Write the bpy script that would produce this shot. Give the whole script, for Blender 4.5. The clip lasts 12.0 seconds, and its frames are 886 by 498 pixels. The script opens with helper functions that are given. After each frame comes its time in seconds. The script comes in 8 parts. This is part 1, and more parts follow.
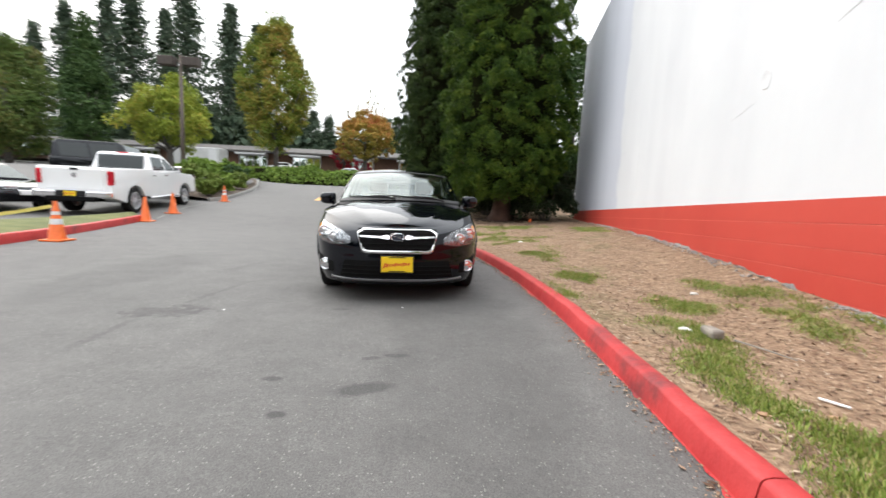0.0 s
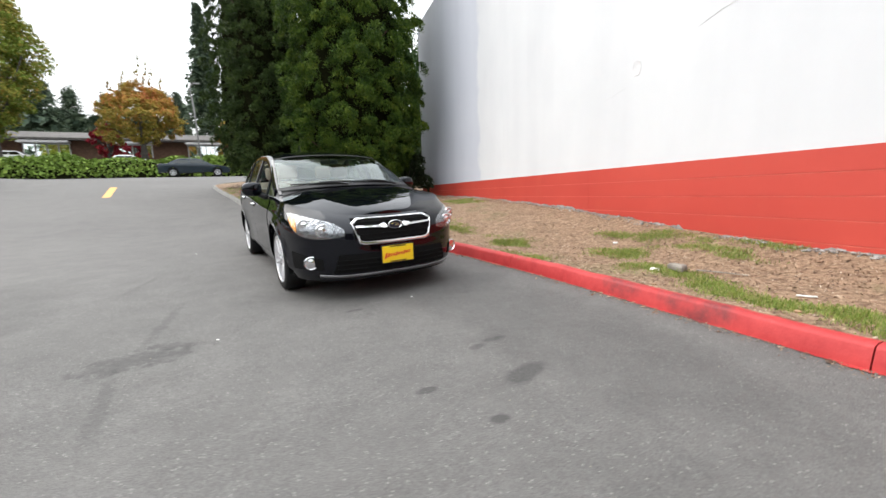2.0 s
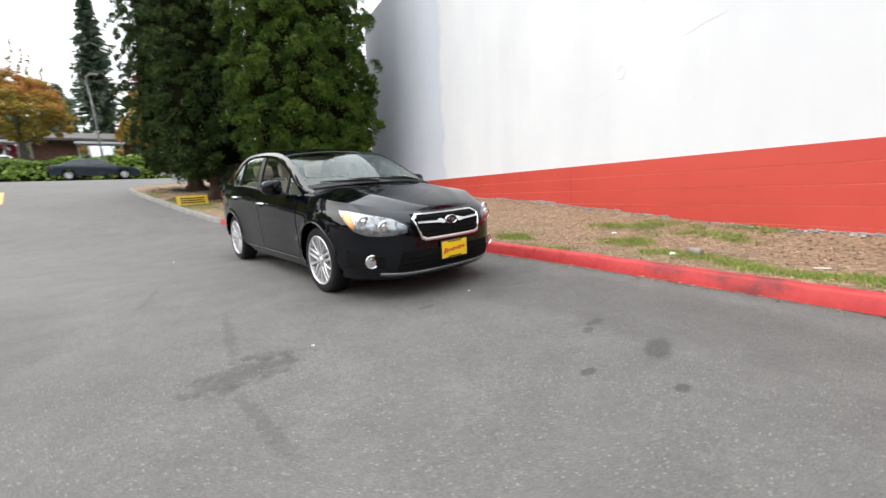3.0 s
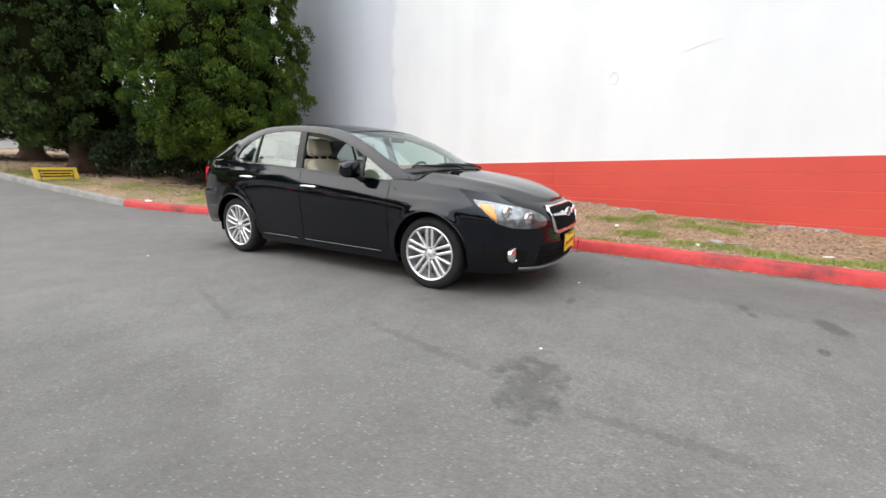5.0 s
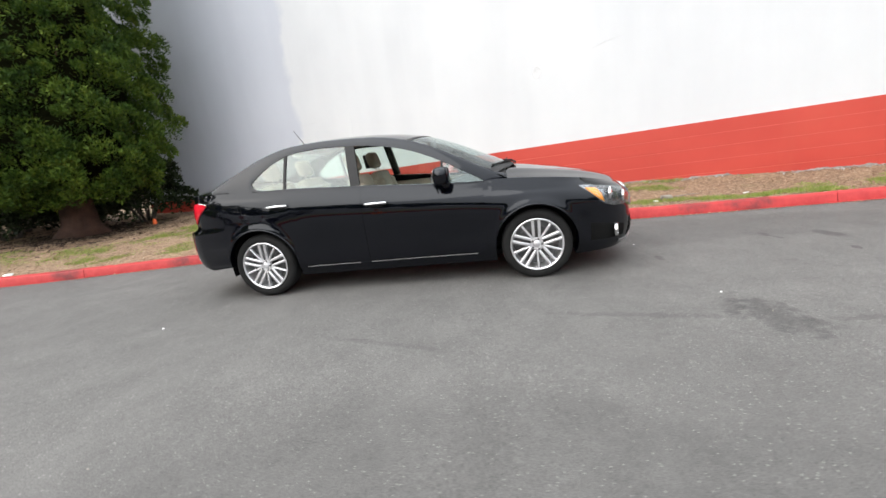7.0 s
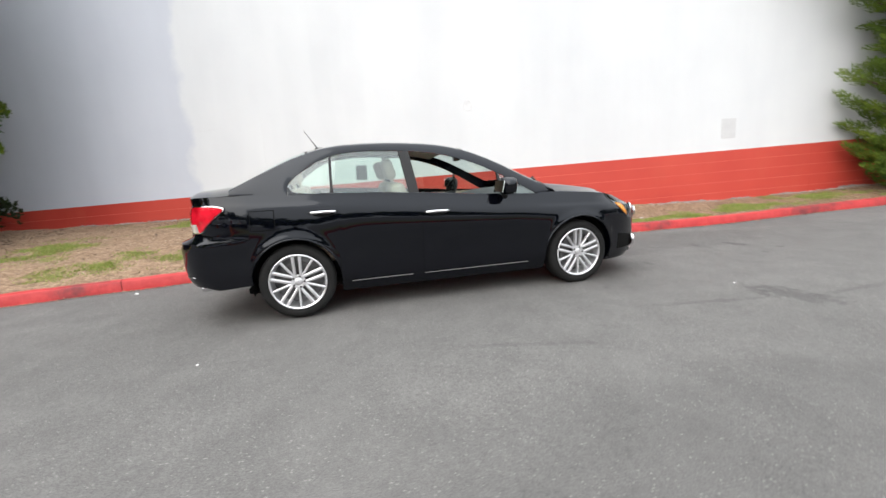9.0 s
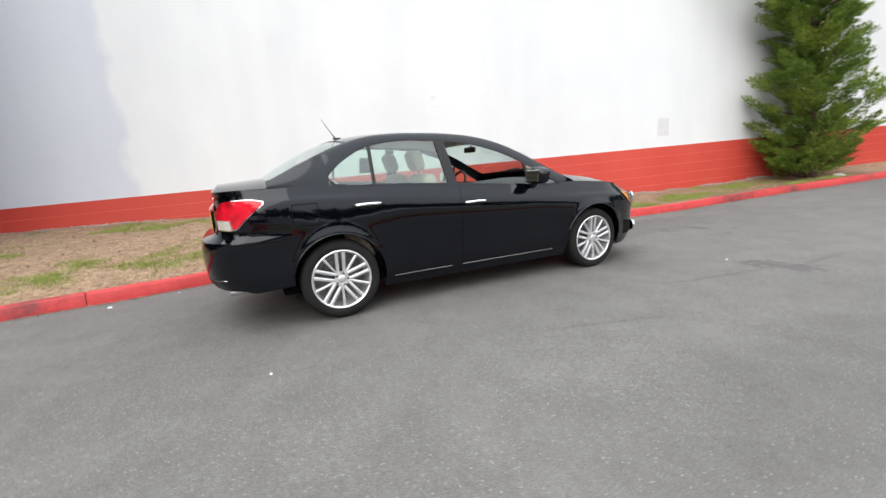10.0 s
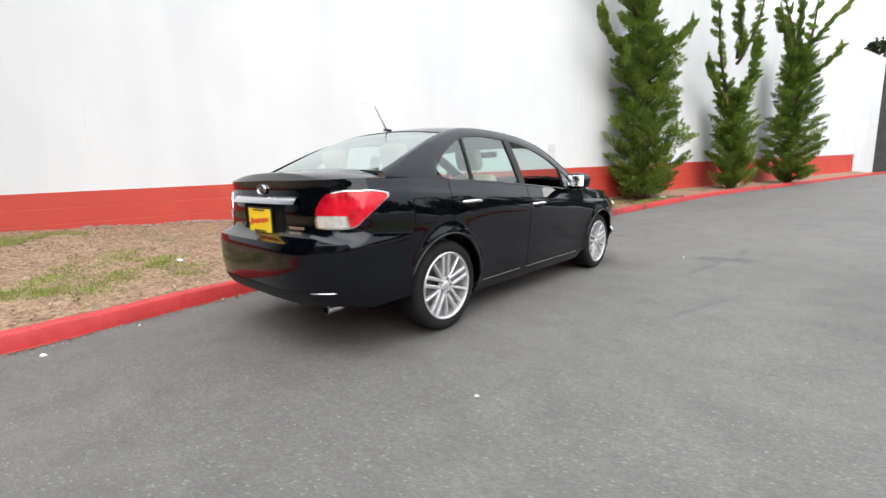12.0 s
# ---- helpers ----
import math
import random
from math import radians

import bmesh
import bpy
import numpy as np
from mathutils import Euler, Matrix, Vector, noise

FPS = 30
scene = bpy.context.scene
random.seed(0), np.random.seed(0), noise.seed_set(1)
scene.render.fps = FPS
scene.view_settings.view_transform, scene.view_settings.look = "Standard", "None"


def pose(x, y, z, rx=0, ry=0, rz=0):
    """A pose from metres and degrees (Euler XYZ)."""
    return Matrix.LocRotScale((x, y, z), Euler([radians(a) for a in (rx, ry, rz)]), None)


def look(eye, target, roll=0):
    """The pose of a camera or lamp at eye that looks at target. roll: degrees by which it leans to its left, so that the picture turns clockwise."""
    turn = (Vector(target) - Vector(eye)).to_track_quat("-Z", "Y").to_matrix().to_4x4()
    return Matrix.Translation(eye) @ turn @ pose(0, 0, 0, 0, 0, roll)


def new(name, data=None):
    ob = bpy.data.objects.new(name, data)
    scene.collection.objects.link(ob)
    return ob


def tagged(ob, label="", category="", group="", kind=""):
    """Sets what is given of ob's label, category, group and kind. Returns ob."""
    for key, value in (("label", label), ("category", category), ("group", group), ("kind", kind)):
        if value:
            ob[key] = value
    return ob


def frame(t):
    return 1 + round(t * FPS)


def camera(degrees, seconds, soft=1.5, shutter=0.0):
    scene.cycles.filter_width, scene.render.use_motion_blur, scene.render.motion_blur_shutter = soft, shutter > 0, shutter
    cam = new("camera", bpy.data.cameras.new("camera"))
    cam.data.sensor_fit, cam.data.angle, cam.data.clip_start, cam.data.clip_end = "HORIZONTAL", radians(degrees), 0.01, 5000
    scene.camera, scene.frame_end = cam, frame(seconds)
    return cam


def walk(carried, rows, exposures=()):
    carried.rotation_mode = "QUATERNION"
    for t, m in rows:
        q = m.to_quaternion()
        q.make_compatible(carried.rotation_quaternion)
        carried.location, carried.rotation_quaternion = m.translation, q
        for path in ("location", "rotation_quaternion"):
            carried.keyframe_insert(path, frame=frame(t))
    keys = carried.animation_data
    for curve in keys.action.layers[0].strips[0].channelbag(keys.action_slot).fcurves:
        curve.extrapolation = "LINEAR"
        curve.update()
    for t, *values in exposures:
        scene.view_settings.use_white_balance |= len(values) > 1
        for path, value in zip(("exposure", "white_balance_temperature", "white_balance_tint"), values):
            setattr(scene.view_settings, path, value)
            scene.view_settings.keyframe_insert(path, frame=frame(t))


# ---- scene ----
cam = camera(93.5, 12.0, shutter=0.4)
PATH = [
    (0, (0.02, 0.259, 1.034), (0.091, 2.244, 0.805), 2.7),
    (0.5, (-0.217, 0.312, 1.027), (0.177, 2.258, 0.783), 2.1),
    (1, (-0.631, 0.395, 1.018), (-0.045, 2.285, 0.731), 0.5),
    (1.5, (-1.083, 0.603, 1.023), (-0.371, 2.449, 0.732), -0.5),
    (2, (-1.628, 0.747, 1.029), (-0.72, 2.501, 0.711), -1.5),
    (2.5, (-2.136, 1.035, 1.008), (-1.132, 2.729, 0.656), -1.7),
    (3, (-2.644, 1.359, 1.015), (-1.437, 2.92, 0.688), -2.2),
    (3.2, (-2.82, 1.504, 1.034), (-1.526, 2.993, 0.703), -3.0),
    (4.8, (-3.899, 2.911, 1.034), (-2.304, 4.054, 0.649), -0.6),
    (5, (-4.013, 3.109, 1.047), (-2.388, 4.207, 0.655), 1.1),
    (5.5, (-4.307, 3.604, 1.066), (-2.563, 4.488, 0.646), -1.1),
    (6, (-4.543, 4.14, 1.09), (-2.759, 4.914, 0.623), -5.1),
    (6.5, (-4.783, 4.644, 1.112), (-2.928, 5.253, 0.681), -6.5),
    (6.7, (-4.875, 4.853, 1.137), (-2.997, 5.394, 0.712), -6.6),
    (8.3, (-4.943, 6.489, 1.055), (-2.971, 6.499, 0.72), -4.3),
    (8.5, (-4.934, 6.698, 1.086), (-2.962, 6.647, 0.761), -2.3),
    (9, (-4.932, 7.215, 1.105), (-2.993, 6.857, 0.77), -3.5),
    (9.5, (-4.79, 7.712, 1.091), (-2.892, 7.222, 0.694), -3.7),
    (10, (-4.62, 8.223, 1.097), (-2.79, 7.502, 0.733), -4.0),
    (10.5, (-4.373, 8.678, 1.084), (-2.634, 7.772, 0.688), -5.2),
    (11, (-4.044, 9.109, 1.071), (-2.394, 8.028, 0.743), -3.6),
    (11.5, (-3.74, 9.471, 1.037), (-2.25, 8.184, 0.687), -3.7),
    (12, (-3.345, 9.79, 1.02), (-1.935, 8.406, 0.709), -1.8),
]
walk(cam, [(t, look(eye, target, roll)) for t, eye, target, roll in PATH])

# ---- light ----
world = bpy.data.worlds.new("overcast_sky")
scene.world = world
world.use_nodes = True
wn = world.node_tree.nodes
wl = world.node_tree.links
sky = wn.new("ShaderNodeTexSky")
sky.sky_type = "NISHITA"
sky.sun_disc = False
sky.sun_elevation = radians(38)
sky.sun_rotation = radians(311)
sky.dust_density = 6.0
sky.air_density = 1.2
# an even cloud cover, three times as bright overhead as at the horizon
direction = wn.new("ShaderNodeTexCoord")
height = wn.new("ShaderNodeSeparateXYZ")
wl.new(direction.outputs["Generated"], height.inputs[0])
grade = wn.new("ShaderNodeMapRange")
grade.inputs["From Min"].default_value = 0.0
grade.inputs["From Max"].default_value = 1.0
grade.inputs["To Min"].default_value = 9.5
grade.inputs["To Max"].default_value = 28.0
wl.new(height.outputs[2], grade.inputs["Value"])
tone = wn.new("ShaderNodeMixRGB")
tone.blend_type = "MULTIPLY"
tone.inputs[0].default_value = 1.0
tone.inputs[2].default_value = (0.97, 1.0, 1.03, 1)
wl.new(grade.outputs[0], tone.inputs[1])
cloud = wn.new("ShaderNodeMixRGB")
cloud.inputs[0].default_value = 0.85
wl.new(sky.outputs[0], cloud.inputs[1])
wl.new(tone.outputs[0], cloud.inputs[2])
wl.new(cloud.outputs[0], wn["Background"].inputs[0])
wn["Background"].inputs[1].default_value = 0.1
SUN_TO = Vector((0.755, -0.656, -0.78)).normalized()
sun = new("sun", bpy.data.lights.new("sun", "SUN"))
sun.data.energy = 1.6
sun.data.angle = radians(72)
sun.data.color = (1.0, 0.96, 0.9)
sun.matrix_world = look((0, 0, 30), Vector((0, 0, 30)) + SUN_TO)
scene.view_settings.exposure = 0.51


# ---- helpers for materials and meshes ----
def mat(name, colour, rough=0.6, metal=0.0, **extra):
    m = bpy.data.materials.new(name)
    m.use_nodes = True
    b = m.node_tree.nodes["Principled BSDF"]
    b.inputs["Base Color"].default_value = (*colour, 1)
    b.inputs["Roughness"].default_value = rough
    b.inputs["Metallic"].default_value = metal
    for key, value in extra.items():
        b.inputs[key.replace("_", " ")].default_value = value
    return m


def nodes_of(m):
    return m.node_tree.nodes, m.node_tree.links, m.node_tree.nodes["Principled BSDF"]


def noise_node(m, scale, detail=4.0, rough=0.55, coords="Object", squash=None):
    n, l, b = nodes_of(m)
    tc = n.new("ShaderNodeTexCoord")
    tex = n.new("ShaderNodeTexNoise")
    tex.inputs["Scale"].default_value = scale
    tex.inputs["Detail"].default_value = detail
    tex.inputs["Roughness"].default_value = rough
    if squash:
        mp = n.new("ShaderNodeMapping")
        mp.inputs["Scale"].default_value = squash
        l.new(tc.outputs[coords], mp.inputs[0])
        l.new(mp.outputs[0], tex.inputs["Vector"])
    else:
        l.new(tc.outputs[coords], tex.inputs["Vector"])
    return tex.outputs["Fac"]


def ramp(m, fac, stops):
    n, l, b = nodes_of(m)
    r = n.new("ShaderNodeValToRGB")
    e = r.color_ramp.elements
    while len(e) < len(stops):
        e.new(0.5)
    for k, (p, c) in zip(e, stops):
        k.position = p
        k.color = (*c, 1) if len(c) == 3 else c
    l.new(fac, r.inputs[0])
    return r.outputs[0]


def mix(m, fac, a, b2, kind="MIX"):
    n, l, b = nodes_of(m)
    x = n.new("ShaderNodeMixRGB")
    x.blend_type = kind
    for sock, v in ((x.inputs[0], fac), (x.inputs[1], a), (x.inputs[2], b2)):
        if isinstance(v, (int, float)):
            sock.default_value = v
        elif isinstance(v, tuple):
            sock.default_value = (*v, 1)
        else:
            l.new(v, sock)
    return x.outputs[0]


def calc(m, op, a, b2=0.0, c=0.0):
    n, l, b = nodes_of(m)
    x = n.new("ShaderNodeMath")
    x.operation = op
    for sock, v in zip(x.inputs, (a, b2, c)):
        if isinstance(v, (int, float)):
            sock.default_value = v
        else:
            l.new(v, sock)
    return x.outputs[0]


def base(m, socket):
    n, l, b = nodes_of(m)
    l.new(socket, b.inputs["Base Color"])


def bump(m, height, strength=0.3, dist=0.01):
    n, l, b = nodes_of(m)
    x = n.new("ShaderNodeBump")
    x.inputs["Strength"].default_value = strength
    x.inputs["Distance"].default_value = dist
    l.new(height, x.inputs["Height"])
    l.new(x.outputs[0], b.inputs["Normal"])


def varied(name, dark, light, scale, rough=0.7, metal=0.0, bumpy=0.0, fine=None, dist=0.01, **extra):
    """A plain material with two scales of variation between two colours."""
    m = mat(name, light, rough, metal, **extra)
    a = noise_node(m, scale, 5)
    f = noise_node(m, fine or scale * 9, 3)
    mixed = calc(m, "MULTIPLY_ADD", a, 0.65, calc(m, "MULTIPLY", f, 0.35))
    base(m, ramp(m, mixed, [(0.32, dark), (0.68, light)]))
    if bumpy:
        bump(m, f, bumpy, dist)
    return m


def link_mesh(name, me, material=None, smooth=False):
    ob = new(name, me)
    if material:
        me.materials.append(material)
    if smooth:
        me.polygons.foreach_set("use_smooth", [True] * len(me.polygons))
    return ob


def part(name, bm, material, parent=None, label="", smooth=False, angle=None):
    """One mesh object out of a bmesh, under a thing or a part."""
    me = bpy.data.meshes.new(name)
    bmesh.ops.recalc_face_normals(bm, faces=bm.faces)
    bm.to_mesh(me)
    bm.free()
    ob = link_mesh(name, me, material, smooth)
    if smooth and angle:
        me.set_sharp_from_angle(angle=radians(angle))
    if parent:
        ob.parent = parent
    if label:
        ob["label"] = label
    return ob


def arrays(name, verts, faces, material, parent=None, smooth=False, label=""):
    me = bpy.data.meshes.new(name)
    me.from_pydata([tuple(map(float, v)) for v in verts], [], faces)
    me.update()
    ob = link_mesh(name, me, material, smooth)
    if parent:
        ob.parent = parent
    if label:
        ob["label"] = label
    return ob


def quads_mesh(name, quad_verts, material, parent=None):
    """A mesh of loose quads: an array of shape (n, 4, 3)."""
    q = np.asarray(quad_verts, dtype=np.float32)
    n = len(q)
    me = bpy.data.meshes.new(name)
    me.vertices.add(n * 4)
    me.vertices.foreach_set("co", q.reshape(-1))
    me.loops.add(n * 4)
    me.loops.foreach_set("vertex_index", np.arange(n * 4, dtype=np.int32))
    me.polygons.add(n)
    me.polygons.foreach_set("loop_start", np.arange(0, n * 4, 4, dtype=np.int32))
    me.update(calc_edges=True)
    ob = link_mesh(name, me, material)
    if parent:
        ob.parent = parent
    return ob


def empty(name, m=None, **tags):
    ob = new(name)
    ob.empty_display_size = 0.2
    if m is not None:
        ob.matrix_world = m
    return tagged(ob, **tags)


def box(bm, cx, cy, cz, sx, sy, sz, bevel=0.0, segs=2, m=None):
    r = bmesh.ops.create_cube(bm, size=1.0)
    vs = r["verts"]
    for v in vs:
        v.co = Vector((cx + v.co.x * sx, cy + v.co.y * sy, cz + v.co.z * sz))
    if bevel:
        es = list({e for v in vs for e in v.link_edges})
        r = bmesh.ops.bevel(bm, geom=es, offset=bevel, segments=segs, affect="EDGES", profile=0.5)
        vs = list({v for f in r["faces"] for v in f.verts} | {v for v in vs if v.is_valid})
    if m is not None:
        bmesh.ops.transform(bm, matrix=m, verts=vs)
    return vs


def tube(bm, pts, radii, segs=10, cap=True):
    """A tapered tube along points."""
    pts = [Vector(p) for p in pts]
    if isinstance(radii, (int, float)):
        radii = [radii] * len(pts)
    rings = []
    ref = Vector((0.31, 0.23, 0.92))
    for i, p in enumerate(pts):
        d = (pts[min(i + 1, len(pts) - 1)] - pts[max(i - 1, 0)]).normalized()
        a = d.cross(ref)
        if a.length < 1e-3:
            a = d.cross(Vector((1, 0, 0)))
        a.normalize()
        b2 = d.cross(a)
        rings.append([bm.verts.new(p + (a * math.cos(2 * math.pi * k / segs) + b2 * math.sin(2 * math.pi * k / segs)) * radii[i]) for k in range(segs)])
    for r0, r1 in zip(rings, rings[1:]):
        for k in range(segs):
            bm.faces.new((r0[k], r0[(k + 1) % segs], r1[(k + 1) % segs], r1[k]))
    if cap:
        bm.faces.new(rings[0][::-1])
        bm.faces.new(rings[-1])


def lathe(bm, profile, segs=32, axis="z", centre=(0, 0, 0)):
    """Turns (radius, height) pairs round an axis."""
    rings = []
    for r, h in profile:
        ring = []
        for k in range(segs):
            a = 2 * math.pi * k / segs
            x, y = r * math.cos(a), r * math.sin(a)
            co = (x, y, h) if axis == "z" else ((h, x, y) if axis == "x" else (x, h, y))
            ring.append(bm.verts.new(Vector(co) + Vector(centre)))
        rings.append(ring)
    for r0, r1 in zip(rings, rings[1:]):
        for k in range(segs):
            bm.faces.new((r0[k], r0[(k + 1) % segs], r1[(k + 1) % segs], r1[k]))
    return rings


def grid_faces(bm, rows, close=False):
    """Faces between rows of points; equal points are merged."""
    vr = [[bm.verts.new(p) for p in r] for r in rows]
    for a, b2 in zip(vr, vr[1:]):
        for k in range(len(a) - 1):
            bm.faces.new((a[k], a[k + 1], b2[k + 1], b2[k]))
    if close:
        bmesh.ops.remove_doubles(bm, verts=bm.verts, dist=0.0008)
    return vr


def lerp_table(table):
    xs = np.array([p[0] for p in table], float)
    ys = np.array([p[1] for p in table], float)
    if xs[0] > xs[-1]:
        xs, ys = xs[::-1], ys[::-1]
    # smooth monotone-ish cubic through the points
    d = np.gradient(ys, xs)

    def f(x):
        x = min(max(x, xs[0]), xs[-1])
        i = min(max(int(np.searchsorted(xs, x)) - 1, 0), len(xs) - 2)
        h = xs[i + 1] - xs[i]
        t = (x - xs[i]) / h
        return float(ys[i] * (1 + 2 * t) * (1 - t) ** 2 + h * d[i] * t * (1 - t) ** 2 + ys[i + 1] * t * t * (3 - 2 * t) + h * d[i + 1] * t * t * (t - 1))
    return f


# ---- lie of the land ----
ROAD = lerp_table([(-300, 2.0), (-60, 1.05), (-40, 0.85), (-25, 0.64), (-13.7, 0.45), (-5.5, 0.27), (-1, 0.09), (1.5, 0.008), (3.5, -0.01), (6.5, 0.0), (10, 0.004), (13, 0.07), (15, 0.19), (20, 0.52), (23, 0.77), (30, 1.33), (34, 1.62), (38, 1.88), (46, 2.0), (56, 3.2), (70, 4.0), (80, 4.6), (300, 9.0)])
KERB_X = lerp_table([(-60, -8.9), (-25, -2.9), (-13.7, -0.99), (-5.5, 0.4), (-0.93, 0.98), (1.5, 1.12), (2.0, 1.155), (2.6, 1.188), (3.2, 1.22), (3.8, 1.245), (5.0, 1.21), (7.0, 1.06), (8.4, 0.88), (9.3, 0.69), (10.2, 0.48), (11.45, 0.1), (13.45, -0.55), (15, -0.8), (16.3, -0.96), (19.7, -1.3), (24, -1.9), (26, -2.1)])
WALL_A, WALL_B = 2.83, 0.170
WALL_END, WALL_START = 16.4, -31.0
FOOT = lerp_table([(-40, 1.1), (-25, 0.86), (-15, 0.68), (-8.7, 0.58), (-4, 0.45), (-1.8, 0.34), (1, 0.29), (2.5, 0.32), (4, 0.37), (6, 0.48), (8, 0.54), (10, 0.57), (14, 0.56), (17, 0.62), (26, 1.15), (34, 1.7), (60, 2.9)])


SWALE = lerp_table([(0, 0), (0.15, -0.1), (0.33, -0.2), (0.5, -0.08), (0.65, 0.1), (0.8, 0.42), (0.92, 0.78), (1, 1)])


def cross_fall(x, y):
    """The driveway rises gently towards the kerb, less so further up."""
    return 0.0165 * max(min(x, 1.4) + 1.1, 0.0) * (1 - min(max((y - 5.5) / 4.5, 0), 1))


def wall_x(y):
    return WALL_A + WALL_B * y


def band_z(y):
    return 1.31 - 0.0262 * y


# ---- materials of the setting ----
asphalt = mat("asphalt", (0.06, 0.06, 0.06), 0.85)
big = noise_node(asphalt, 0.35, 4, 0.6)
mid = noise_node(asphalt, 3.0, 5, 0.65)
grit = noise_node(asphalt, 130.0, 3, 0.7)
n_, l_, b_ = nodes_of(asphalt)
stone_tex = n_.new("ShaderNodeTexVoronoi")
stone_tex.inputs["Scale"].default_value = 78.0
tc_ = n_.new("ShaderNodeTexCoord")
l_.new(tc_.outputs["Object"], stone_tex.inputs["Vector"])
col = ramp(asphalt, big, [(0.3, (0.098, 0.0945, 0.091)), (0.7, (0.123, 0.1185, 0.114))])
col = mix(asphalt, 1.0, col, ramp(asphalt, mid, [(0.3, (0.84, 0.84, 0.84)), (0.7, (1.1, 1.1, 1.1))]), "MULTIPLY")
coarse = noise_node(asphalt, 26.0, 4, 0.7)
col = mix(asphalt, 1.0, col, ramp(asphalt, coarse, [(0.3, (0.88, 0.88, 0.88)), (0.7, (1.12, 1.12, 1.12))]), "MULTIPLY")
col = mix(asphalt, 1.0, col, ramp(asphalt, grit, [(0.3, (0.62, 0.62, 0.62)), (0.72, (1.4, 1.4, 1.4))]), "MULTIPLY")
sep_ = n_.new("ShaderNodeSeparateColor")
l_.new(stone_tex.outputs["Color"], sep_.inputs[0])
pale = calc(asphalt, "MULTIPLY", calc(asphalt, "GREATER_THAN", sep_.outputs[0], 0.915), calc(asphalt, "LESS_THAN", stone_tex.outputs["Distance"], 0.35))
col = mix(asphalt, calc(asphalt, "MULTIPLY", pale, 0.4), col, (0.34, 0.33, 0.31))
xyz = n_.new("ShaderNodeSeparateXYZ")
l_.new(tc_.outputs["Object"], xyz.inputs[0])
wob1 = calc(asphalt, "MULTIPLY_ADD", noise_node(asphalt, 4.0, 5, 0.7), 1.6, -0.8)
wob2 = calc(asphalt, "MULTIPLY_ADD", noise_node(asphalt, 1.1, 5, 0.7), 1.5, -0.75)


def stain(cx, cy, rx, ry, turn, depth, wob, col):
    """A dark spill with an uneven outline."""
    ca, sa = math.cos(radians(turn)), math.sin(radians(turn))
    dx = calc(asphalt, "SUBTRACT", xyz.outputs[0], cx)
    dy = calc(asphalt, "SUBTRACT", xyz.outputs[1], cy)
    u = calc(asphalt, "DIVIDE", calc(asphalt, "ADD", calc(asphalt, "MULTIPLY", dx, ca), calc(asphalt, "MULTIPLY", dy, sa)), rx)
    v = calc(asphalt, "DIVIDE", calc(asphalt, "SUBTRACT", calc(asphalt, "MULTIPLY", dy, ca), calc(asphalt, "MULTIPLY", dx, sa)), ry)
    d = calc(asphalt, "ADD", calc(asphalt, "SQRT", calc(asphalt, "ADD", calc(asphalt, "MULTIPLY", u, u), calc(asphalt, "MULTIPLY", v, v))), wob)
    f = n_.new("ShaderNodeMapRange")
    f.inputs["From Min"].default_value = 1.15
    f.inputs["From Max"].default_value = 0.75
    f.inputs["To Max"].default_value = depth
    l_.new(d, f.inputs["Value"])
    return mix(asphalt, f.outputs[0], col, (0.018, 0.018, 0.018))


grain = calc(asphalt, "MULTIPLY_ADD", noise_node(asphalt, 11.0, 6, 0.75), 3.4, -1.5)
for spill in ((-0.30, 2.41, 0.17, 0.075, 15, 0.55, wob1), (-0.32, 2.85, 0.06, 0.035, 10, 0.45, wob1), (-0.15, 2.90, 0.08, 0.03, 0, 0.45, wob1), (-0.66, 2.13, 0.05, 0.035, 0, 0.6, wob1), (-0.82, 2.52, 0.06, 0.03, 0, 0.55, wob1), (-0.75, 4.05, 0.09, 0.04, 0, 0.4, wob1), (0.3, 4.0, 0.07, 0.03, 0, 0.25, wob1),
              (-2.2, 3.78, 0.34, 0.17, 12, 0.45, grain), (-2.26, 3.2, 0.05, 0.5, 4, 0.26, grain), (-2.13, 4.55, 0.05, 0.7, -8, 0.26, grain), (-2.5, 6.2, 0.04, 0.6, -14, 0.2, grain), (-2.0, 3.95, 0.22, 0.08, -20, 0.35, grain),
              (-0.5, 4.9, 0.9, 0.6, 0, 0.3, wob2), (-0.7, 7.9, 0.8, 0.7, 0, 0.25, wob2), (-3.6, 5.5, 0.5, 1.6, 0, 0.18, wob2), (0.35, 3.2, 0.6, 1.8, 0, 0.22, wob2)):
    col = stain(*spill, col)
base(asphalt, col)
bump(asphalt, grit, 0.55, 0.006)

earth = mat("lawn_soil", (0.25, 0.18, 0.11), 0.95)
ga, gb, gc = noise_node(earth, 0.9, 6, 0.65), noise_node(earth, 24.0, 4, 0.7), noise_node(earth, 5.0, 5, 0.7)
straw = ramp(earth, calc(earth, "MULTIPLY_ADD", gb, 0.6, calc(earth, "MULTIPLY", noise_node(earth, 7.0, 6, 0.75), 0.4)), [(0.34, (0.08, 0.047, 0.030)), (0.48, (0.225, 0.145, 0.090)), (0.66, (0.42, 0.30, 0.195))])
moss = ramp(earth, gc, [(0.3, (0.05, 0.07, 0.018)), (0.7, (0.105, 0.14, 0.035))])
base(earth, mix(earth, ramp(earth, ga, [(0.56, (0, 0, 0)), (0.7, (0.55, 0.55, 0.55))]), straw, moss))
bump(earth, gb, 0.9, 0.02)

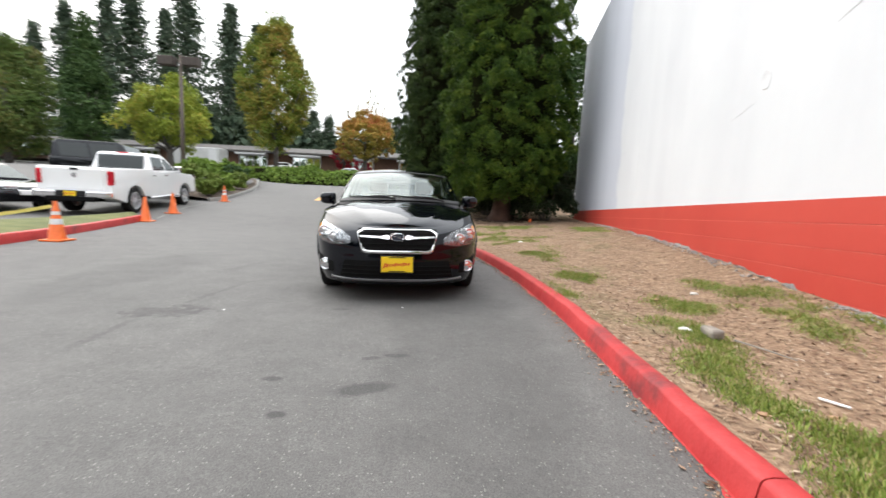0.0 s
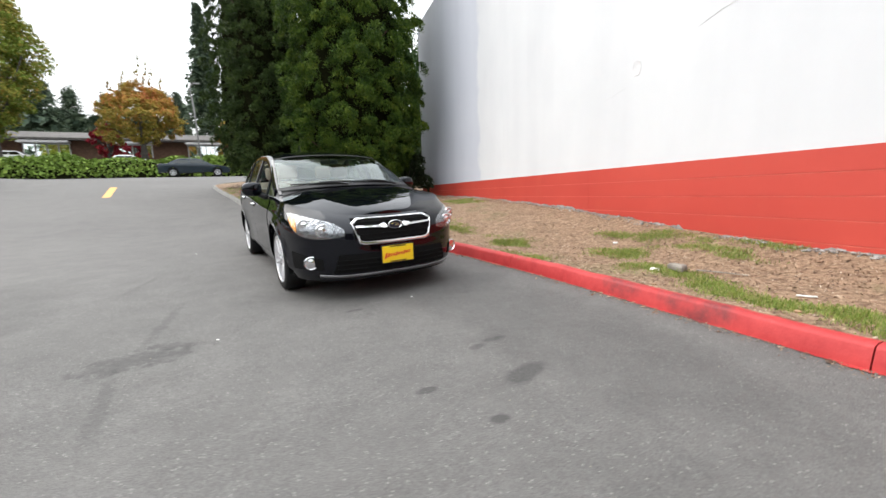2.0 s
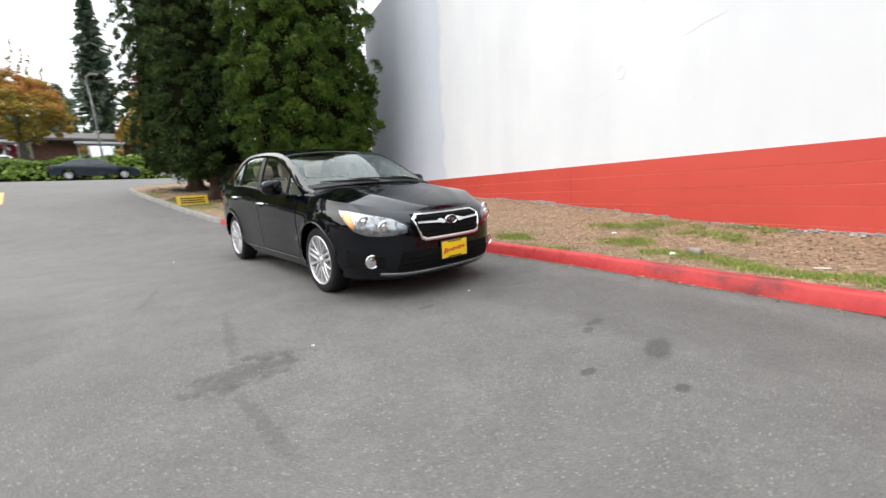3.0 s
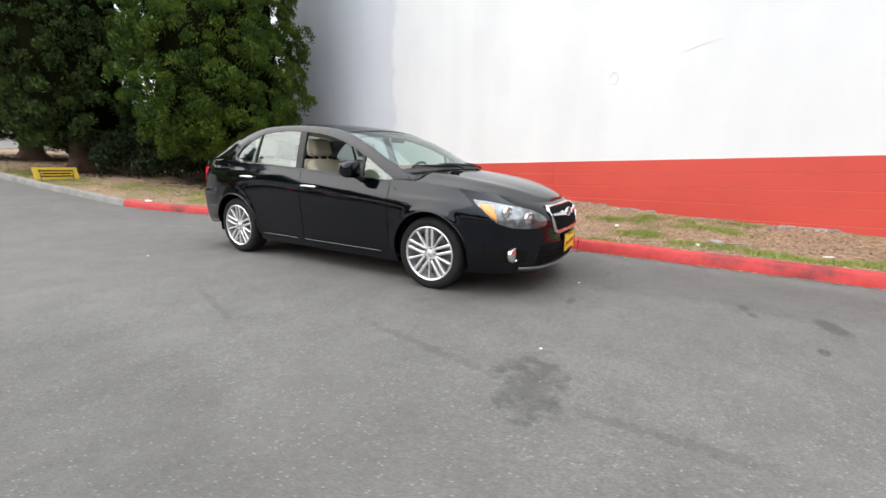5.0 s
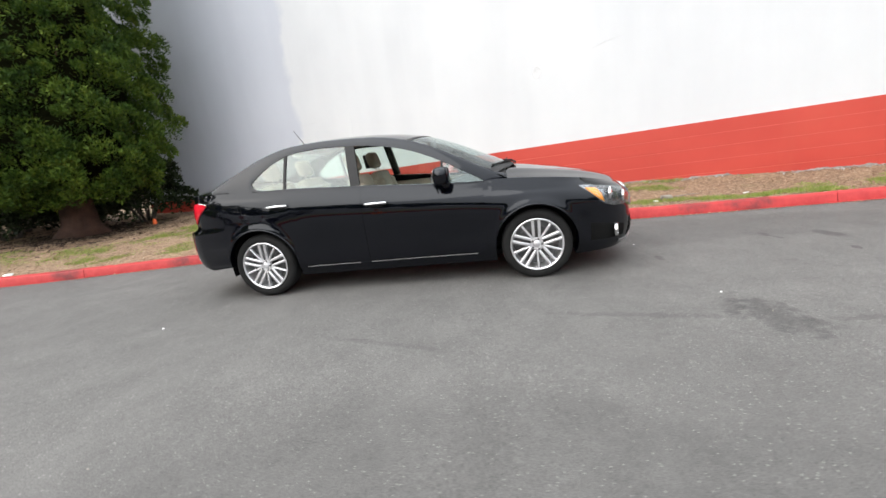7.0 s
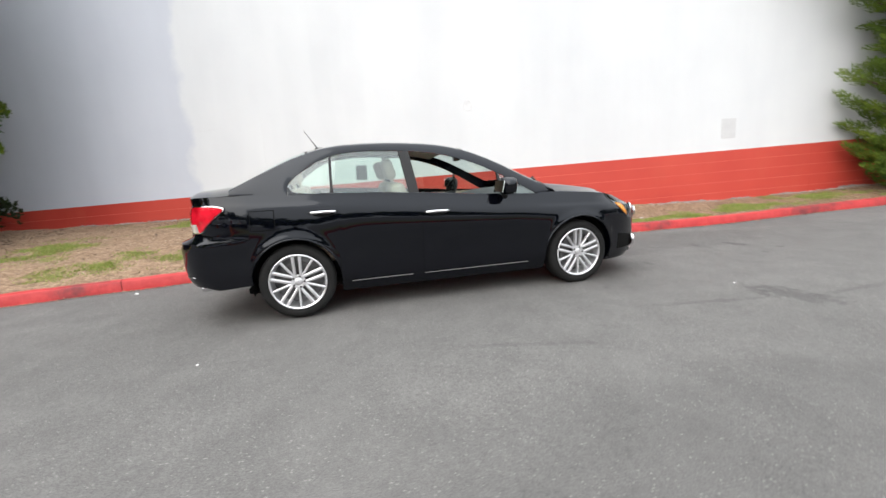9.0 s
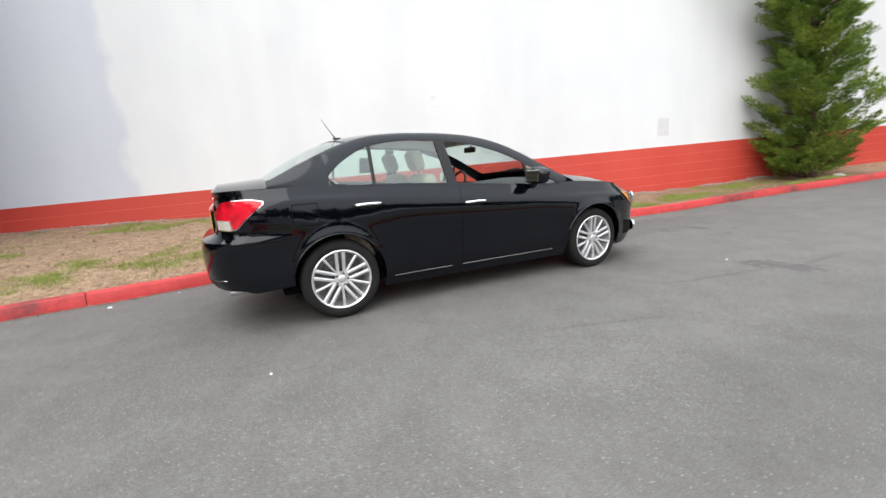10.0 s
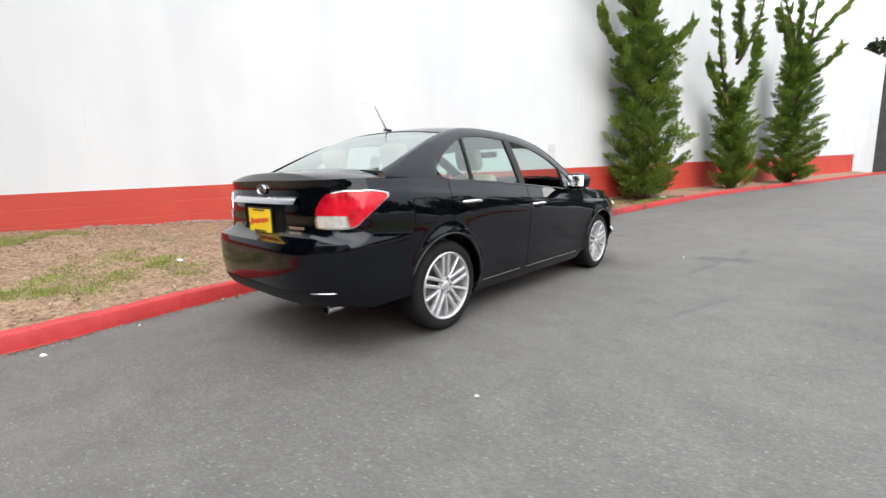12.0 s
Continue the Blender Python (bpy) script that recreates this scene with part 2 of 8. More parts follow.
white_paint = mat("white_wall_paint", (0.8, 0.8, 0.8), 0.7)
wa, wb = noise_node(white_paint, 0.5, 5), noise_node(white_paint, 14.0, 4)
wc = noise_node(white_paint, 1.2, 4, 0.5, squash=(1, 1, 0.12))
base(white_paint, mix(white_paint, 1.0, ramp(white_paint, wa, [(0.3, (0.595, 0.61, 0.632)), (0.7, (0.65, 0.662, 0.678))]), ramp(white_paint, wc, [(0.35, (0.95, 0.95, 0.955)), (0.6, (1, 1, 1))]), "MULTIPLY"))
# the last stretch of the wall turns darker and cooler past a ragged edge
wn_, wl_, _w = nodes_of(white_paint)
wt_, ws_ = wn_.new("ShaderNodeTexCoord"), wn_.new("ShaderNodeSeparateXYZ")
wl_.new(wt_.outputs["Object"], ws_.inputs[0])
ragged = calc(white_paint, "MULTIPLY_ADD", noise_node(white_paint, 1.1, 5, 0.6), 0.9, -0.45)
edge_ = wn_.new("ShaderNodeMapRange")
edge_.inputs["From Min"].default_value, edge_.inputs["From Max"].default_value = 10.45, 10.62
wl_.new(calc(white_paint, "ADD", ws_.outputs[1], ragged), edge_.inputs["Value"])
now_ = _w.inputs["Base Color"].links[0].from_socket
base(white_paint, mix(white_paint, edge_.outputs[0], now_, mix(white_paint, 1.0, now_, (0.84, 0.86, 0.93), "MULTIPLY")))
bump(white_paint, wb, 0.12, 0.004)

red_paint = mat("red_wall_paint", (0.6, 0.06, 0.03), 0.6)
ra, rb = noise_node(red_paint, 0.7, 5), noise_node(red_paint, 18.0, 4)
rs = noise_node(red_paint, 2.2, 5, 0.6, squash=(1, 1, 0.35))
redc = ramp(red_paint, ra, [(0.3, (0.43, 0.038, 0.025)), (0.7, (0.51, 0.056, 0.036))])
redc = mix(red_paint, ramp(red_paint, rs, [(0.55, (0, 0, 0)), (0.75, (0.35, 0.35, 0.35))]), redc, (0.52, 0.085, 0.048))
base(red_paint, redc)
bump(red_paint, rb, 0.25, 0.004)

joint_paint = varied("red_joint_paint", (0.50, 0.075, 0.05), (0.62, 0.15, 0.11), 3.0, 0.7)
kerb_red = mat("red_kerb_paint", (0.6, 0.05, 0.05), 0.6)
ka, kb, kc = noise_node(kerb_red, 1.3, 6, 0.65), noise_node(kerb_red, 30.0, 3), noise_node(kerb_red, 6.0, 6, 0.75)
kcol = ramp(kerb_red, kc, [(0.3, (0.33, 0.015, 0.017)), (0.7, (0.47, 0.038, 0.037))])
kcol = mix(kerb_red, ramp(kerb_red, ka, [(0.56, (0, 0, 0)), (0.68, (0.85, 0.85, 0.85))]), kcol, (0.10, 0.018, 0.02))
base(kerb_red, kcol)
bump(kerb_red, kb, 0.5, 0.006)
concrete = varied("kerb_concrete", (0.14, 0.137, 0.128), (0.27, 0.265, 0.25), 2.0, 0.9, bumpy=0.5)
rubble_mat = varied("crumbled_footing", (0.17, 0.16, 0.15), (0.48, 0.46, 0.43), 6.0, 0.95, bumpy=0.8, dist=0.02)
yellow_line = varied("road_paint_yellow", (0.5, 0.27, 0.08), (0.75, 0.45, 0.14), 6.0, 0.8)
white_line = varied("road_paint_white", (0.45, 0.45, 0.43), (0.7, 0.7, 0.68), 6.0, 0.8)
flashing = varied("roof_flashing", (0.55, 0.55, 0.56), (0.66, 0.66, 0.67), 2.0, 0.6)
grass_blade = mat("grass_blade", (0.12, 0.2, 0.04), 0.6)
n2, l2, b2_ = nodes_of(grass_blade)
geo2 = n2.new("ShaderNodeNewGeometry")
base(grass_blade, ramp(grass_blade, geo2.outputs["Random Per Island"], [(0.0, (0.10, 0.16, 0.02)), (0.5, (0.19, 0.26, 0.038)), (0.75, (0.28, 0.31, 0.07)), (1.0, (0.36, 0.27, 0.13))]))


# ---- ground and road ----
def spaced(*spans):
    out = []
    for a, b2, n in spans:
        out += list(np.linspace(a, b2, n, endpoint=False))
    return out + [spans[-1][1]]


ys = spaced((-400, -60, 10), (-60, -6, 30), (-6, 0, 12), (0, 50, 120), (50, 120, 20), (120, 900, 10))
xs = spaced((-600, -60, 10), (-60, -14, 30), (-14, 8, 44), (8, 60, 20), (60, 600, 8))


def step(a, b2, v):
    u = min(max((v - a) / (b2 - a), 0), 1)
    return u * u * (3 - 2 * u)


def ground_z(x, y):
    z = ROAD(y) + cross_fall(x, y)
    near = step(40, 30, y) * step(-60, -20, y)
    z += near * (0.03 * step(-8.6, -9.4, x) + 0.5 * step(-11.7, -14.0, x) * step(13, 19, y) + 0.5 * step(-14, -40, x))
    return z + 0.008 * noise.noise(Vector((x * 0.5, y * 0.5, 0)))


bm = bmesh.new()
grid_faces(bm, [[(x, y, ground_z(x, y)) for x in xs] for y in ys])
tagged(part("ground", bm, asphalt, smooth=True), "worn grey asphalt driveway and parking lot with oil stains", "ground", kind="structure")


# ---- lawn strip between kerb and wall ----
def lawn_edge(y):
    return KERB_X(y) + 0.126


def lawn_z(x, y):
    x0, x1 = lawn_edge(y), (wall_x(y) if y < WALL_END else 4.0 + (y - WALL_END) * 0.6)
    u = min(max((x - x0) / max(x1 - x0, 0.1), 0), 1.6)
    z0 = ROAD(y) + 0.125 + cross_fall(x0, y)
    near = 1 - min(max((y - 5.0) / 3.0, 0), 1)
    z = z0 + (FOOT(y) - z0) * (near * SWALE(min(u, 1.0)) + (1 - near) * min(u, 1.0) ** 0.95)
    lump = 0.03 * noise.noise(Vector((x * 1.7, y * 1.7, 3))) + 0.012 * noise.noise(Vector((x * 7, y * 7, 9)))
    return z + lump * min(1, u * 6)


def corner_edge(y):
    """Edge of the lawn where it meets the street."""
    return KERB_X(y) + 0.126 if y < 26 else -1.974 + (y - 26) ** 2 * 0.22


rows = []
for y in spaced((-32, -6, 52), (-6, 16, 220), (16, 34, 72)):
    x0, x1 = corner_edge(y), (wall_x(y) + 0.05 if y < WALL_END + 0.2 else 22.0)
    rows.append([(x0 + (x1 - x0) * k / 40, y, lawn_z(x0 + (x1 - x0) * k / 40, y)) for k in range(41)])
bm = bmesh.new()
grid_faces(bm, rows)
lawn = tagged(part("lawn", bm, earth, smooth=True), "patchy dry lawn of straw-brown soil with tufts of green grass", "lawn", kind="structure")


# ---- kerbs, piece by piece ----
def kerb_piece(parent, line, material, name="kerb_stone"):
    """A stretch of kerb along (x, y) points with its back to the right of travel."""
    prof = [(0.0, -0.05), (0.004, 0.01), (0.022, 0.112), (0.029, 0.124), (0.041, 0.131), (0.065, 0.136), (0.11, 0.137), (0.126, 0.13), (0.13, -0.05)]
    pts = [Vector((x, y, 0)) for x, y in line]
    rows = []
    for i, p in enumerate(pts):
        d = (pts[min(i + 1, len(pts) - 1)] - pts[max(i - 1, 0)]).normalized()
        side = Vector((d.y, -d.x, 0))
        j = 0.007 * noise.noise(Vector((p.x * 3, p.y * 3, 5))) + 0.004 * noise.noise(Vector((p.x * 11, p.y * 11, 2)))
        rows.append([(p + side * (a + j)) + Vector((0, 0, ROAD(p.y) + cross_fall(p.x, p.y) + h + (j if h > 0 else 0))) for a, h in prof])
    bm = bmesh.new()
    vr = grid_faces(bm, rows)
    bm.faces.new(vr[0])
    bm.faces.new(vr[-1][::-1])
    return part(name, bm, material, parent, smooth=True, angle=50)


kerb = empty("kerb", kind="structure", label="red-painted concrete kerb with scuffs, bare grey further on", category="kerb")
joints = [-60, -48, -36, -28, -22, -17, -13, -9.5, -6.5, -3.6, -0.9, 1.5, 4.6, 7.4, 10.1, 11.9, 13.5]
for a, b2 in zip(joints, joints[1:]):
    kerb_piece(kerb, [(KERB_X(y), y) for y in np.linspace(a + 0.004, b2 - 0.004, 40)], kerb_red)
for a, b2 in ((13.5, 15.6), (15.6, 18.0), (18.0, 20.6), (20.6, 23.3), (23.3, 26.0)):
    kerb_piece(kerb, [(KERB_X(y), y) for y in np.linspace(a + 0.01, b2 - 0.01, 10)], concrete)
for a, b2 in ((26.0, 28.0), (28.0, 31.0), (31.0, 34.0)):
    kerb_piece(kerb, [(corner_edge(y) - 0.126, y) for y in np.linspace(a + 0.01, b2 - 0.01, 8)], concrete)

# red paint that ran over onto the asphalt
bm = bmesh.new()
rows = []
for k in range(900):
    y = -4 + 17.2 * k / 899
    x = KERB_X(y) + 0.004
    w = 0.01 + max(0, 0.055 * noise.noise(Vector((3.3, y * 2.3, 0))) + 0.035 * noise.noise(Vector((1.3, y * 13, 2))))
    rows.append([(x - w, y, ground_z(x, y) + 0.004), (x - w * 0.5, y, ground_z(x, y) + 0.005), (x, y, ground_z(x, y) + 0.006)])
grid_faces(bm, rows)
tagged(part("kerb_paint_spill", bm, kerb_red), "thin edge of red paint spilt along the kerb foot", "paint", kind="structure")

# ---- the long wall ----
u_dir = Vector((WALL_B, 1, 0)).normalized()
n_dir = Vector((-1, WALL_B, 0)).normalized()


def on_wall(y, z, out=0.0):
    return Vector((wall_x(y), y, z)) + n_dir * out


def wall_slab(bm, y0, y1, z0, z1, thick, out=0.0):
    """A slab along the wall; z0 and z1 are functions of y."""
    n = max(int(abs(y1 - y0) / 1.0), 1)
    rows = []
    for k in range(n + 1):
        y = y0 + (y1 - y0) * k / n
        rows.append([on_wall(y, z0(y), out), on_wall(y, z1(y), out), on_wall(y, z1(y), out - thick), on_wall(y, z0(y), out - thick), on_wall(y, z0(y), out)])
    vr = grid_faces(bm, rows)
    bm.faces.new(vr[0][:4][::-1])
    bm.faces.new(vr[-1][:4])


def wall_top(y):
    return 6.95 + 0.040 * (16.4 - y)


building = empty("building", kind="structure", label="long windowless white-painted block wall with a red base band", category="building")
bm = bmesh.new()
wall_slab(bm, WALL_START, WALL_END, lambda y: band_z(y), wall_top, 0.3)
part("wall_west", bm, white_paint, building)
bm = bmesh.new()
wall_slab(bm, WALL_START - 0.03, WALL_END + 0.03, wall_top, lambda y: wall_top(y) + 0.04, 0.33, 0.003)
part("trim", bm, flashing, building)
bm = bmesh.new()
end = on_wall(WALL_END, 0)
box(bm, 9, 0, 3.4, 18, 0.3, 7.1, m=Matrix.Translation(end + Vector((0, 0, 0))) @ Matrix.Rotation(math.atan2(-WALL_B, 1), 4, "Z") @ Matrix.Translation((0.3, -0.16, 0)))
part("wall_north", bm, white_paint, building)
bm = bmesh.new()
far0 = on_wall(WALL_START, 0)
far1 = far0 + Vector((-1.0, -4.2, 0))
rows = [[p + Vector((0, 0, z)) for z in (0.2, 8.9)] for p in (far0, far1, far1 + Vector((4, -3, 0)), far0 + Vector((6, 0, 0)))]
grid_faces(bm, rows)
part("wall_south", bm, white_paint, building)
# near-black sheet: the dark of the gap past the wall is its colour
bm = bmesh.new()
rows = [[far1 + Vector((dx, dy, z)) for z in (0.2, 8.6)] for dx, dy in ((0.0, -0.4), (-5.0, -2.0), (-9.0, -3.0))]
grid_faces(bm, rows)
tagged(part("dark_gap_wall", bm, varied("unlit_gap_dark", (0.02, 0.02, 0.022), (0.05, 0.05, 0.052), 2.0, 0.8)), "near-black wall standing in for the unlit gap beyond the white building", "wall", kind="structure")
bm = bmesh.new()
wall_slab(bm, WALL_START, WALL_END - 0.2, wall_top, lambda y: wall_top(y) + 0.05, 14, -0.42)
part("roof", bm, flashing, building)
bm = bmesh.new()
wall_slab(bm, WALL_START, WALL_END, lambda y: FOOT(y) - 0.6, band_z, 0.25, -0.001)
part("joint_backing", bm, joint_paint, building)
COURSE = 0.218
for k in range(8):
    lo = lambda y, k=k: max(band_z(y) - COURSE * (k + 1) + 0.006, FOOT(y) - 0.2)
    hi = lambda y, k=k: max(band_z(y) - COURSE * k - (0.006 if k else 0.0), FOOT(y) - 0.19)
    for j, (a, b2) in enumerate(((-31.0, -14.0), (-14.0, -2.2), (-2.2, 5.9), (5.9, 16.4))):
        bm = bmesh.new()
        wall_slab(bm, a, b2 - 0.003, lo, hi, 0.1, 0.004)
        part("block_course", bm, red_paint, building)


# ---- materials of the cars ----
def paint(name, colour, flake=0.0):
    m = mat(name, colour, 0.05, flake, IOR=1.46)
    m.node_tree.nodes["Principled BSDF"].inputs["Specular Tint"].default_value = (0.9, 0.94, 1.0, 1)
    dust = noise_node(m, 3.0, 5, 0.7)
    base(m, ramp(m, dust, [(0.3, colour), (0.8, tuple(c * (1.3 if c < 0.2 else 1.04) + 0.0003 for c in colour))]))
    return m


black_paint = paint("black_car_paint", (0.0008, 0.0010, 0.0024))
white_car_paint = paint("white_truck_paint", (0.72, 0.72, 0.72))
navy_paint = paint("dark_car_paint", (0.015, 0.022, 0.028))
chrome = mat("chrome", (0.78, 0.78, 0.8), 0.12, 1.0)
alloy = varied("alloy_rim", (0.62, 0.62, 0.64), (0.74, 0.74, 0.76), 8.0, 0.34, 0.75)
tyre_mat = varied("tyre_rubber", (0.006, 0.006, 0.006), (0.014, 0.014, 0.014), 9.0, 0.75, bumpy=0.2, Specular_IOR_Level=0.22)
black_trim = varied("black_plastic", (0.006, 0.006, 0.007), (0.014, 0.014, 0.015), 12.0, 0.5, bumpy=0.15, Specular_IOR_Level=0.3)
dark_well = varied("wheel_well_black", (0.004, 0.004, 0.004), (0.008, 0.008, 0.008), 4.0, 0.9, Specular_IOR_Level=0.1)
beige = varied("beige_leather", (0.36, 0.31, 0.24), (0.48, 0.42, 0.34), 5.0, 0.6, bumpy=0.2)
headliner = varied("pale_headliner", (0.36, 0.35, 0.32), (0.45, 0.44, 0.41), 6.0, 0.9)
dash_mat = varied("dashboard_grey", (0.03, 0.03, 0.032), (0.055, 0.055, 0.057), 10.0, 0.7)
reflector = varied("lamp_reflector", (0.04, 0.042, 0.045), (0.46, 0.465, 0.48), 22.0, 0.22, 0.9)
lamp_clear = mat("clear_lamp_cover", (1, 1, 1), 0.02, Transmission_Weight=1.0, IOR=1.35)
red_lens = mat("red_lamp_cover", (0.62, 0.01, 0.022), 0.06)
nr, lr, br = nodes_of(red_lens)
base(red_lens, ramp(red_lens, noise_node(red_lens, 9.0, 2), [(0.35, (0.30, 0.003, 0.010)), (0.65, (0.58, 0.010, 0.026))]))
amber = mat("amber_lamp_cover", (0.85, 0.3, 0.03), 0.1, Coat_Weight=1.0)
clear_rear = varied("clear_rear_lamp", (0.4, 0.38, 0.36), (0.72, 0.7, 0.68), 25.0, 0.15, 0.3)
steel_dark = varied("brake_steel", (0.1, 0.1, 0.1), (0.22, 0.22, 0.22), 20.0, 0.4, 0.9)
yellow_plate = varied("yellow_dealer_plate", (0.78, 0.52, 0.01), (0.85, 0.6, 0.02), 6.0, 0.4)
plate_red = mat("plate_red_print", (0.55, 0.03, 0.02), 0.5)
paper_white = varied("paper", (0.62, 0.62, 0.6), (0.8, 0.8, 0.78), 20.0, 0.8)


def glass_mat(name, tint, facing):
    """A thin pane: tinted light through it, and gloss that grows towards grazing."""
    m = bpy.data.materials.new(name)
    m.use_nodes = True
    n, l = m.node_tree.nodes, m.node_tree.links
    n.remove(n["Principled BSDF"])
    tr, gl, mx, lw = n.new("ShaderNodeBsdfTransparent"), n.new("ShaderNodeBsdfGlossy"), n.new("ShaderNodeMixShader"), n.new("ShaderNodeLayerWeight")
    tr.inputs[0].default_value = (*tint, 1)
    gl.inputs["Color"].default_value = (0.9, 0.97, 0.97, 1)
    gl.inputs["Roughness"].default_value = 0.015
    lw.inputs["Blend"].default_value = 0.5
    pw, sc = n.new("ShaderNodeMath"), n.new("ShaderNodeMath")
    pw.operation, sc.operation = "POWER", "MULTIPLY_ADD"
    pw.inputs[1].default_value = 5.0
    sc.inputs[1].default_value, sc.inputs[2].default_value = 1 - facing, facing
    l.new(lw.outputs["Facing"], pw.inputs[0])
    l.new(pw.outputs[0], sc.inputs[0])
    l.new(sc.outputs[0], mx.inputs[0])
    l.new(tr.outputs[0], mx.inputs[1])
    l.new(gl.outputs[0], mx.inputs[2])
    l.new(mx.outputs[0], n["Material Output"].inputs[0])
    return m


side_glass = glass_mat("side_window_glass", (0.68, 0.80, 0.74), 0.11)
rear_glass = glass_mat("rear_window_glass", (0.74, 0.82, 0.77), 0.6)
windscreen_glass = glass_mat("windscreen_glass", (0.66, 0.77, 0.74), 0.06)
dark_glass = glass_mat("dark_window_glass", (0.05, 0.055, 0.06), 0.06)

# ---- body surface of the black sedan: x ahead, y to its left, z up ----
CAR_W = lerp_table([(0.15, 0.79), (0.22, 0.818), (0.30, 0.838), (0.40, 0.848), (0.52, 0.857), (0.60, 0.868), (0.66, 0.8725), (0.70, 0.8725), (0.74, 0.869), (0.77, 0.864), (0.79, 0.859), (0.81, 0.850), (0.84, 0.841), (0.90, 0.823), (0.98, 0.797), (1.06, 0.77), (1.12, 0.75)])
CREASE = lerp_table([(2.3, 0.70), (2.0, 0.735), (1.7, 0.762), (1.0, 0.79), (0.48, 0.822), (-0.27, 0.881), (-1.0, 0.937), (-1.78, 0.972), (-2.3, 0.985)])
CAR_F = lerp_table([(0.15, 2.13), (0.19, 2.19), (0.24, 2.235), (0.32, 2.262), (0.42, 2.268), (0.50, 2.262), (0.58, 2.255), (0.66, 2.235), (0.72, 2.19), (0.76, 2.13), (0.80, 2.04), (0.85, 1.93)])
CAR_B = lerp_table([(0.15, 2.12), (0.28, 2.20), (0.36, 2.262), (0.45, 2.286), (0.58, 2.292), (0.66, 2.285), (0.695, 2.262), (0.715, 2.195), (0.74, 2.178), (0.85, 2.172), (0.95, 2.162), (1.01, 2.158), (1.04, 2.168), (1.065, 2.16), (1.08, 2.135), (1.12, 2.10)])
SHOULDER = lerp_table([(2.2, 0.748), (2.12, 0.758), (2.03, 0.778), (1.93, 0.808), (1.8, 0.842), (1.6, 0.878), (1.35, 0.905), (1.1, 0.922), (0.95, 0.922), (0.86, 0.912), (0.53, 0.922), (-0.2, 0.977), (-1.0, 1.024), (-1.3, 1.04), (-1.78, 1.058), (-2.0, 1.055), (-2.12, 1.048), (-2.17, 1.046)])
XA, XB, NF, NR = 1.38, -1.45, 2.9, 3.9
AXLE = 1.3225
ARCH_R = 0.362


def wide(x, z):
    """Half the width, folded along the crease that climbs to the tail, and swelling round the wheel arches."""
    c = CREASE(x)
    w = CAR_W(0.5 + (z - 0.5) * 0.29 / (c - 0.5)) if 0.5 < z < c else CAR_W(z if z <= 0.5 else 0.79 + (z - c) * min(1.0, 0.19 / max(SHOULDER(x) - c, 0.08)))
    for ax in (AXLE, -AXLE):
        d = max(math.hypot(x - ax, z - 0.315) - ARCH_R, 0.0)
        w += (0.016 * math.exp(-(d / 0.05) ** 2) + 0.014 * math.exp(-(d / 0.2) ** 2)) * step(0.19, 0.34, z)
    return w


def body_half(x, z):
    """Half the width of the body at a place along its length."""
    w = wide(x, z)
    if x > XA:
        u = min((x - XA) / (CAR_F(z) - XA), 1.0)
        w *= (1 - u ** NF) ** (1 / NF)
    elif x < XB:
        u = min((XB - x) / (CAR_B(z) + XB), 1.0)
        w *= (1 - u ** NR) ** (1 / NR)
    return w


def outline(p, z):
    """Round the body from the nose (0) along its side to the tail (3)."""
    if p <= 1:
        a = (1 - p) * math.pi / 2
        x = XA + (CAR_F(z) - XA) * math.sin(a) ** (2 / NF)
        return x, wide(x, z) * (math.cos(a) ** (2 / NF) if p < 1 else 1.0)
    if p <= 2:
        x = XA + (XB - XA) * (p - 1)
        return x, body_half(x, z)
    a = (p - 2) * math.pi / 2
    x = XB - (CAR_B(z) + XB) * math.sin(a) ** (2 / NR)
    return x, wide(x, z) * abs(math.cos(a)) ** (2 / NR)


def surf(p, z, off=0.0, side=1):
    """A point on the body, pushed out by off."""
    x, y = outline(p, z)
    if off:
        e = 0.004
        x0, y0 = outline(max(p - e, 0), z)
        x1, y1 = outline(min(p + e, 3), z)
        t = Vector((x1 - x0, y1 - y0, 0))
        nrm = Vector((-t.y, t.x, 0))
        if nrm.length > 1e-9:
            nrm.normalize()
            if p <= 0.003:
                nrm = Vector((1, 0, 0))
            if p >= 2.997:
                nrm = Vector((-1, 0, 0))
            if nrm.y < -0.01 or (nrm.y < 0.01 and nrm.x * x < 0):
                nrm = -nrm
            x, y = x + nrm.x * off, y + nrm.y * off
    return Vector((x, side * y, z))


def p_of_y(y, z, rear=False):
    w = CAR_W(z)
    n = NR if rear else NF
    a = math.acos(min(max(y / w, 0), 1) ** (n / 2))
    return 2 + a / (math.pi / 2) if rear else 1 - a / (math.pi / 2)


def p_of_x(x, z):
    if x > XA:
        a = math.asin(min((x - XA) / (CAR_F(z) - XA), 1) ** (NF / 2))
        return 1 - a / (math.pi / 2)
    if x < XB:
        a = math.asin(min((XB - x) / (CAR_B(z) + XB), 1) ** (NR / 2))
        return 2 + a / (math.pi / 2)
    return 1 + (XA - x) / (XA - XB)


def shoulder_z(p):
    z = 0.9
    for _ in range(12):
        x, y = outline(p, z)
        z = 0.5 * z + 0.5 * SHOULDER(x)
    return z


def low_z(x):
    for ax in (AXLE, -AXLE):
        if abs(x - ax) < ARCH_R:
            return 0.315 + math.sqrt(max(ARCH_R ** 2 - (x - ax) ** 2, 0))
    if x > AXLE:
        return 0.19
    if x < -AXLE:
        return 0.20 + 0.12 * min(max((-x - 1.68) / 0.4, 0), 1)
    return 0.185


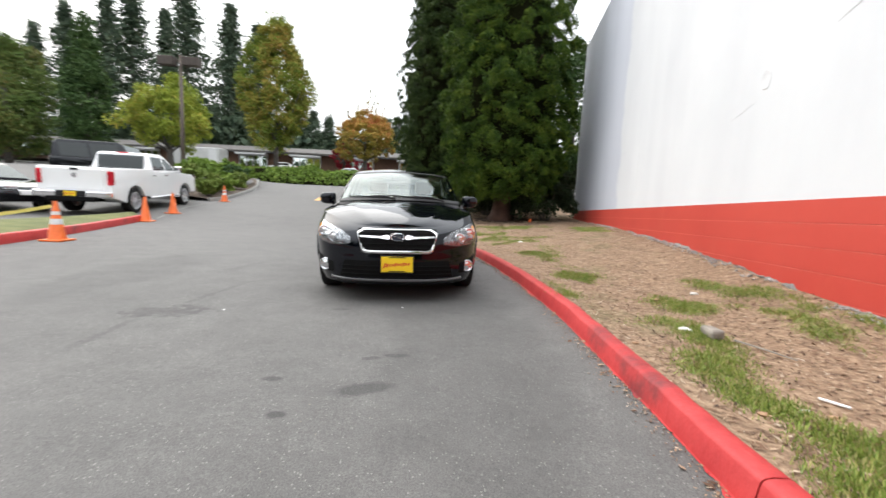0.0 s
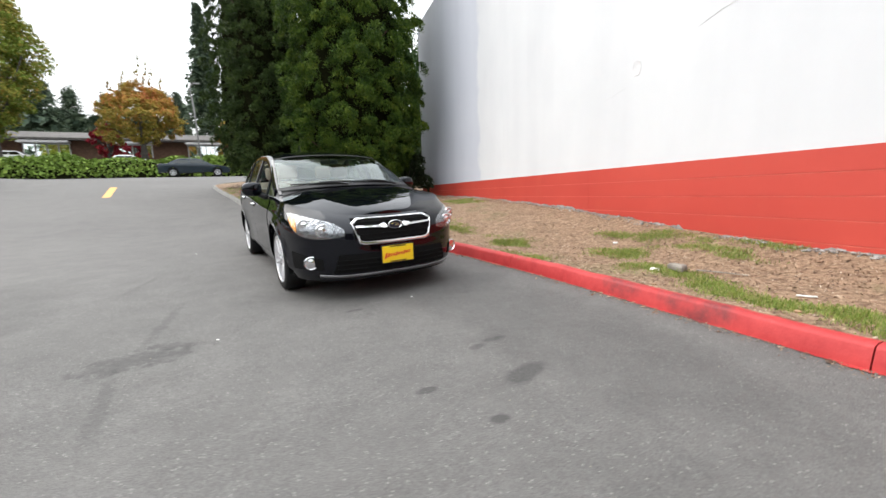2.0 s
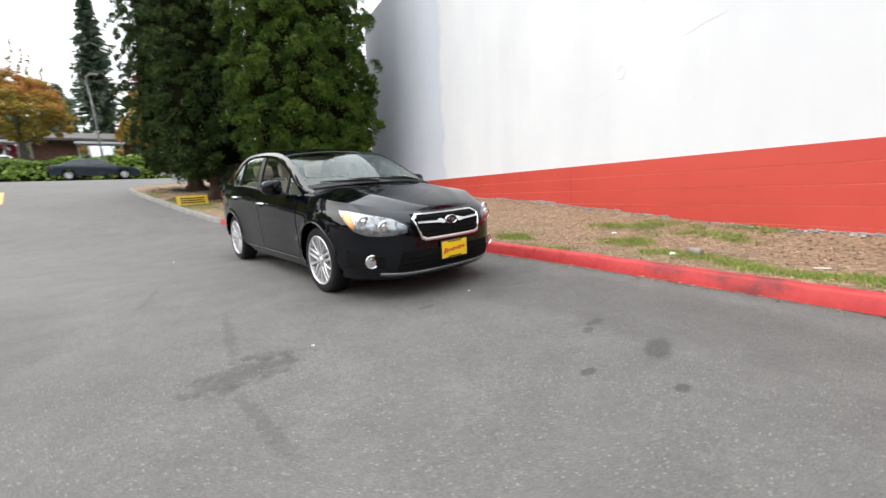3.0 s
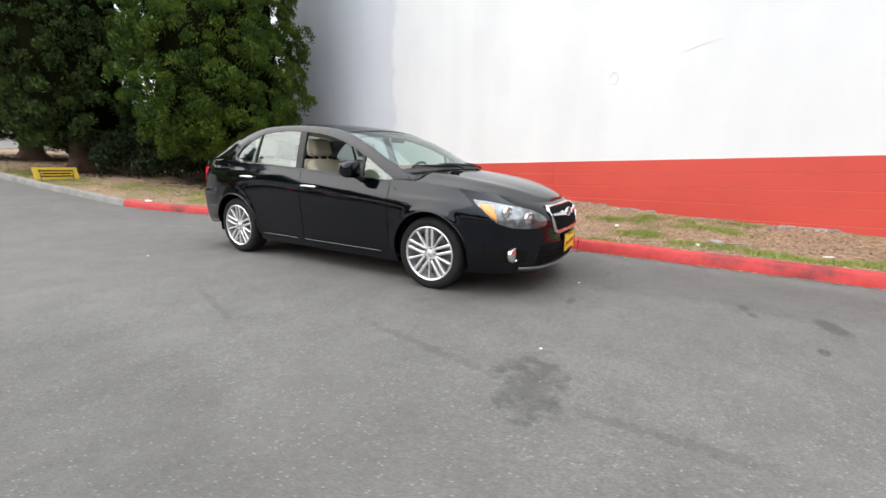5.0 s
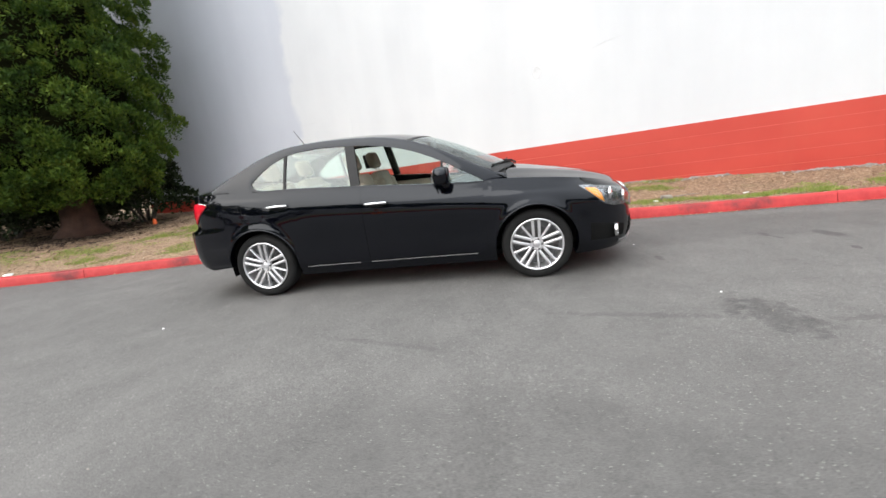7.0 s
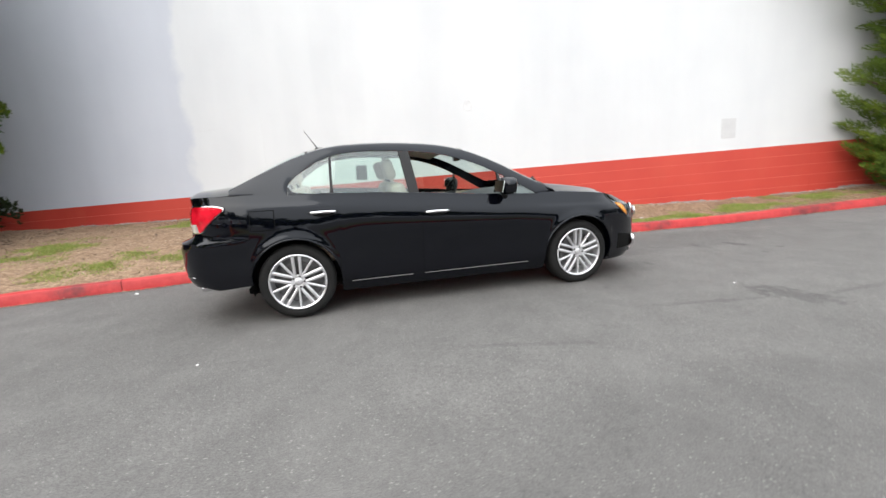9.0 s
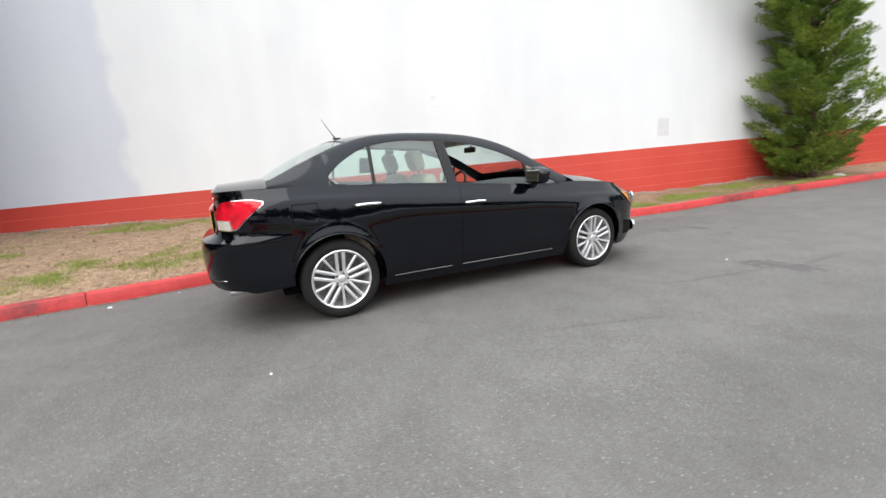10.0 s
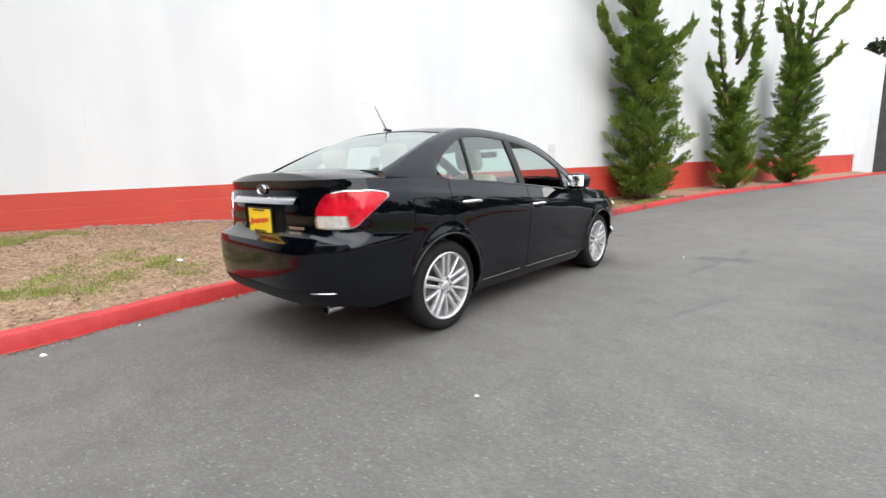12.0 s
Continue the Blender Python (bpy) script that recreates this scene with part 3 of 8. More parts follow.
def columns():
    ps = list(np.linspace(0, 0.95, 34))
    xs = []
    for ax in (AXLE, -AXLE):
        xs += [ax + ARCH_R * math.cos(a) for a in np.linspace(0, math.pi, 31)]
        xs += [ax + ARCH_R + 1e-4, ax - ARCH_R - 1e-4]
    xs += list(np.linspace(AXLE - ARCH_R - 0.03, -AXLE + ARCH_R + 0.03, 40))
    ps += [p_of_x(x, 0.55) for x in xs] + list(np.linspace(2.28, 3, 26))
    return sorted(set(round(p, 5) for p in ps))


def patch(bm, side, ps, lo, hi, off, nz=6, rim=0.0):
    """A panel that lies on the body between two curves of height over p; rim turns its edge back in."""
    rows = []
    for p in ps:
        a, b2 = lo(p), hi(p)
        r = [surf(p, a + (b2 - a) * k / nz, off, side) for k in range(nz + 1)]
        if rim:
            r = [surf(p, a, off - rim, side)] + r + [surf(p, b2, off - rim, side)]
        rows.append(r)
    if rim:
        rows = [[surf(ps[0], lo(ps[0]) + (hi(ps[0]) - lo(ps[0])) * min(max((k - 1) / nz, 0), 1), off - rim, side) for k in range(nz + 3)]] + rows
        rows += [[surf(ps[-1], lo(ps[-1]) + (hi(ps[-1]) - lo(ps[-1])) * min(max((k - 1) / nz, 0), 1), off - rim, side) for k in range(nz + 3)]]
    grid_faces(bm, rows, close=True)


# ---- upper body ----
RAIL_Z = lerp_table([(1.10, 0.945), (0.97, 1.0), (0.79, 1.088), (0.54, 1.218), (0.286, 1.325), (0.03, 1.39), (-0.23, 1.419), (-0.49, 1.43), (-0.75, 1.428), (-1.01, 1.403), (-1.26, 1.33), (-1.52, 1.218), (-1.65, 1.156), (-1.78, 1.094)])
WS0, WS1 = 0.2, 0.98
WIN_TOP = lerp_table([(0.90, 0.922), (0.774, 0.994), (0.66, 1.06), (0.53, 1.13), (0.28, 1.242), (0.022, 1.316), (-0.263, 1.357), (-0.402, 1.366), (-0.748, 1.37), (-0.995, 1.332), (-1.12, 1.277), (-1.234, 1.205), (-1.3, 1.152), (-1.335, 1.115)])
WIN_LOW = lerp_table([(0.90, 0.918), (0.53, 0.937), (-0.2, 0.992), (-1.0, 1.038), (-1.22, 1.046), (-1.295, 1.062), (-1.335, 1.105)])


def glass_y(x, z):
    """Half the width of the cabin's side."""
    b2 = SHOULDER(x)
    y = wide(x, b2) - 0.006 - 0.32 * (z - b2) - 0.20 * (z - b2) ** 2
    if x < -0.9:
        y -= 0.05 * ((-0.9 - x) / 0.9) ** 1.6
    if x > 0.3:
        y -= 0.03 * ((x - 0.3) / 0.6) ** 1.5
    return y


def cab(x, z, off=0.0, side=1):
    return Vector((x, side * (glass_y(x, z) + off), z))


def across(x, bow, crown, side_n=12, inset=0.0, zf=None):
    """A row of points over the cabin, from rail to rail."""
    z = RAIL_Z(x) if zf is None else zf
    y = glass_y(x, z) - inset
    out = []
    for k in range(-side_n, side_n + 1):
        u = k / side_n
        out.append(Vector((x + bow * (1 - u * u), u * y, z + crown * (1 - abs(u) ** 2.4))))
    return out


car_pose = pose(-0.408, 6.537, 0.012, 0.95, 0.3, -86.468)
car = empty("sedan", car_pose, label="glossy black four-door sedan with silver alloy wheels, parked beside the kerb", category="car")

# body shell: both sides, nose and tail
for side, name in ((-1, "body_side"), (1, "body_side")):
    bm = bmesh.new()
    rows = []
    for p in columns():
        x, y = outline(p, 0.5)
        lo, hi = low_z(x), shoulder_z(p)
        col_ = [surf(p, lo + 0.004, -0.07, side)] if 0.02 < p < 2.98 else [surf(p, lo + 0.004, -0.0005, side)]
        nz = 30
        col_ += [surf(p, lo + (hi - lo) * k / nz, 0, side) for k in range(nz + 1)]
        rows.append(col_)
    grid_faces(bm, rows, close=True)
    part(name, bm, black_paint, car, smooth=True, angle=38)

# bonnet
HOOD_C = lerp_table([(2.2, 0.752), (2.13, 0.79), (2.03, 0.832), (1.9, 0.872), (1.7, 0.918), (1.45, 0.96), (1.2, 0.994), (1.0, 1.014), (0.9, 1.02)])
bm = bmesh.new()
rows = []
for p in list(np.linspace(0.0, 0.95, 40)) + [p_of_x(x, 0.9) for x in np.linspace(1.37, 0.9, 12)]:
    z = shoulder_z(p)
    e = surf(p, z)
    bow = 0.10 * min(max((1.5 - e.x) / 0.5, 0), 1)
    zc = max(HOOD_C(e.x), e.z)
    rows.append([Vector((e.x + bow * (1 - u * u), u * e.y, e.z + (zc - e.z) * (1 - abs(u) ** 2.2) + 0.012 * math.exp(-((abs(u) - 0.62) / 0.12) ** 2) * min(1, (2.2 - e.x) * 2))) for u in np.linspace(-1, 1, 31)])
grid_faces(bm, rows, close=True)
part("bonnet", bm, black_paint, car, smooth=True, angle=40)

# boot deck
bm = bmesh.new()
rows = []
for p in [p_of_x(x, 1.0) for x in np.linspace(-1.6, -2.05, 8)] + list(np.linspace(2.62, 3.0, 18)):
    z = shoulder_z(p)
    e = surf(p, z)
    zc = max(1.10 + 0.032 * min(max((e.x + 2.1) / 0.36, 0), 1), e.z) if e.x > -2.12 else e.z + 0.05 * max(0, (2.172 + e.x) / 0.052)
    rows.append([Vector((e.x, u * e.y, e.z + (zc - e.z) * (1 - abs(u) ** 2.6))) for u in np.linspace(-1, 1, 25)])
grid_faces(bm, rows, close=True)
part("boot_lid", bm, black_paint, car, smooth=True, angle=40)

# roof
bm = bmesh.new()
rows = [across(x, bow, 0.045) for x, bow in ((WS0, 0.08), (0.1, 0.07), (0.0, 0.055), (-0.15, 0.035), (-0.3, 0.02), (-0.5, 0), (-0.7, 0), (-0.9, -0.01), (-1.05, -0.03), (-1.14, -0.05))]
grid_faces(bm, rows)
part("roof", bm, black_paint, car, smooth=True)
bm = bmesh.new()
rows = [[v + Vector((0, 0, -0.035)) for v in across(x, 0, 0.03, inset=0.03)] for x in np.linspace(0.2, -1.14, 8)]
grid_faces(bm, rows)
part("headlining", bm, headliner, car, smooth=True)

# windscreen and rear window, each with a dark border
bm = bmesh.new()
grid_faces(bm, [across(x, 0.08 + 0.09 * k / 10, 0.045 - 0.01 * k / 10, inset=0.012) for k, x in enumerate(np.linspace(WS0, WS1, 11))])
screen = part("windscreen", bm, windscreen_glass, car, smooth=True)
screen.visible_shadow = False
bm = bmesh.new()
grid_faces(bm, [across(x, -0.05 - 0.05 * k / 10, 0.045 - 0.07 * (k / 10) ** 2, inset=0.025) for k, x in enumerate(np.linspace(-1.14, -1.72, 11))])
back = part("rear_window", bm, rear_glass, car, smooth=True)
back.visible_shadow = False
for x0, x1, b0, b1 in ((WS0, WS0 + 0.035, 0.082, 0.086), (WS1 - 0.035, WS1 + 0.04, 0.167, 0.175)):
    bm = bmesh.new()
    grid_faces(bm, [[v + Vector((0, 0, 0.002)) for v in across(x, b2, 0.045 if x < 0.5 else 0.035)] for x, b2 in ((x0, b0), (x1, b1))])
    part("glass_border", bm, black_trim, car, smooth=True)
bm = bmesh.new()
grid_faces(bm, [[v + Vector((0, 0, 0.002)) for v in across(x, b2, 0.045, inset=0.03)] for x, b2 in ((-1.13, -0.05), (-1.16, -0.053))])
part("glass_border", bm, black_trim, car, smooth=True)
# cowl under the wipers
bm = bmesh.new()
grid_faces(bm, [[Vector((x + bw * (1 - u * u), u * yy, z + 0.04 * (1 - u * u))) for u in np.linspace(-1, 1, 17)] for x, bw, yy, z in ((0.95, 0.18, 0.72, 0.99), (1.03, 0.15, 0.77, 0.962), (1.10, 0.1, 0.80, 0.93))])
part("cowl", bm, black_trim, car, smooth=True)

# cabin sides: frame strips, pillars and glass
for side in (-1, 1):
    bm = bmesh.new()
    xs_ = list(np.linspace(1.10, 0.90, 7)) + list(np.linspace(0.89, -1.33, 57)) + list(np.linspace(-1.335, -1.78, 14))
    up, low = [], []
    for x in xs_:
        t0 = WIN_TOP(x) if -1.335 < x < 0.90 else SHOULDER(x) - 0.006
        t1 = max(RAIL_Z(x), t0 + 0.002)
        up.append([cab(x, t0, -0.02, side)] + [cab(x, t0 + (t1 - t0) * k / 6, 0.004 * math.sin(math.pi * k / 6), side) for k in range(7)] + [cab(x, t1, -0.02, side) + Vector((0, 0, 0.008))])
        if -1.335 < x < 0.90:
            a, b2 = SHOULDER(x) - 0.004, WIN_LOW(x)
            low.append([cab(x, a, 0.004, side), cab(x, (a + b2) / 2, 0.008, side), cab(x, b2, 0.004, side), cab(x, b2, -0.03, side)])
    grid_faces(bm, up, close=False)
    grid_faces(bm, low, close=False)
    part("window_frame", bm, black_paint, car, smooth=True, angle=45)
    # door pillars between the panes
    for xb, xt, w0 in ((-0.285, -0.335, 0.045), (-0.985, -0.975, 0.011), (0.545, 0.53, 0.011)):
        bm = bmesh.new()
        rows = []
        for k in range(7):
            x = xb + (xt - xb) * k / 6
            z = WIN_LOW(x) + (WIN_TOP(x) - WIN_LOW(x)) * k / 6
            rows.append([cab(x - w0, z, -0.02, side), cab(x - w0, z, 0.006, side), cab(x + w0, z, 0.006, side), cab(x + w0, z, -0.02, side)])
        grid_faces(bm, rows)
        part("pillar", bm, black_trim, car)

    def pane(name, x0, x1, n=14):
        bm = bmesh.new()
        rows = []
        for x in np.linspace(x0, x1, n):
            a, b2 = WIN_LOW(x) - 0.01, WIN_TOP(x) + 0.01
            rows.append([cab(x, a + (b2 - a) * k / 6, -0.006, side) for k in range(7)])
        grid_faces(bm, rows)
        g = part(name, bm, side_glass, car, smooth=True)
        g.visible_shadow = False
        return g
    pane("rear_door_glass", -0.31, -0.98)
    pane("quarter_glass", -0.98, -1.335)
    pane("front_quarter_glass", 0.90, 0.54, 8)
    if side == 1:
        pane("front_door_glass", 0.54, -0.29)

# doors: panels slightly proud of the body with open joints round them
for side in (-1, 1):
    for name, x0, x1, hx in (("front_door", 0.887, -0.232, -0.097), ("rear_door", -0.241, -1.27, -1.067)):
        bm = bmesh.new()
        ps_ = [p_of_x(x, 0.6) for x in np.linspace(x0, x1, 26)]

        def lo(p):
            x = outline(p, 0.6)[0]
            z = 0.29
            if x < -0.9:
                z = max(z, 0.315 + math.sqrt(max((ARCH_R + 0.05) ** 2 - (x + AXLE) ** 2, 0)))
                z = max(z, 0.29 + 0.9 * max(0, (-x - 0.96)))
            return z

        def hi(p):
            return SHOULDER(outline(p, 0.9)[0]) - 0.003
        patch(bm, side, ps_, lo, hi, 0.004, 18, 0.006)
        door = part(name, bm, black_paint, car, smooth=True, angle=38)
        hz = 0.885 if name == "rear_door" else 0.823
        # handle over a shallow cup
        bm = bmesh.new()
        rows = []
        for k in range(15):
            a = math.pi * k / 14
            rows.append([surf(p_of_x(hx + 0.085 * math.cos(a), hz), hz - 0.012 + 0.026 * math.sin(a) * q, 0.0052, side) for q in (-1, 0, 1)])
        grid_faces(bm, rows)
        part("handle_cup", bm, dark_well, door, smooth=True)
        bm = bmesh.new()
        tube(bm, [surf(p_of_x(hx + q * 0.115, hz), hz + 0.004 - 0.004 * abs(q), 0.012 + 0.028 * (1 - q ** 4), side) for q in np.linspace(-1, 1, 11)], [0.008] + [0.0125] * 9 + [0.008], 8)
        part("door_handle", bm, chrome, door, "chrome door handle", smooth=True)
        bm = bmesh.new()
        xs2 = np.linspace(x0 - 0.1, max(x1, -0.88), 12)
        patch(bm, side, [p_of_x(x, 0.28) for x in xs2], lambda p: 0.268, lambda p: 0.276, 0.006, 1)
        part("sill_strip", bm, chrome, door)
    # turned-out lips of the wheel arches
    for ax in (AXLE, -AXLE):
        bm = bmesh.new()
        arc = []
        for k in range(29):
            a = math.radians(12 + 156 * k / 28)
            lx, lz = ax + (ARCH_R + 0.006) * math.cos(a), 0.315 + (ARCH_R + 0.006) * math.sin(a)
            arc.append(surf(p_of_x(lx, lz), lz, 0.0, side))
        tube(bm, arc, [0.004] + [0.0085] * 27 + [0.004], 8)
        part("arch_lip", bm, black_paint, car, smooth=True)
    # fuel flap and its gap
    if side == -1:
        bm = bmesh.new()
        patch(bm, side, [p_of_x(x, 0.85) for x in np.linspace(-1.446, -1.638, 6)], lambda p: 0.766, lambda p: 0.930, 0.0015, 4, 0.002)
        part("flap_seal", bm, dark_well, car, smooth=True, angle=30)
        bm = bmesh.new()
        patch(bm, side, [p_of_x(x, 0.85) for x in np.linspace(-1.452, -1.632, 6)], lambda p: 0.772, lambda p: 0.924, 0.0045, 4, 0.004)
        part("fuel_flap", bm, black_paint, car, smooth=True, angle=30)
    # mirror
    bm = bmesh.new()
    bmesh.ops.create_uvsphere(bm, u_segments=20, v_segments=12, radius=1.0)
    for v in bm.verts:
        x, y, z = v.co
        sgn = lambda a: math.copysign(abs(a) ** 0.62, a)
        v.co = Vector((0.545 + 0.075 * sgn(x) * (1 - 0.2 * abs(y)), side * (0.955 + 0.105 * sgn(y)), 1.01 + 0.078 * sgn(z) * (1 - 0.12 * y)))
    mirror = part("door_mirror", bm, black_paint, car, smooth=True)
    bm = bmesh.new()
    tube(bm, [(0.57, side * 0.80, 0.90), (0.56, side * 0.84, 0.925), (0.55, side * 0.885, 0.955)], [0.035, 0.03, 0.034], 10)
    part("mirror_arm", bm, black_trim, mirror, smooth=True)
    bm = bmesh.new()
    box(bm, 0, 0, 0, 0.008, 0.15, 0.105, 0.003, m=Matrix.Translation((0.462, side * 0.957, 1.01)) @ Matrix.Rotation(radians(-side * 11), 4, "Z") @ Matrix.Rotation(radians(13), 4, "Y"))
    part("mirror_glass", bm, mat("mirror_silver", (0.85, 0.87, 0.88), 0.03, 1.0) if side == -1 else bpy.data.materials["mirror_silver"], mirror)

    # head lamp
    p0, p1 = p_of_y(0.455, 0.63), p_of_x(1.70, 0.8)
    HL_LO = lerp_table([(0, 0.594), (0.2, 0.58), (0.45, 0.578), (0.7, 0.6), (0.85, 0.642), (0.94, 0.705), (1.0, 0.772)])
    HL_HI = lerp_table([(0, 0.655), (0.12, 0.70), (0.3, 0.734), (0.5, 0.757), (0.7, 0.778), (0.85, 0.792), (1.0, 0.798)])
    t_of = lambda p: (p - p0) / (p1 - p0)
    ps_ = np.linspace(p0, p1, 26)
    bm = bmesh.new()
    patch(bm, side, ps_, lambda p: HL_LO(t_of(p)), lambda p: HL_HI(t_of(p)), 0.004, 10, 0.01)
    lamp = part("headlamp", bm, reflector, car, "clear headlamp with an amber corner", smooth=True, angle=40)
    bm = bmesh.new()
    patch(bm, side, [p for p in ps_ if 0.78 < t_of(p) < 0.97], lambda p: HL_LO(t_of(p)) + 0.014, lambda p: max(HL_HI(t_of(p)) - 0.026, HL_LO(t_of(p)) + 0.016), 0.0085, 5, 0.004)
    part("turn_signal", bm, amber, lamp, "amber turn signal", smooth=True)
    for tt, zz, rr in ((0.32, 0.65, 0.05), (0.62, 0.695, 0.052)):
        c = surf(p0 + (p1 - p0) * tt, zz, 0.0, side)
        c2 = surf(p0 + (p1 - p0) * tt, zz, 0.02, side)
        d = (c2 - c).normalized() * 0.4 + Vector((1, 0, 0)) * 0.6
        d.normalize()
        bm = bmesh.new()
        lathe(bm, [(rr * 1.15, 0.0), (rr * 1.15, 0.012), (rr, 0.016), (rr * 0.95, 0.004), (rr * 0.7, 0.004), (rr * 0.62, 0.016), (rr * 0.3, 0.022), (0.001, 0.023)], 22)
        bmesh.ops.transform(bm, matrix=Matrix.Translation(c - d * 0.003) @ d.to_track_quat("Z", "Y").to_matrix().to_4x4(), verts=bm.verts)
        part("bulb_housing", bm, chrome, lamp, smooth=True, angle=35)
    bm = bmesh.new()
    rows = []
    for p in ps_:
        a, b2 = HL_LO(t_of(p)), HL_HI(t_of(p))
        rows.append([surf(p, a + (b2 - a) * k / 8, 0.006 + 0.016 * math.sin(math.pi * k / 8) ** 0.5 * math.sin(math.pi * min(max(t_of(p), 0.02), 0.98)) ** 0.5, side) for k in range(9)])
    grid_faces(bm, rows)
    cover = part("lamp_cover", bm, glass_mat("lamp_cover_glass", (0.95, 0.96, 0.97), 0.03) if side == -1 else bpy.data.materials["lamp_cover_glass"], lamp, smooth=True)
    cover.visible_shadow = False

    # fog lamp in its black bezel
    pf = p_of_y(0.715, 0.37)
    c = surf(pf, 0.365, 0.0, side)
    d = (surf(pf, 0.365, 0.1, side) - c).normalized() * 0.3 + Vector((1, 0, 0)) * 0.7
    d.normalize()
    bm = bmesh.new()
    pa, pb = p_of_y(0.63, 0.37), p_of_y(0.812, 0.37)
    patch(bm, side, np.linspace(pa, pb, 12), lambda p: 0.295 + 0.02 * abs(p - pf), lambda p: 0.40 + 0.06 * (p - pa) / (pb - pa), 0.003, 5, 0.004)
    bezel = part("fog_lamp_bezel", bm, dark_well, car, smooth=True, angle=40)
    bm = bmesh.new()
    lathe(bm, [(0.06, -0.01), (0.06, 0.012), (0.054, 0.016), (0.049, 0.008), (0.047, 0.008), (0.03, 0.014), (0.001, 0.018)], 24)
    bmesh.ops.transform(bm, matrix=Matrix.Translation(c + d * 0.012) @ d.to_track_quat("Z", "Y").to_matrix().to_4x4(), verts=bm.verts)
    part("fog_lamp", bm, chrome, bezel, "round silver fog lamp", smooth=True, angle=40)

    # tail lamp
    q0, q1 = p_of_x(-1.815, 0.97), p_of_y(0.555, 0.8, True)
    TL_LO = lerp_table([(0, 0.955), (0.12, 0.905), (0.3, 0.835), (0.45, 0.785), (0.55, 0.775), (0.8, 0.773), (1.0, 0.772)])
    TL_HI = lerp_table([(0, 0.966), (0.1, 0.978), (0.4, 0.982), (0.7, 0.974), (0.88, 0.945), (0.96, 0.89), (1.0, 0.85)])
    tq = lambda p: (p - q0) / (q1 - q0)
    qs = np.linspace(q0, q1, 26)
    bm = bmesh.new()
    patch(bm, side, qs, lambda p: TL_LO(tq(p)) - 0.006, lambda p: TL_HI(tq(p)) + 0.005, 0.004, 8, 0.008)
    tail = part("tail_lamp", bm, chrome, car, "red tail lamp with clear lower corner and chrome edge", smooth=True, angle=40)
    bm = bmesh.new()
    patch(bm, side, np.linspace(q0 + 0.02 * (q1 - q0), q0 + 0.97 * (q1 - q0), 28), lambda p: TL_LO(tq(p)) if tq(p) < 0.52 else max(TL_LO(tq(p)), 0.845), lambda p: max(TL_HI(tq(p)), TL_LO(tq(p)) + 0.006, 0.85 if tq(p) > 0.52 else 0), 0.012, 8, 0.008)
    part("red_lens", bm, red_lens, tail, "red lens", smooth=True, angle=40)
    bm = bmesh.new()
    patch(bm, side, [p for p in qs[1:-1] if tq(p) > 0.55], lambda p: TL_LO(tq(p)) + 0.004, lambda p: 0.843, 0.0115, 4, 0.007)
    part("reverse_lens", bm, clear_rear, tail, "clear reversing lens", smooth=True, angle=40)

# grille: recessed mesh, chrome surround, chrome wings and badge
def front_pt(y, z, off=0.0):
    q = surf(p_of_y(abs(y), z), z, off, 1)
    return Vector((q.x, y, z))


grille = part("grille", bmesh.new(), dark_well, car, "black grille with chrome surround")
bm = bmesh.new()
GR = [(-0.392, 0.702), (-0.335, 0.742), (0.335, 0.742), (0.392, 0.702), (0.345, 0.525), (0.30, 0.508), (-0.30, 0.508), (-0.345, 0.525)]
rows = []
for k in range(9):
    z = 0.508 + 0.232 * k / 8
    half = 0.33 + 0.055 * k / 8
    rows.append([front_pt(y, z, 0.004) for y in np.linspace(-half, half, 25)])
grid_faces(bm, rows)
me = bpy.data.meshes.new("grille")
bm.to_mesh(me)
bm.free()
me.materials.append(dark_well)
grille.data = me
for z in (0.555, 0.595, 0.70):
    bm = bmesh.new()
    w = 0.33 + 0.055 * (z - 0.508) / 0.232
    tube(bm, [front_pt(y, z, 0.007) for y in np.linspace(-w, w, 15)], 0.0045, 6)
    part("grille_slat", bm, dark_well, grille, smooth=True)
bm = bmesh.new()
dense = []
for (ya, za), (yb, zb) in zip(GR, GR[1:] + GR[:1]):
    for k in range(8):
        dense.append((ya + (yb - ya) * k / 8, za + (zb - za) * k / 8))
rows = []
for y, z in dense + dense[:1]:
    s1 = Vector((0 - y, 0.62 - z))
    inn = 0.023
    iy, iz = y + inn * s1.x / max(abs(s1.x) * 0.6 + 0.12, 0.02) * 0.55, z + (inn * 1.1 if s1.y > 0.03 else -inn * 0.55 if s1.y < -0.06 else 0)
    rows.append([front_pt(y, z, 0.002), front_pt(y, z, 0.016), front_pt((y + iy) / 2, (z + iz) / 2, 0.021), front_pt(iy, iz, 0.014), front_pt(iy, iz, 0.004)])
grid_faces(bm, rows)
part("grille_surround", bm, chrome, grille, "chrome surround", smooth=True, angle=50)
for sg in (-1, 1):
    bm = bmesh.new()
    rows = []
    for k in range(12):
        y = sg * (0.075 + 0.285 * k / 11)
        h = 0.016 - 0.004 * k / 11 + (0.012 if k == 1 else 0.004 if k == 2 else 0)
        z = 0.658 + 0.012 * k / 11
        rows.append([front_pt(y, z - h, 0.008), front_pt(y, z - h * 0.6, 0.026), front_pt(y, z + h * 0.6, 0.026), front_pt(y, z + h, 0.008)])
    grid_faces(bm, rows)
    part("grille_wing", bm, chrome, grille, "chrome wing bar", smooth=True, angle=45)


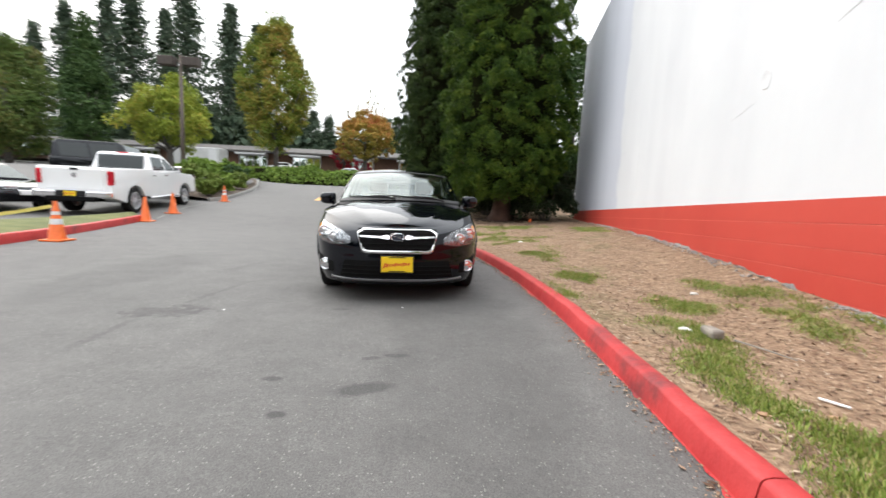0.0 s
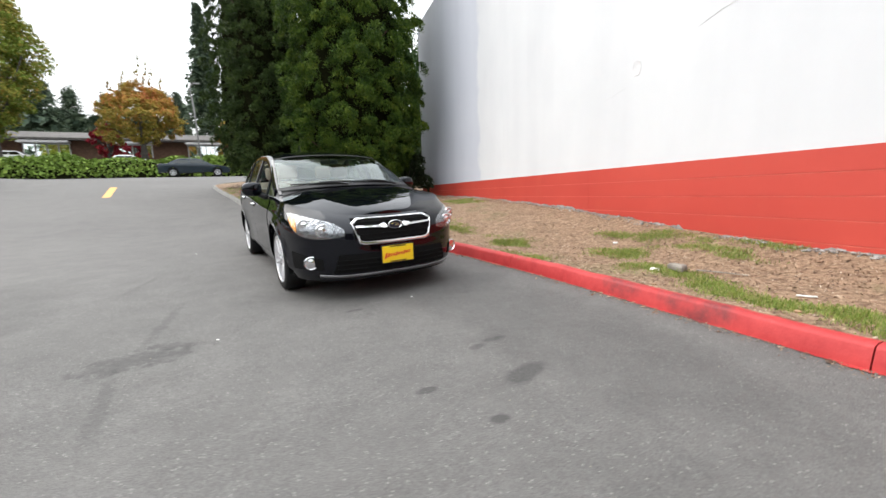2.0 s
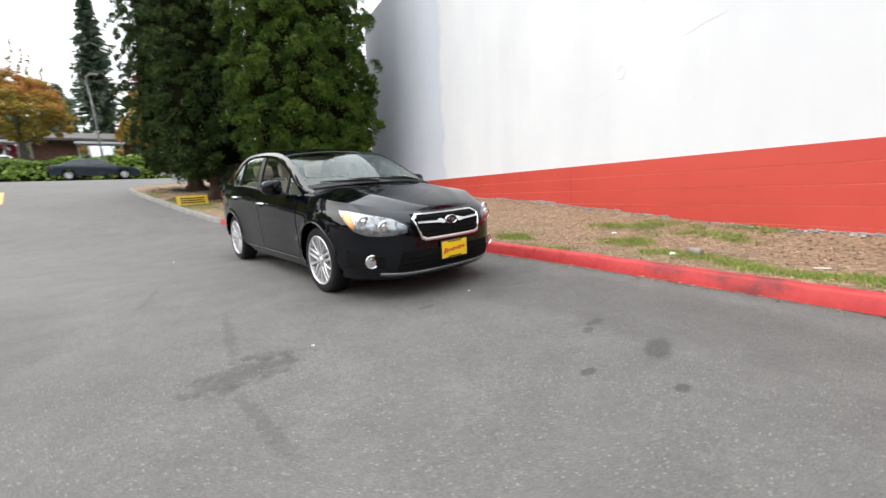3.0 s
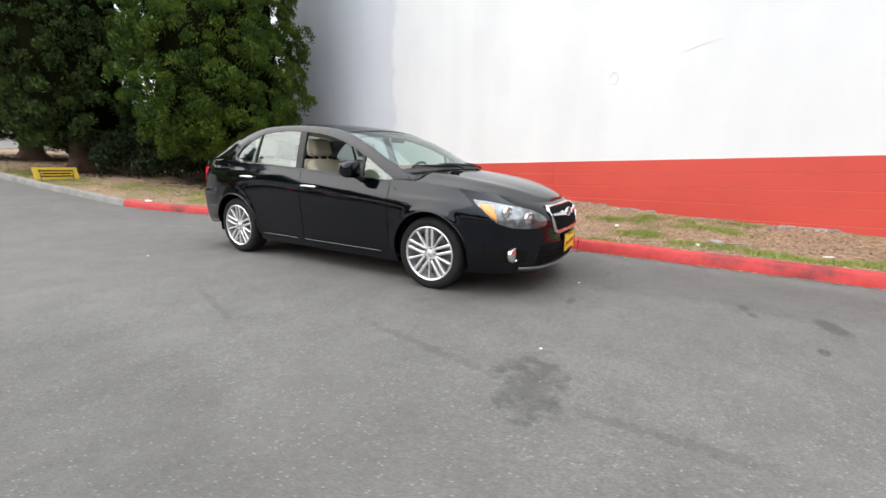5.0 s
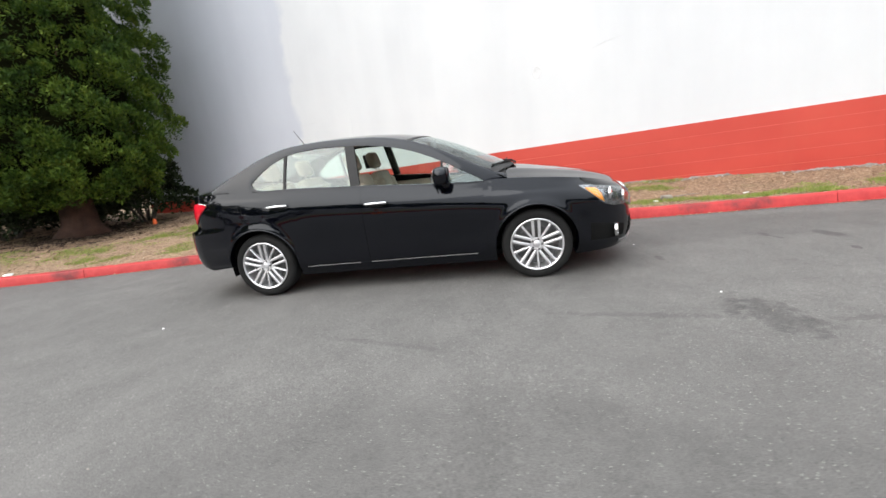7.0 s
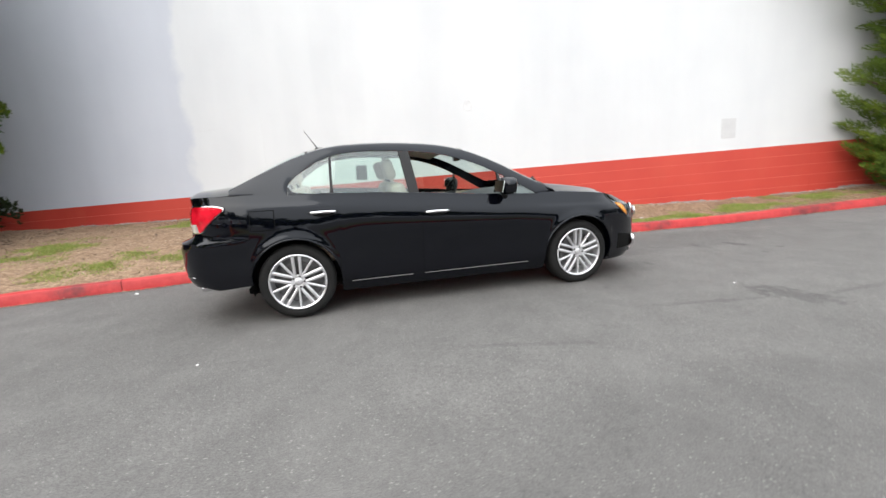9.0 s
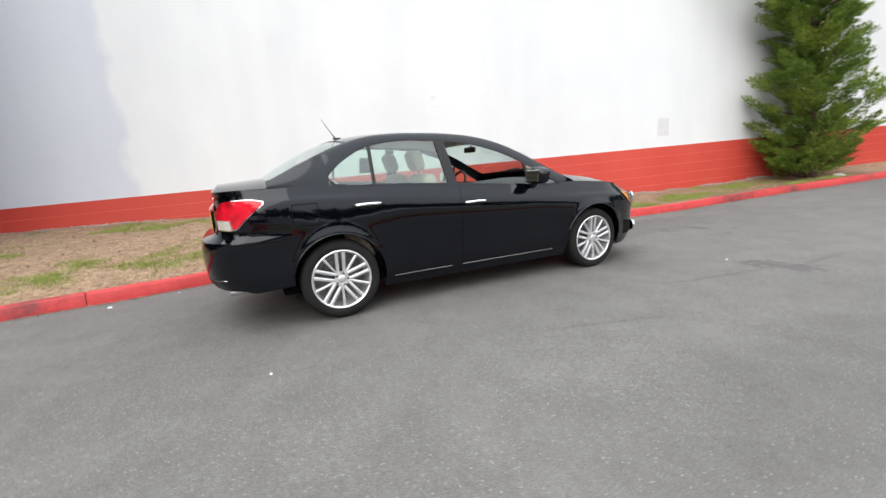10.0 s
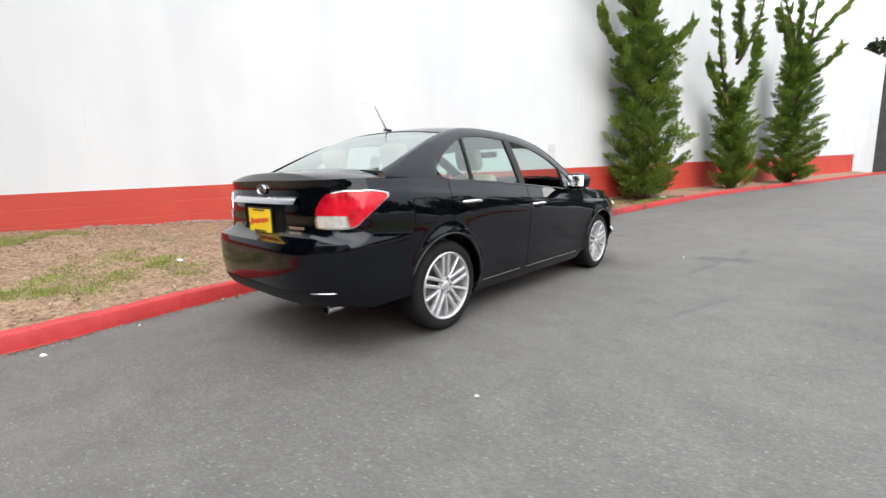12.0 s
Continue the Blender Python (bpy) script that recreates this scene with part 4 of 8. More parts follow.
def badge(parent, at, w, h, facing):
    """An oval badge: chrome rim round a dark centre with a bright sweep."""
    bm = bmesh.new()
    lathe(bm, [(1.0, 0), (1.0, 0.010), (0.93, 0.014), (0.86, 0.010), (0.86, 0.006)], 28)
    bmesh.ops.transform(bm, matrix=at @ Matrix.Diagonal((w, h, 1, 1)), verts=bm.verts)
    rim_ = part("badge", bm, chrome, parent, "oval chrome badge", smooth=True, angle=30)
    bm = bmesh.new()
    bmesh.ops.create_circle(bm, cap_ends=True, radius=0.88, segments=28)
    bmesh.ops.transform(bm, matrix=at @ Matrix.Diagonal((w, h, 1, 1)) @ Matrix.Translation((0, 0, 0.007)), verts=bm.verts)
    part("badge_centre", bm, mat("badge_blue", (0.012, 0.016, 0.03), 0.15) if facing > 0 else bpy.data.materials["badge_blue"], rim_)
    bm = bmesh.new()
    for cx_, cy_, r_ in ((-0.38, 0.2, 0.17), (0.12, -0.15, 0.12), (0.36, 0.08, 0.12), (0.1, 0.3, 0.1), (0.48, -0.3, 0.1)):
        q = bmesh.ops.create_circle(bm, cap_ends=True, radius=r_, segments=8)
        bmesh.ops.translate(bm, vec=(cx_, cy_, 0.009), verts=q["verts"])
    bmesh.ops.transform(bm, matrix=at @ Matrix.Diagonal((w, h, 1, 1)), verts=bm.verts)
    part("badge_shapes", bm, chrome, rim_)


badge(grille, Matrix.Translation(front_pt(0, 0.665, 0.018)) @ pose(0, 0, 0, 90, 0, 90), 0.07, 0.04, 1)

# lower intake and silver lip
bm = bmesh.new()
patch_rows = [[front_pt(y, z, 0.003) for y in np.linspace(-0.56 + 0.25 * (z - 0.25), 0.56 - 0.25 * (z - 0.25), 25)] for z in np.linspace(0.265, 0.432, 5)]
grid_faces(bm, patch_rows)
part("lower_intake", bm, dark_well, car, smooth=True)
for z in (0.30, 0.34, 0.38):
    bm = bmesh.new()
    tube(bm, [front_pt(y, z, 0.006) for y in np.linspace(-0.54, 0.54, 17)], 0.005, 6)
    part("intake_slat", bm, dark_well, car, smooth=True)
bm = bmesh.new()
grid_faces(bm, [[front_pt(y, 0.236 + 0.05 * max(0, abs(y) - 0.5) + dz, off) for y in np.linspace(-0.66, 0.66, 27)] for dz, off in ((-0.016, 0.0), (-0.012, 0.018), (0.006, 0.022), (0.014, 0.004))])
part("bumper_lip", bm, varied("grey_lip", (0.12, 0.12, 0.125), (0.2, 0.2, 0.205), 8.0, 0.35), car, "grey lower bumper lip", smooth=True, angle=40)


def dealer_plate(parent, m, name):
    """A yellow plate in a black frame with a slanting row of red strokes."""
    bm = bmesh.new()
    box(bm, 0, 0, 0, 0.325, 0.172, 0.012, 0.004)
    bmesh.ops.transform(bm, matrix=m, verts=bm.verts)
    fr = part(name, bm, black_trim, parent)
    bm = bmesh.new()
    box(bm, 0, 0, 0.006, 0.305, 0.150, 0.006, 0.002)
    bmesh.ops.transform(bm, matrix=m, verts=bm.verts)
    pl = part("plate", bm, yellow_plate, fr, "yellow dealer plate")
    bm = bmesh.new()
    for k in range(10):
        h = 0.05 if k == 0 else (0.036 if k % 3 == 1 else 0.024)
        box(bm, -0.115 + k * 0.025, -0.012 + k * 0.0022, 0.0105, 0.017, h, 0.002, m=None)
    for v in bm.verts:
        v.co.x += 0.35 * v.co.y
    bmesh.ops.transform(bm, matrix=m, verts=bm.verts)
    part("plate_bars", bm, plate_red, pl)
    for cy_ in (-0.066, 0.068):
        bm = bmesh.new()
        box(bm, 0, cy_, 0.0105, 0.16, 0.009, 0.002)
        bmesh.ops.transform(bm, matrix=m, verts=bm.verts)
        part("plate_band", bm, black_trim, pl)


dealer_plate(car, Matrix.Translation(front_pt(0, 0.402, 0.012)) @ pose(0, 0, 0, 90, 0, 90), "front_plate_frame")
dealer_plate(car, Matrix.Translation((-2.192, 0, 0.795)) @ pose(0, 0, 0, 90, 0, -90), "rear_plate_frame")

# boot garnish, badge and lettering bars
bm = bmesh.new()


def rear_pt(y, z, off=0.0):
    q = surf(p_of_y(abs(y), z, True), z, off, 1)
    return Vector((q.x, y, z))


grid_faces(bm, [[rear_pt(y, 0.926 + dz, off) for y in np.linspace(-0.42, 0.42, 21)] for dz, off in ((-0.022, 0.0), (-0.02, 0.034), (0.0, 0.03), (0.018, 0.016), (0.024, 0.0))])
part("boot_garnish", bm, chrome, car, "chrome strip above the plate", smooth=True, angle=45)
badge(car, Matrix.Translation(rear_pt(0, 0.995, 0.004)) @ pose(0, 0, 0, 90, 0, -90), 0.058, 0.034, -1)
bm = bmesh.new()
grid_faces(bm, [[rear_pt(y, z, 0.002) for y in np.linspace(-0.28, 0.28, 15)] for z in np.linspace(0.73, 0.90, 5)])
part("plate_recess", bm, dark_well, car, smooth=True)
for sg, z, w in ((-1, 0.765, 0.15), (-1, 0.735, 0.12), (1, 0.75, 0.14)):
    bm = bmesh.new()
    for k in range(6):
        y = sg * 0.40 + (k - 2.5) * w / 6
        c = rear_pt(y, z, 0.004)
        box(bm, c.x, c.y, c.z, 0.004, w / 8, 0.018)
    part("lettering_bars", bm, chrome, car)
# boot joint and bumper crease
for pts in ([(-0.56, 1.03), (-0.548, 0.86), (-0.53, 0.73), (-0.47, 0.712)], [(0.56, 1.03), (0.548, 0.86), (0.53, 0.73), (0.47, 0.712)]):
    bm = bmesh.new()
    tube(bm, [rear_pt(y, z, 0.0015) for y, z in pts], 0.003, 5)
    part("boot_joint", bm, dark_well, car)
bm = bmesh.new()
grid_faces(bm, [[rear_pt(y, z, 0.003) for y in np.linspace(-0.6, 0.6, 17)] for z in (0.325, 0.36, 0.40)])
part("bumper_insert", bm, black_trim, car, smooth=True)
bm = bmesh.new()
lathe(bm, [(0.03, 0.04), (0.033, 0.14), (0.03, 0.142), (0.027, 0.06), (0.001, 0.06)], 18, "x", (-2.14, -0.60, 0.29))
bmesh.ops.rotate(bm, verts=bm.verts, cent=(-2.06, -0.60, 0.29), matrix=Matrix.Rotation(math.pi, 3, "Z"))
part("exhaust_tip", bm, chrome, car, "steel exhaust tip", smooth=True, angle=40)

bm = bmesh.new()
tube(bm, [rear_pt(-y, 0.405 + 0.012 * (y - 0.6), 0.003) for y in np.linspace(0.60, 0.73, 7)], [0.002] + [0.005] * 5 + [0.002], 6)
part("bumper_slit", bm, chrome, car, "thin bright slit in the rear bumper", smooth=True)

# antenna and wipers
bm = bmesh.new()
box(bm, -1.07, 0, 1.452, 0.075, 0.03, 0.02, 0.008)
tube(bm, [(-1.085, 0, 1.46), (-1.13, 0, 1.525), (-1.195, 0, 1.625)], [0.006, 0.0035, 0.0025], 8)
part("antenna", bm, black_trim, car, smooth=True, angle=40)


def screen_pt(u, k, lift=0.012):
    """A point on the windscreen: u across, k from the roof (0) to its foot (1)."""
    x = WS0 + (WS1 - WS0) * k
    z, bow, crown = RAIL_Z(x), 0.08 + 0.09 * k, 0.045 - 0.01 * k
    return Vector((x + bow * (1 - u * u), u * (glass_y(x, z) - 0.012), z + crown * (1 - abs(u) ** 2.4))) + Vector((0.5, 0, 0.8)) * lift


for y0, y1, hub in (((-0.84, 0.93), (-0.1, 1.0), 0), ((-0.3, 0.93), (0.72, 0.99), 0)):
    bm = bmesh.new()
    pts = [screen_pt(y0[0] + (y1[0] - y0[0]) * k / 10, y0[1] + (y1[1] - y0[1]) * k / 10, 0.012) for k in range(11)]
    tube(bm, pts, 0.008, 6)
    tube(bm, [pts[10] + Vector((0.05, 0.02, -0.015)), pts[8] + Vector((0.03, 0, 0.012)), pts[5] + Vector((0.012, 0, 0.016))], [0.012, 0.008, 0.006], 6)
    part("wiper", bm, black_trim, car, smooth=True)

# floor pan, wheel wells
bm = bmesh.new()
box(bm, 0.1, 0, 0.235, 3.7, 1.36, 0.06, 0.02)
box(bm, 0.0, 0, 0.24, 1.8, 1.60, 0.09, 0.02)
part("floor_pan", bm, dark_well, car)
for ax in (AXLE, -AXLE):
    for side in (-1, 1):
        bm = bmesh.new()
        rows = []
        for a in np.linspace(-0.25, math.pi + 0.25, 21):
            rows.append([Vector((ax + (ARCH_R + 0.004) * math.cos(a), side * yy, 0.315 + (ARCH_R + 0.004) * math.sin(a))) for yy in (0.845, 0.62)])
        grid_faces(bm, rows)
        ring = [bm.verts.new((ax + (ARCH_R + 0.004) * math.cos(a), side * 0.62, 0.315 + (ARCH_R + 0.004) * math.sin(a))) for a in np.linspace(-0.25, math.pi + 0.25, 21)]
        bm.faces.new(ring)
        part("wheel_well", bm, dark_well, car)

def wheel(parent, x, y, side, r=0.315, rim=0.236, width=0.205, spokes=16, paired=True, metal=None):
    """A tyre with an alloy rim of straight spokes."""
    hub = part("wheel", bmesh.new(), tyre_mat, parent)
    bm = bmesh.new()
    w = width / 2
    lathe(bm, [(rim - 0.004, -w * 0.9), (rim + 0.012, -w), (r - 0.03, -w), (r - 0.008, -w * 0.86), (r, -w * 0.6), (r, w * 0.6), (r - 0.008, w * 0.86), (r - 0.03, w), (rim + 0.012, w), (rim - 0.004, w * 0.9)], 48, "y")
    me = bpy.data.meshes.new("wheel")
    bmesh.ops.recalc_face_normals(bm, faces=bm.faces)
    bm.to_mesh(me)
    bm.free()
    me.materials.append(tyre_mat)
    me.polygons.foreach_set("use_smooth", [True] * len(me.polygons))
    hub.data = me
    bm = bmesh.new()
    lathe(bm, [(rim, w * 0.98), (rim - 0.006, w * 1.02), (rim - 0.016, w * 0.96), (rim - 0.02, w * 0.7), (rim - 0.03, w * 0.2), (rim - 0.03, -w * 0.9)], 48, "y")
    rim_ = part("rim", bm, metal or alloy, hub, smooth=True, angle=40)
    bm = bmesh.new()
    if paired:
        arms = [(72 * k + 18 + d, lat, wk) for k in range(5) for d, lat, wk in ((0, -0.029, 1.0), (0, 0.029, 1.0), (36, 0, 0.72))]
    else:
        arms = [(360 * k / spokes, 0, 1.3) for k in range(spokes)]
    for a, lat, wk in arms:
        ca, sa = math.cos(radians(a)), math.sin(radians(a))
        rows = []
        for rr, wd, hh in ((0.04, 0.011, 0.80), (0.09, 0.012, 0.88), (0.16, 0.0125, 0.93), (rim - 0.012, 0.014, 0.94)):
            rr = rr * rim / 0.236 if rr < 0.2 else rr
            wd *= wk
            ring = []
            for dx, dz in ((-wd, -0.03), (-wd, -0.004), (-wd * 0.5, 0.0), (wd * 0.5, 0.0), (wd, -0.004), (wd, -0.03)):
                dx += lat * (0.8 + 0.2 * rr / rim)
                ring.append(Vector((rr * ca - dx * sa, w * hh + dz, rr * sa + dx * ca)))
            rows.append(ring)
        grid_faces(bm, rows)
    part("spokes", bm, metal or alloy, rim_, smooth=True, angle=35)
    bm = bmesh.new()
    lathe(bm, [(0.058, w * 0.6), (0.058, w * 0.84), (0.045, w * 0.86), (0.034, w * 0.82), (0.031, w * 0.9), (0.026, w * 0.93), (0.001, w * 0.94)], 24, "y")
    cap_ = part("hub_cap", bm, metal or alloy, rim_, smooth=True, angle=35)
    bm = bmesh.new()
    for k in range(5):
        a = 2 * math.pi * (k + 0.5) / 5
        lathe(bm, [(0.009, w * 0.7), (0.009, w * 0.885), (0.001, w * 0.89)], 8, "y", (0.048 * math.cos(a), 0, 0.048 * math.sin(a)))
    tagged(part("wheel_nuts", bm, steel_dark, cap_), kind="stuff")
    bm = bmesh.new()
    lathe(bm, [(0.001, w * 0.1), (rim * 0.66, w * 0.1), (rim * 0.66, -0.02), (rim - 0.03, -0.03)], 32, "y")
    part("brake_disc", bm, steel_dark, hub)
    hub.location = (x, y, r)
    if side < 0:
        hub.rotation_euler = (0, 0, math.pi)
    return hub


for ax in (AXLE, -AXLE):
    for side in (-1, 1):
        wheel(car, ax, side * 0.762, side)


# ---- inside of the sedan ----
def seat(x, y, parent, width=0.5, rear=False):
    """A leather seat: cushion, back and headrest."""
    bm = bmesh.new()
    box(bm, x, y, 0.50, 0.5, width, 0.16, 0.05, 3)
    cushion = part("seat", bm, beige, parent, "beige leather seat", smooth=True, angle=60)
    bm = bmesh.new()
    m = Matrix.Translation((x - 0.26, y, 0.55)) @ pose(0, 0, 0, 0, -17, 0)
    box(bm, 0, 0, 0.26, 0.14, width * 0.94, 0.58, 0.055, 3, m=m)
    for sg in (-1, 1):
        box(bm, 0.05, sg * width * 0.4, 0.22, 0.1, 0.09, 0.46, 0.035, 3, m=m)
    part("backrest", bm, beige, cushion, smooth=True, angle=60)
    bm = bmesh.new()
    box(bm, 0.0, 0, 0.69, 0.1, 0.26, 0.19, 0.045, 3, m=m)
    for sg in (-1, 1):
        tube(bm, [m @ Vector((0, sg * 0.06, 0.53)), m @ Vector((0, sg * 0.06, 0.66))], 0.008, 6)
    part("headrest", bm, beige, cushion, smooth=True, angle=60)


seat(0.02, 0.36, car)
seat(0.02, -0.36, car)
seat(-0.88, 0.38, car, 0.56)
seat(-0.88, -0.38, car, 0.56)
bm = bmesh.new()
grid_faces(bm, [[Vector((x, u * w, z - 0.05 * u * u)) for u in np.linspace(-1, 1, 13)] for x, w, z in ((0.98, 0.72, 0.97), (0.7, 0.74, 0.955), (0.52, 0.74, 0.91), (0.47, 0.74, 0.80), (0.55, 0.74, 0.55))])
part("dashboard", bm, dash_mat, car, smooth=True, angle=50)
bm = bmesh.new()
ring_m = Matrix.Translation((0.36, 0.36, 0.90)) @ pose(0, 0, 0, 0, -65, 0)
pts = [ring_m @ Vector((0.185 * math.cos(a), 0.185 * math.sin(a), 0)) for a in np.linspace(0, 2 * math.pi, 28)]
tube(bm, pts, 0.015, 8, cap=False)
tube(bm, [ring_m @ Vector((0, -0.18, 0)), ring_m @ Vector((0, 0, -0.02)), ring_m @ Vector((0, 0.18, 0))], [0.015, 0.05, 0.015], 8)
tube(bm, [ring_m @ Vector((0, 0, -0.02)), ring_m @ Vector((0, 0, -0.2))], 0.03, 8)
part("steering_wheel", bm, black_trim, car, smooth=True)
bm = bmesh.new()
box(bm, 0.36, 0.0, 1.30, 0.03, 0.22, 0.06, 0.012)
tube(bm, [(0.37, 0, 1.31), (0.38, 0, 1.35)], 0.01, 6)
part("rear_view_mirror", bm, black_trim, car)
for side in (-1, 1):
    bm = bmesh.new()
    grid_faces(bm, [[Vector((x, side * (CAR_W(z) - 0.1 + 0.02), z)) for x in np.linspace(0.8, -0.9, 12)] for z in (0.45, 0.7, 0.915)])
    part("door_lining", bm, beige, car, smooth=True)
bm = bmesh.new()
grid_faces(bm, [[Vector((x, u * 0.68, z)) for u in np.linspace(-1, 1, 7)] for x, z in ((-1.12, 0.98), (-1.4, 1.03), (-1.72, 1.045))])
part("parcel_shelf", bm, headliner, car)
for side, x, z, w, h in ((1, -0.62, 1.20, 0.13, 0.17),):
    bm = bmesh.new()
    grid_faces(bm, [[cab(x + dx, z + dz, -0.012, side) for dx in (-w / 2, w / 2)] for dz in (-h / 2, h / 2)])
    part("window_sticker", bm, dash_mat, car, "paper sheet stuck inside the window")


# ---- foliage ----
def leaf_mat(name, stops, rough=0.55, patch_scale=0.6, spread=0.5):
    m = mat(name, stops[0][1], rough)
    n, l, b = nodes_of(m)
    g = n.new("ShaderNodeNewGeometry")
    area = noise_node(m, patch_scale, 3)
    f = calc(m, "ADD", calc(m, "MULTIPLY", g.outputs["Random Per Island"], spread), calc(m, "MULTIPLY_ADD", area, 2.2 * (1 - spread), -0.6 * (1 - spread)))
    base(m, ramp(m, f, stops))
    b.inputs["Specular IOR Level"].default_value = 0.12
    return m


cypress_leaf = leaf_mat("cypress_foliage", [(0.1, (0.012, 0.028, 0.006)), (0.4, (0.034, 0.068, 0.011)), (0.7, (0.088, 0.136, 0.018)), (1.0, (0.17, 0.20, 0.03))], patch_scale=2.2, spread=0.35)
# darker copy of the foliage: shade on the two further conifers as colour
shaded_cypress = leaf_mat("shaded_cypress_foliage", [(0.1, (0.016, 0.030, 0.010)), (0.5, (0.036, 0.06, 0.016)), (0.85, (0.07, 0.10, 0.024)), (1.0, (0.10, 0.09, 0.03))], patch_scale=1.5, spread=0.35)
juniper_leaf = leaf_mat("juniper_foliage", [(0.1, (0.04, 0.07, 0.014)), (0.5, (0.10, 0.16, 0.024)), (0.85, (0.21, 0.27, 0.04)), (1.0, (0.22, 0.17, 0.07))], patch_scale=1.6, spread=0.4)
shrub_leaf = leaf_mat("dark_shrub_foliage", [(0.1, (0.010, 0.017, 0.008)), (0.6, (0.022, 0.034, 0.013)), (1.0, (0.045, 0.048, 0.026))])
bark = varied("red_brown_bark", (0.028, 0.013, 0.009), (0.10, 0.05, 0.034), 3.0, 0.9, bumpy=0.9, fine=40, dist=0.03)
grey_bark = varied("grey_bark", (0.05, 0.045, 0.04), (0.13, 0.115, 0.1), 4.0, 0.9, bumpy=0.6)
# near-black fill, shade inside dense foliage put into the colour
inner_shade = varied("inner_foliage_shade", (0.004, 0.005, 0.002), (0.013, 0.014, 0.006), 14.0, 0.95, Specular_IOR_Level=0.0)


def sprigs(rng, centres, outward, size, count, leaf, spread=1.0, lift=0.45, flat=1.0, up=0.25):
    """Quads for clumps of sprigs: centres (n,3), outward directions, clump sizes (n,), sprigs per clump, (length, width)."""
    n = len(centres)
    c = np.repeat(centres, count, axis=0)
    o = np.repeat(outward, count, axis=0)
    s = np.repeat(size, count)[:, None]
    d = rng.normal(size=(n * count, 3))
    d /= np.linalg.norm(d, axis=1, keepdims=True)
    d = d + o * 0.8 + np.array([0, 0, up])
    d /= np.linalg.norm(d, axis=1, keepdims=True)
    rad = rng.uniform(0.35, 1.0, (n * count, 1)) ** 0.6
    pos = c + d * s * rad * np.array([1, 1, flat]) * spread
    axis = d * 0.6 + rng.normal(size=(n * count, 3)) * 0.45 + np.array([0, 0, lift])
    axis /= np.linalg.norm(axis, axis=1, keepdims=True)
    side = np.cross(axis, rng.normal(size=(n * count, 3)))
    side /= np.linalg.norm(side, axis=1, keepdims=True) + 1e-9
    ln = leaf[0] * rng.uniform(0.6, 1.3, (n * count, 1))
    wd = leaf[1] * rng.uniform(0.6, 1.3, (n * count, 1))
    a = pos - axis * ln * 0.3
    tip = pos + axis * ln * 0.7
    return np.stack([a - side * wd * 0.35, pos - side * wd * 0.5 + axis * ln * 0.15, tip, pos + side * wd * 0.5 + axis * ln * 0.15], axis=1)


def trunk_mesh(name, parent, pts, radii, material, segs=14, flare=0.0, limbs=()):
    bm = bmesh.new()
    tube(bm, pts, radii, segs)
    if flare:
        z0 = pts[0][2]
        for v in bm.verts:
            h = v.co.z - z0
            a = math.atan2(v.co.y - pts[0][1], v.co.x - pts[0][0])
            k = 1 + flare * math.exp(-max(h, 0) / 0.25) * (0.6 + 0.4 * math.sin(5 * a + 1))
            v.co.x = pts[0][0] + (v.co.x - pts[0][0]) * k
            v.co.y = pts[0][1] + (v.co.y - pts[0][1]) * k
    for lp, lr in limbs:
        tube(bm, lp, lr, 7)
    return part(name, bm, material, parent, smooth=True)


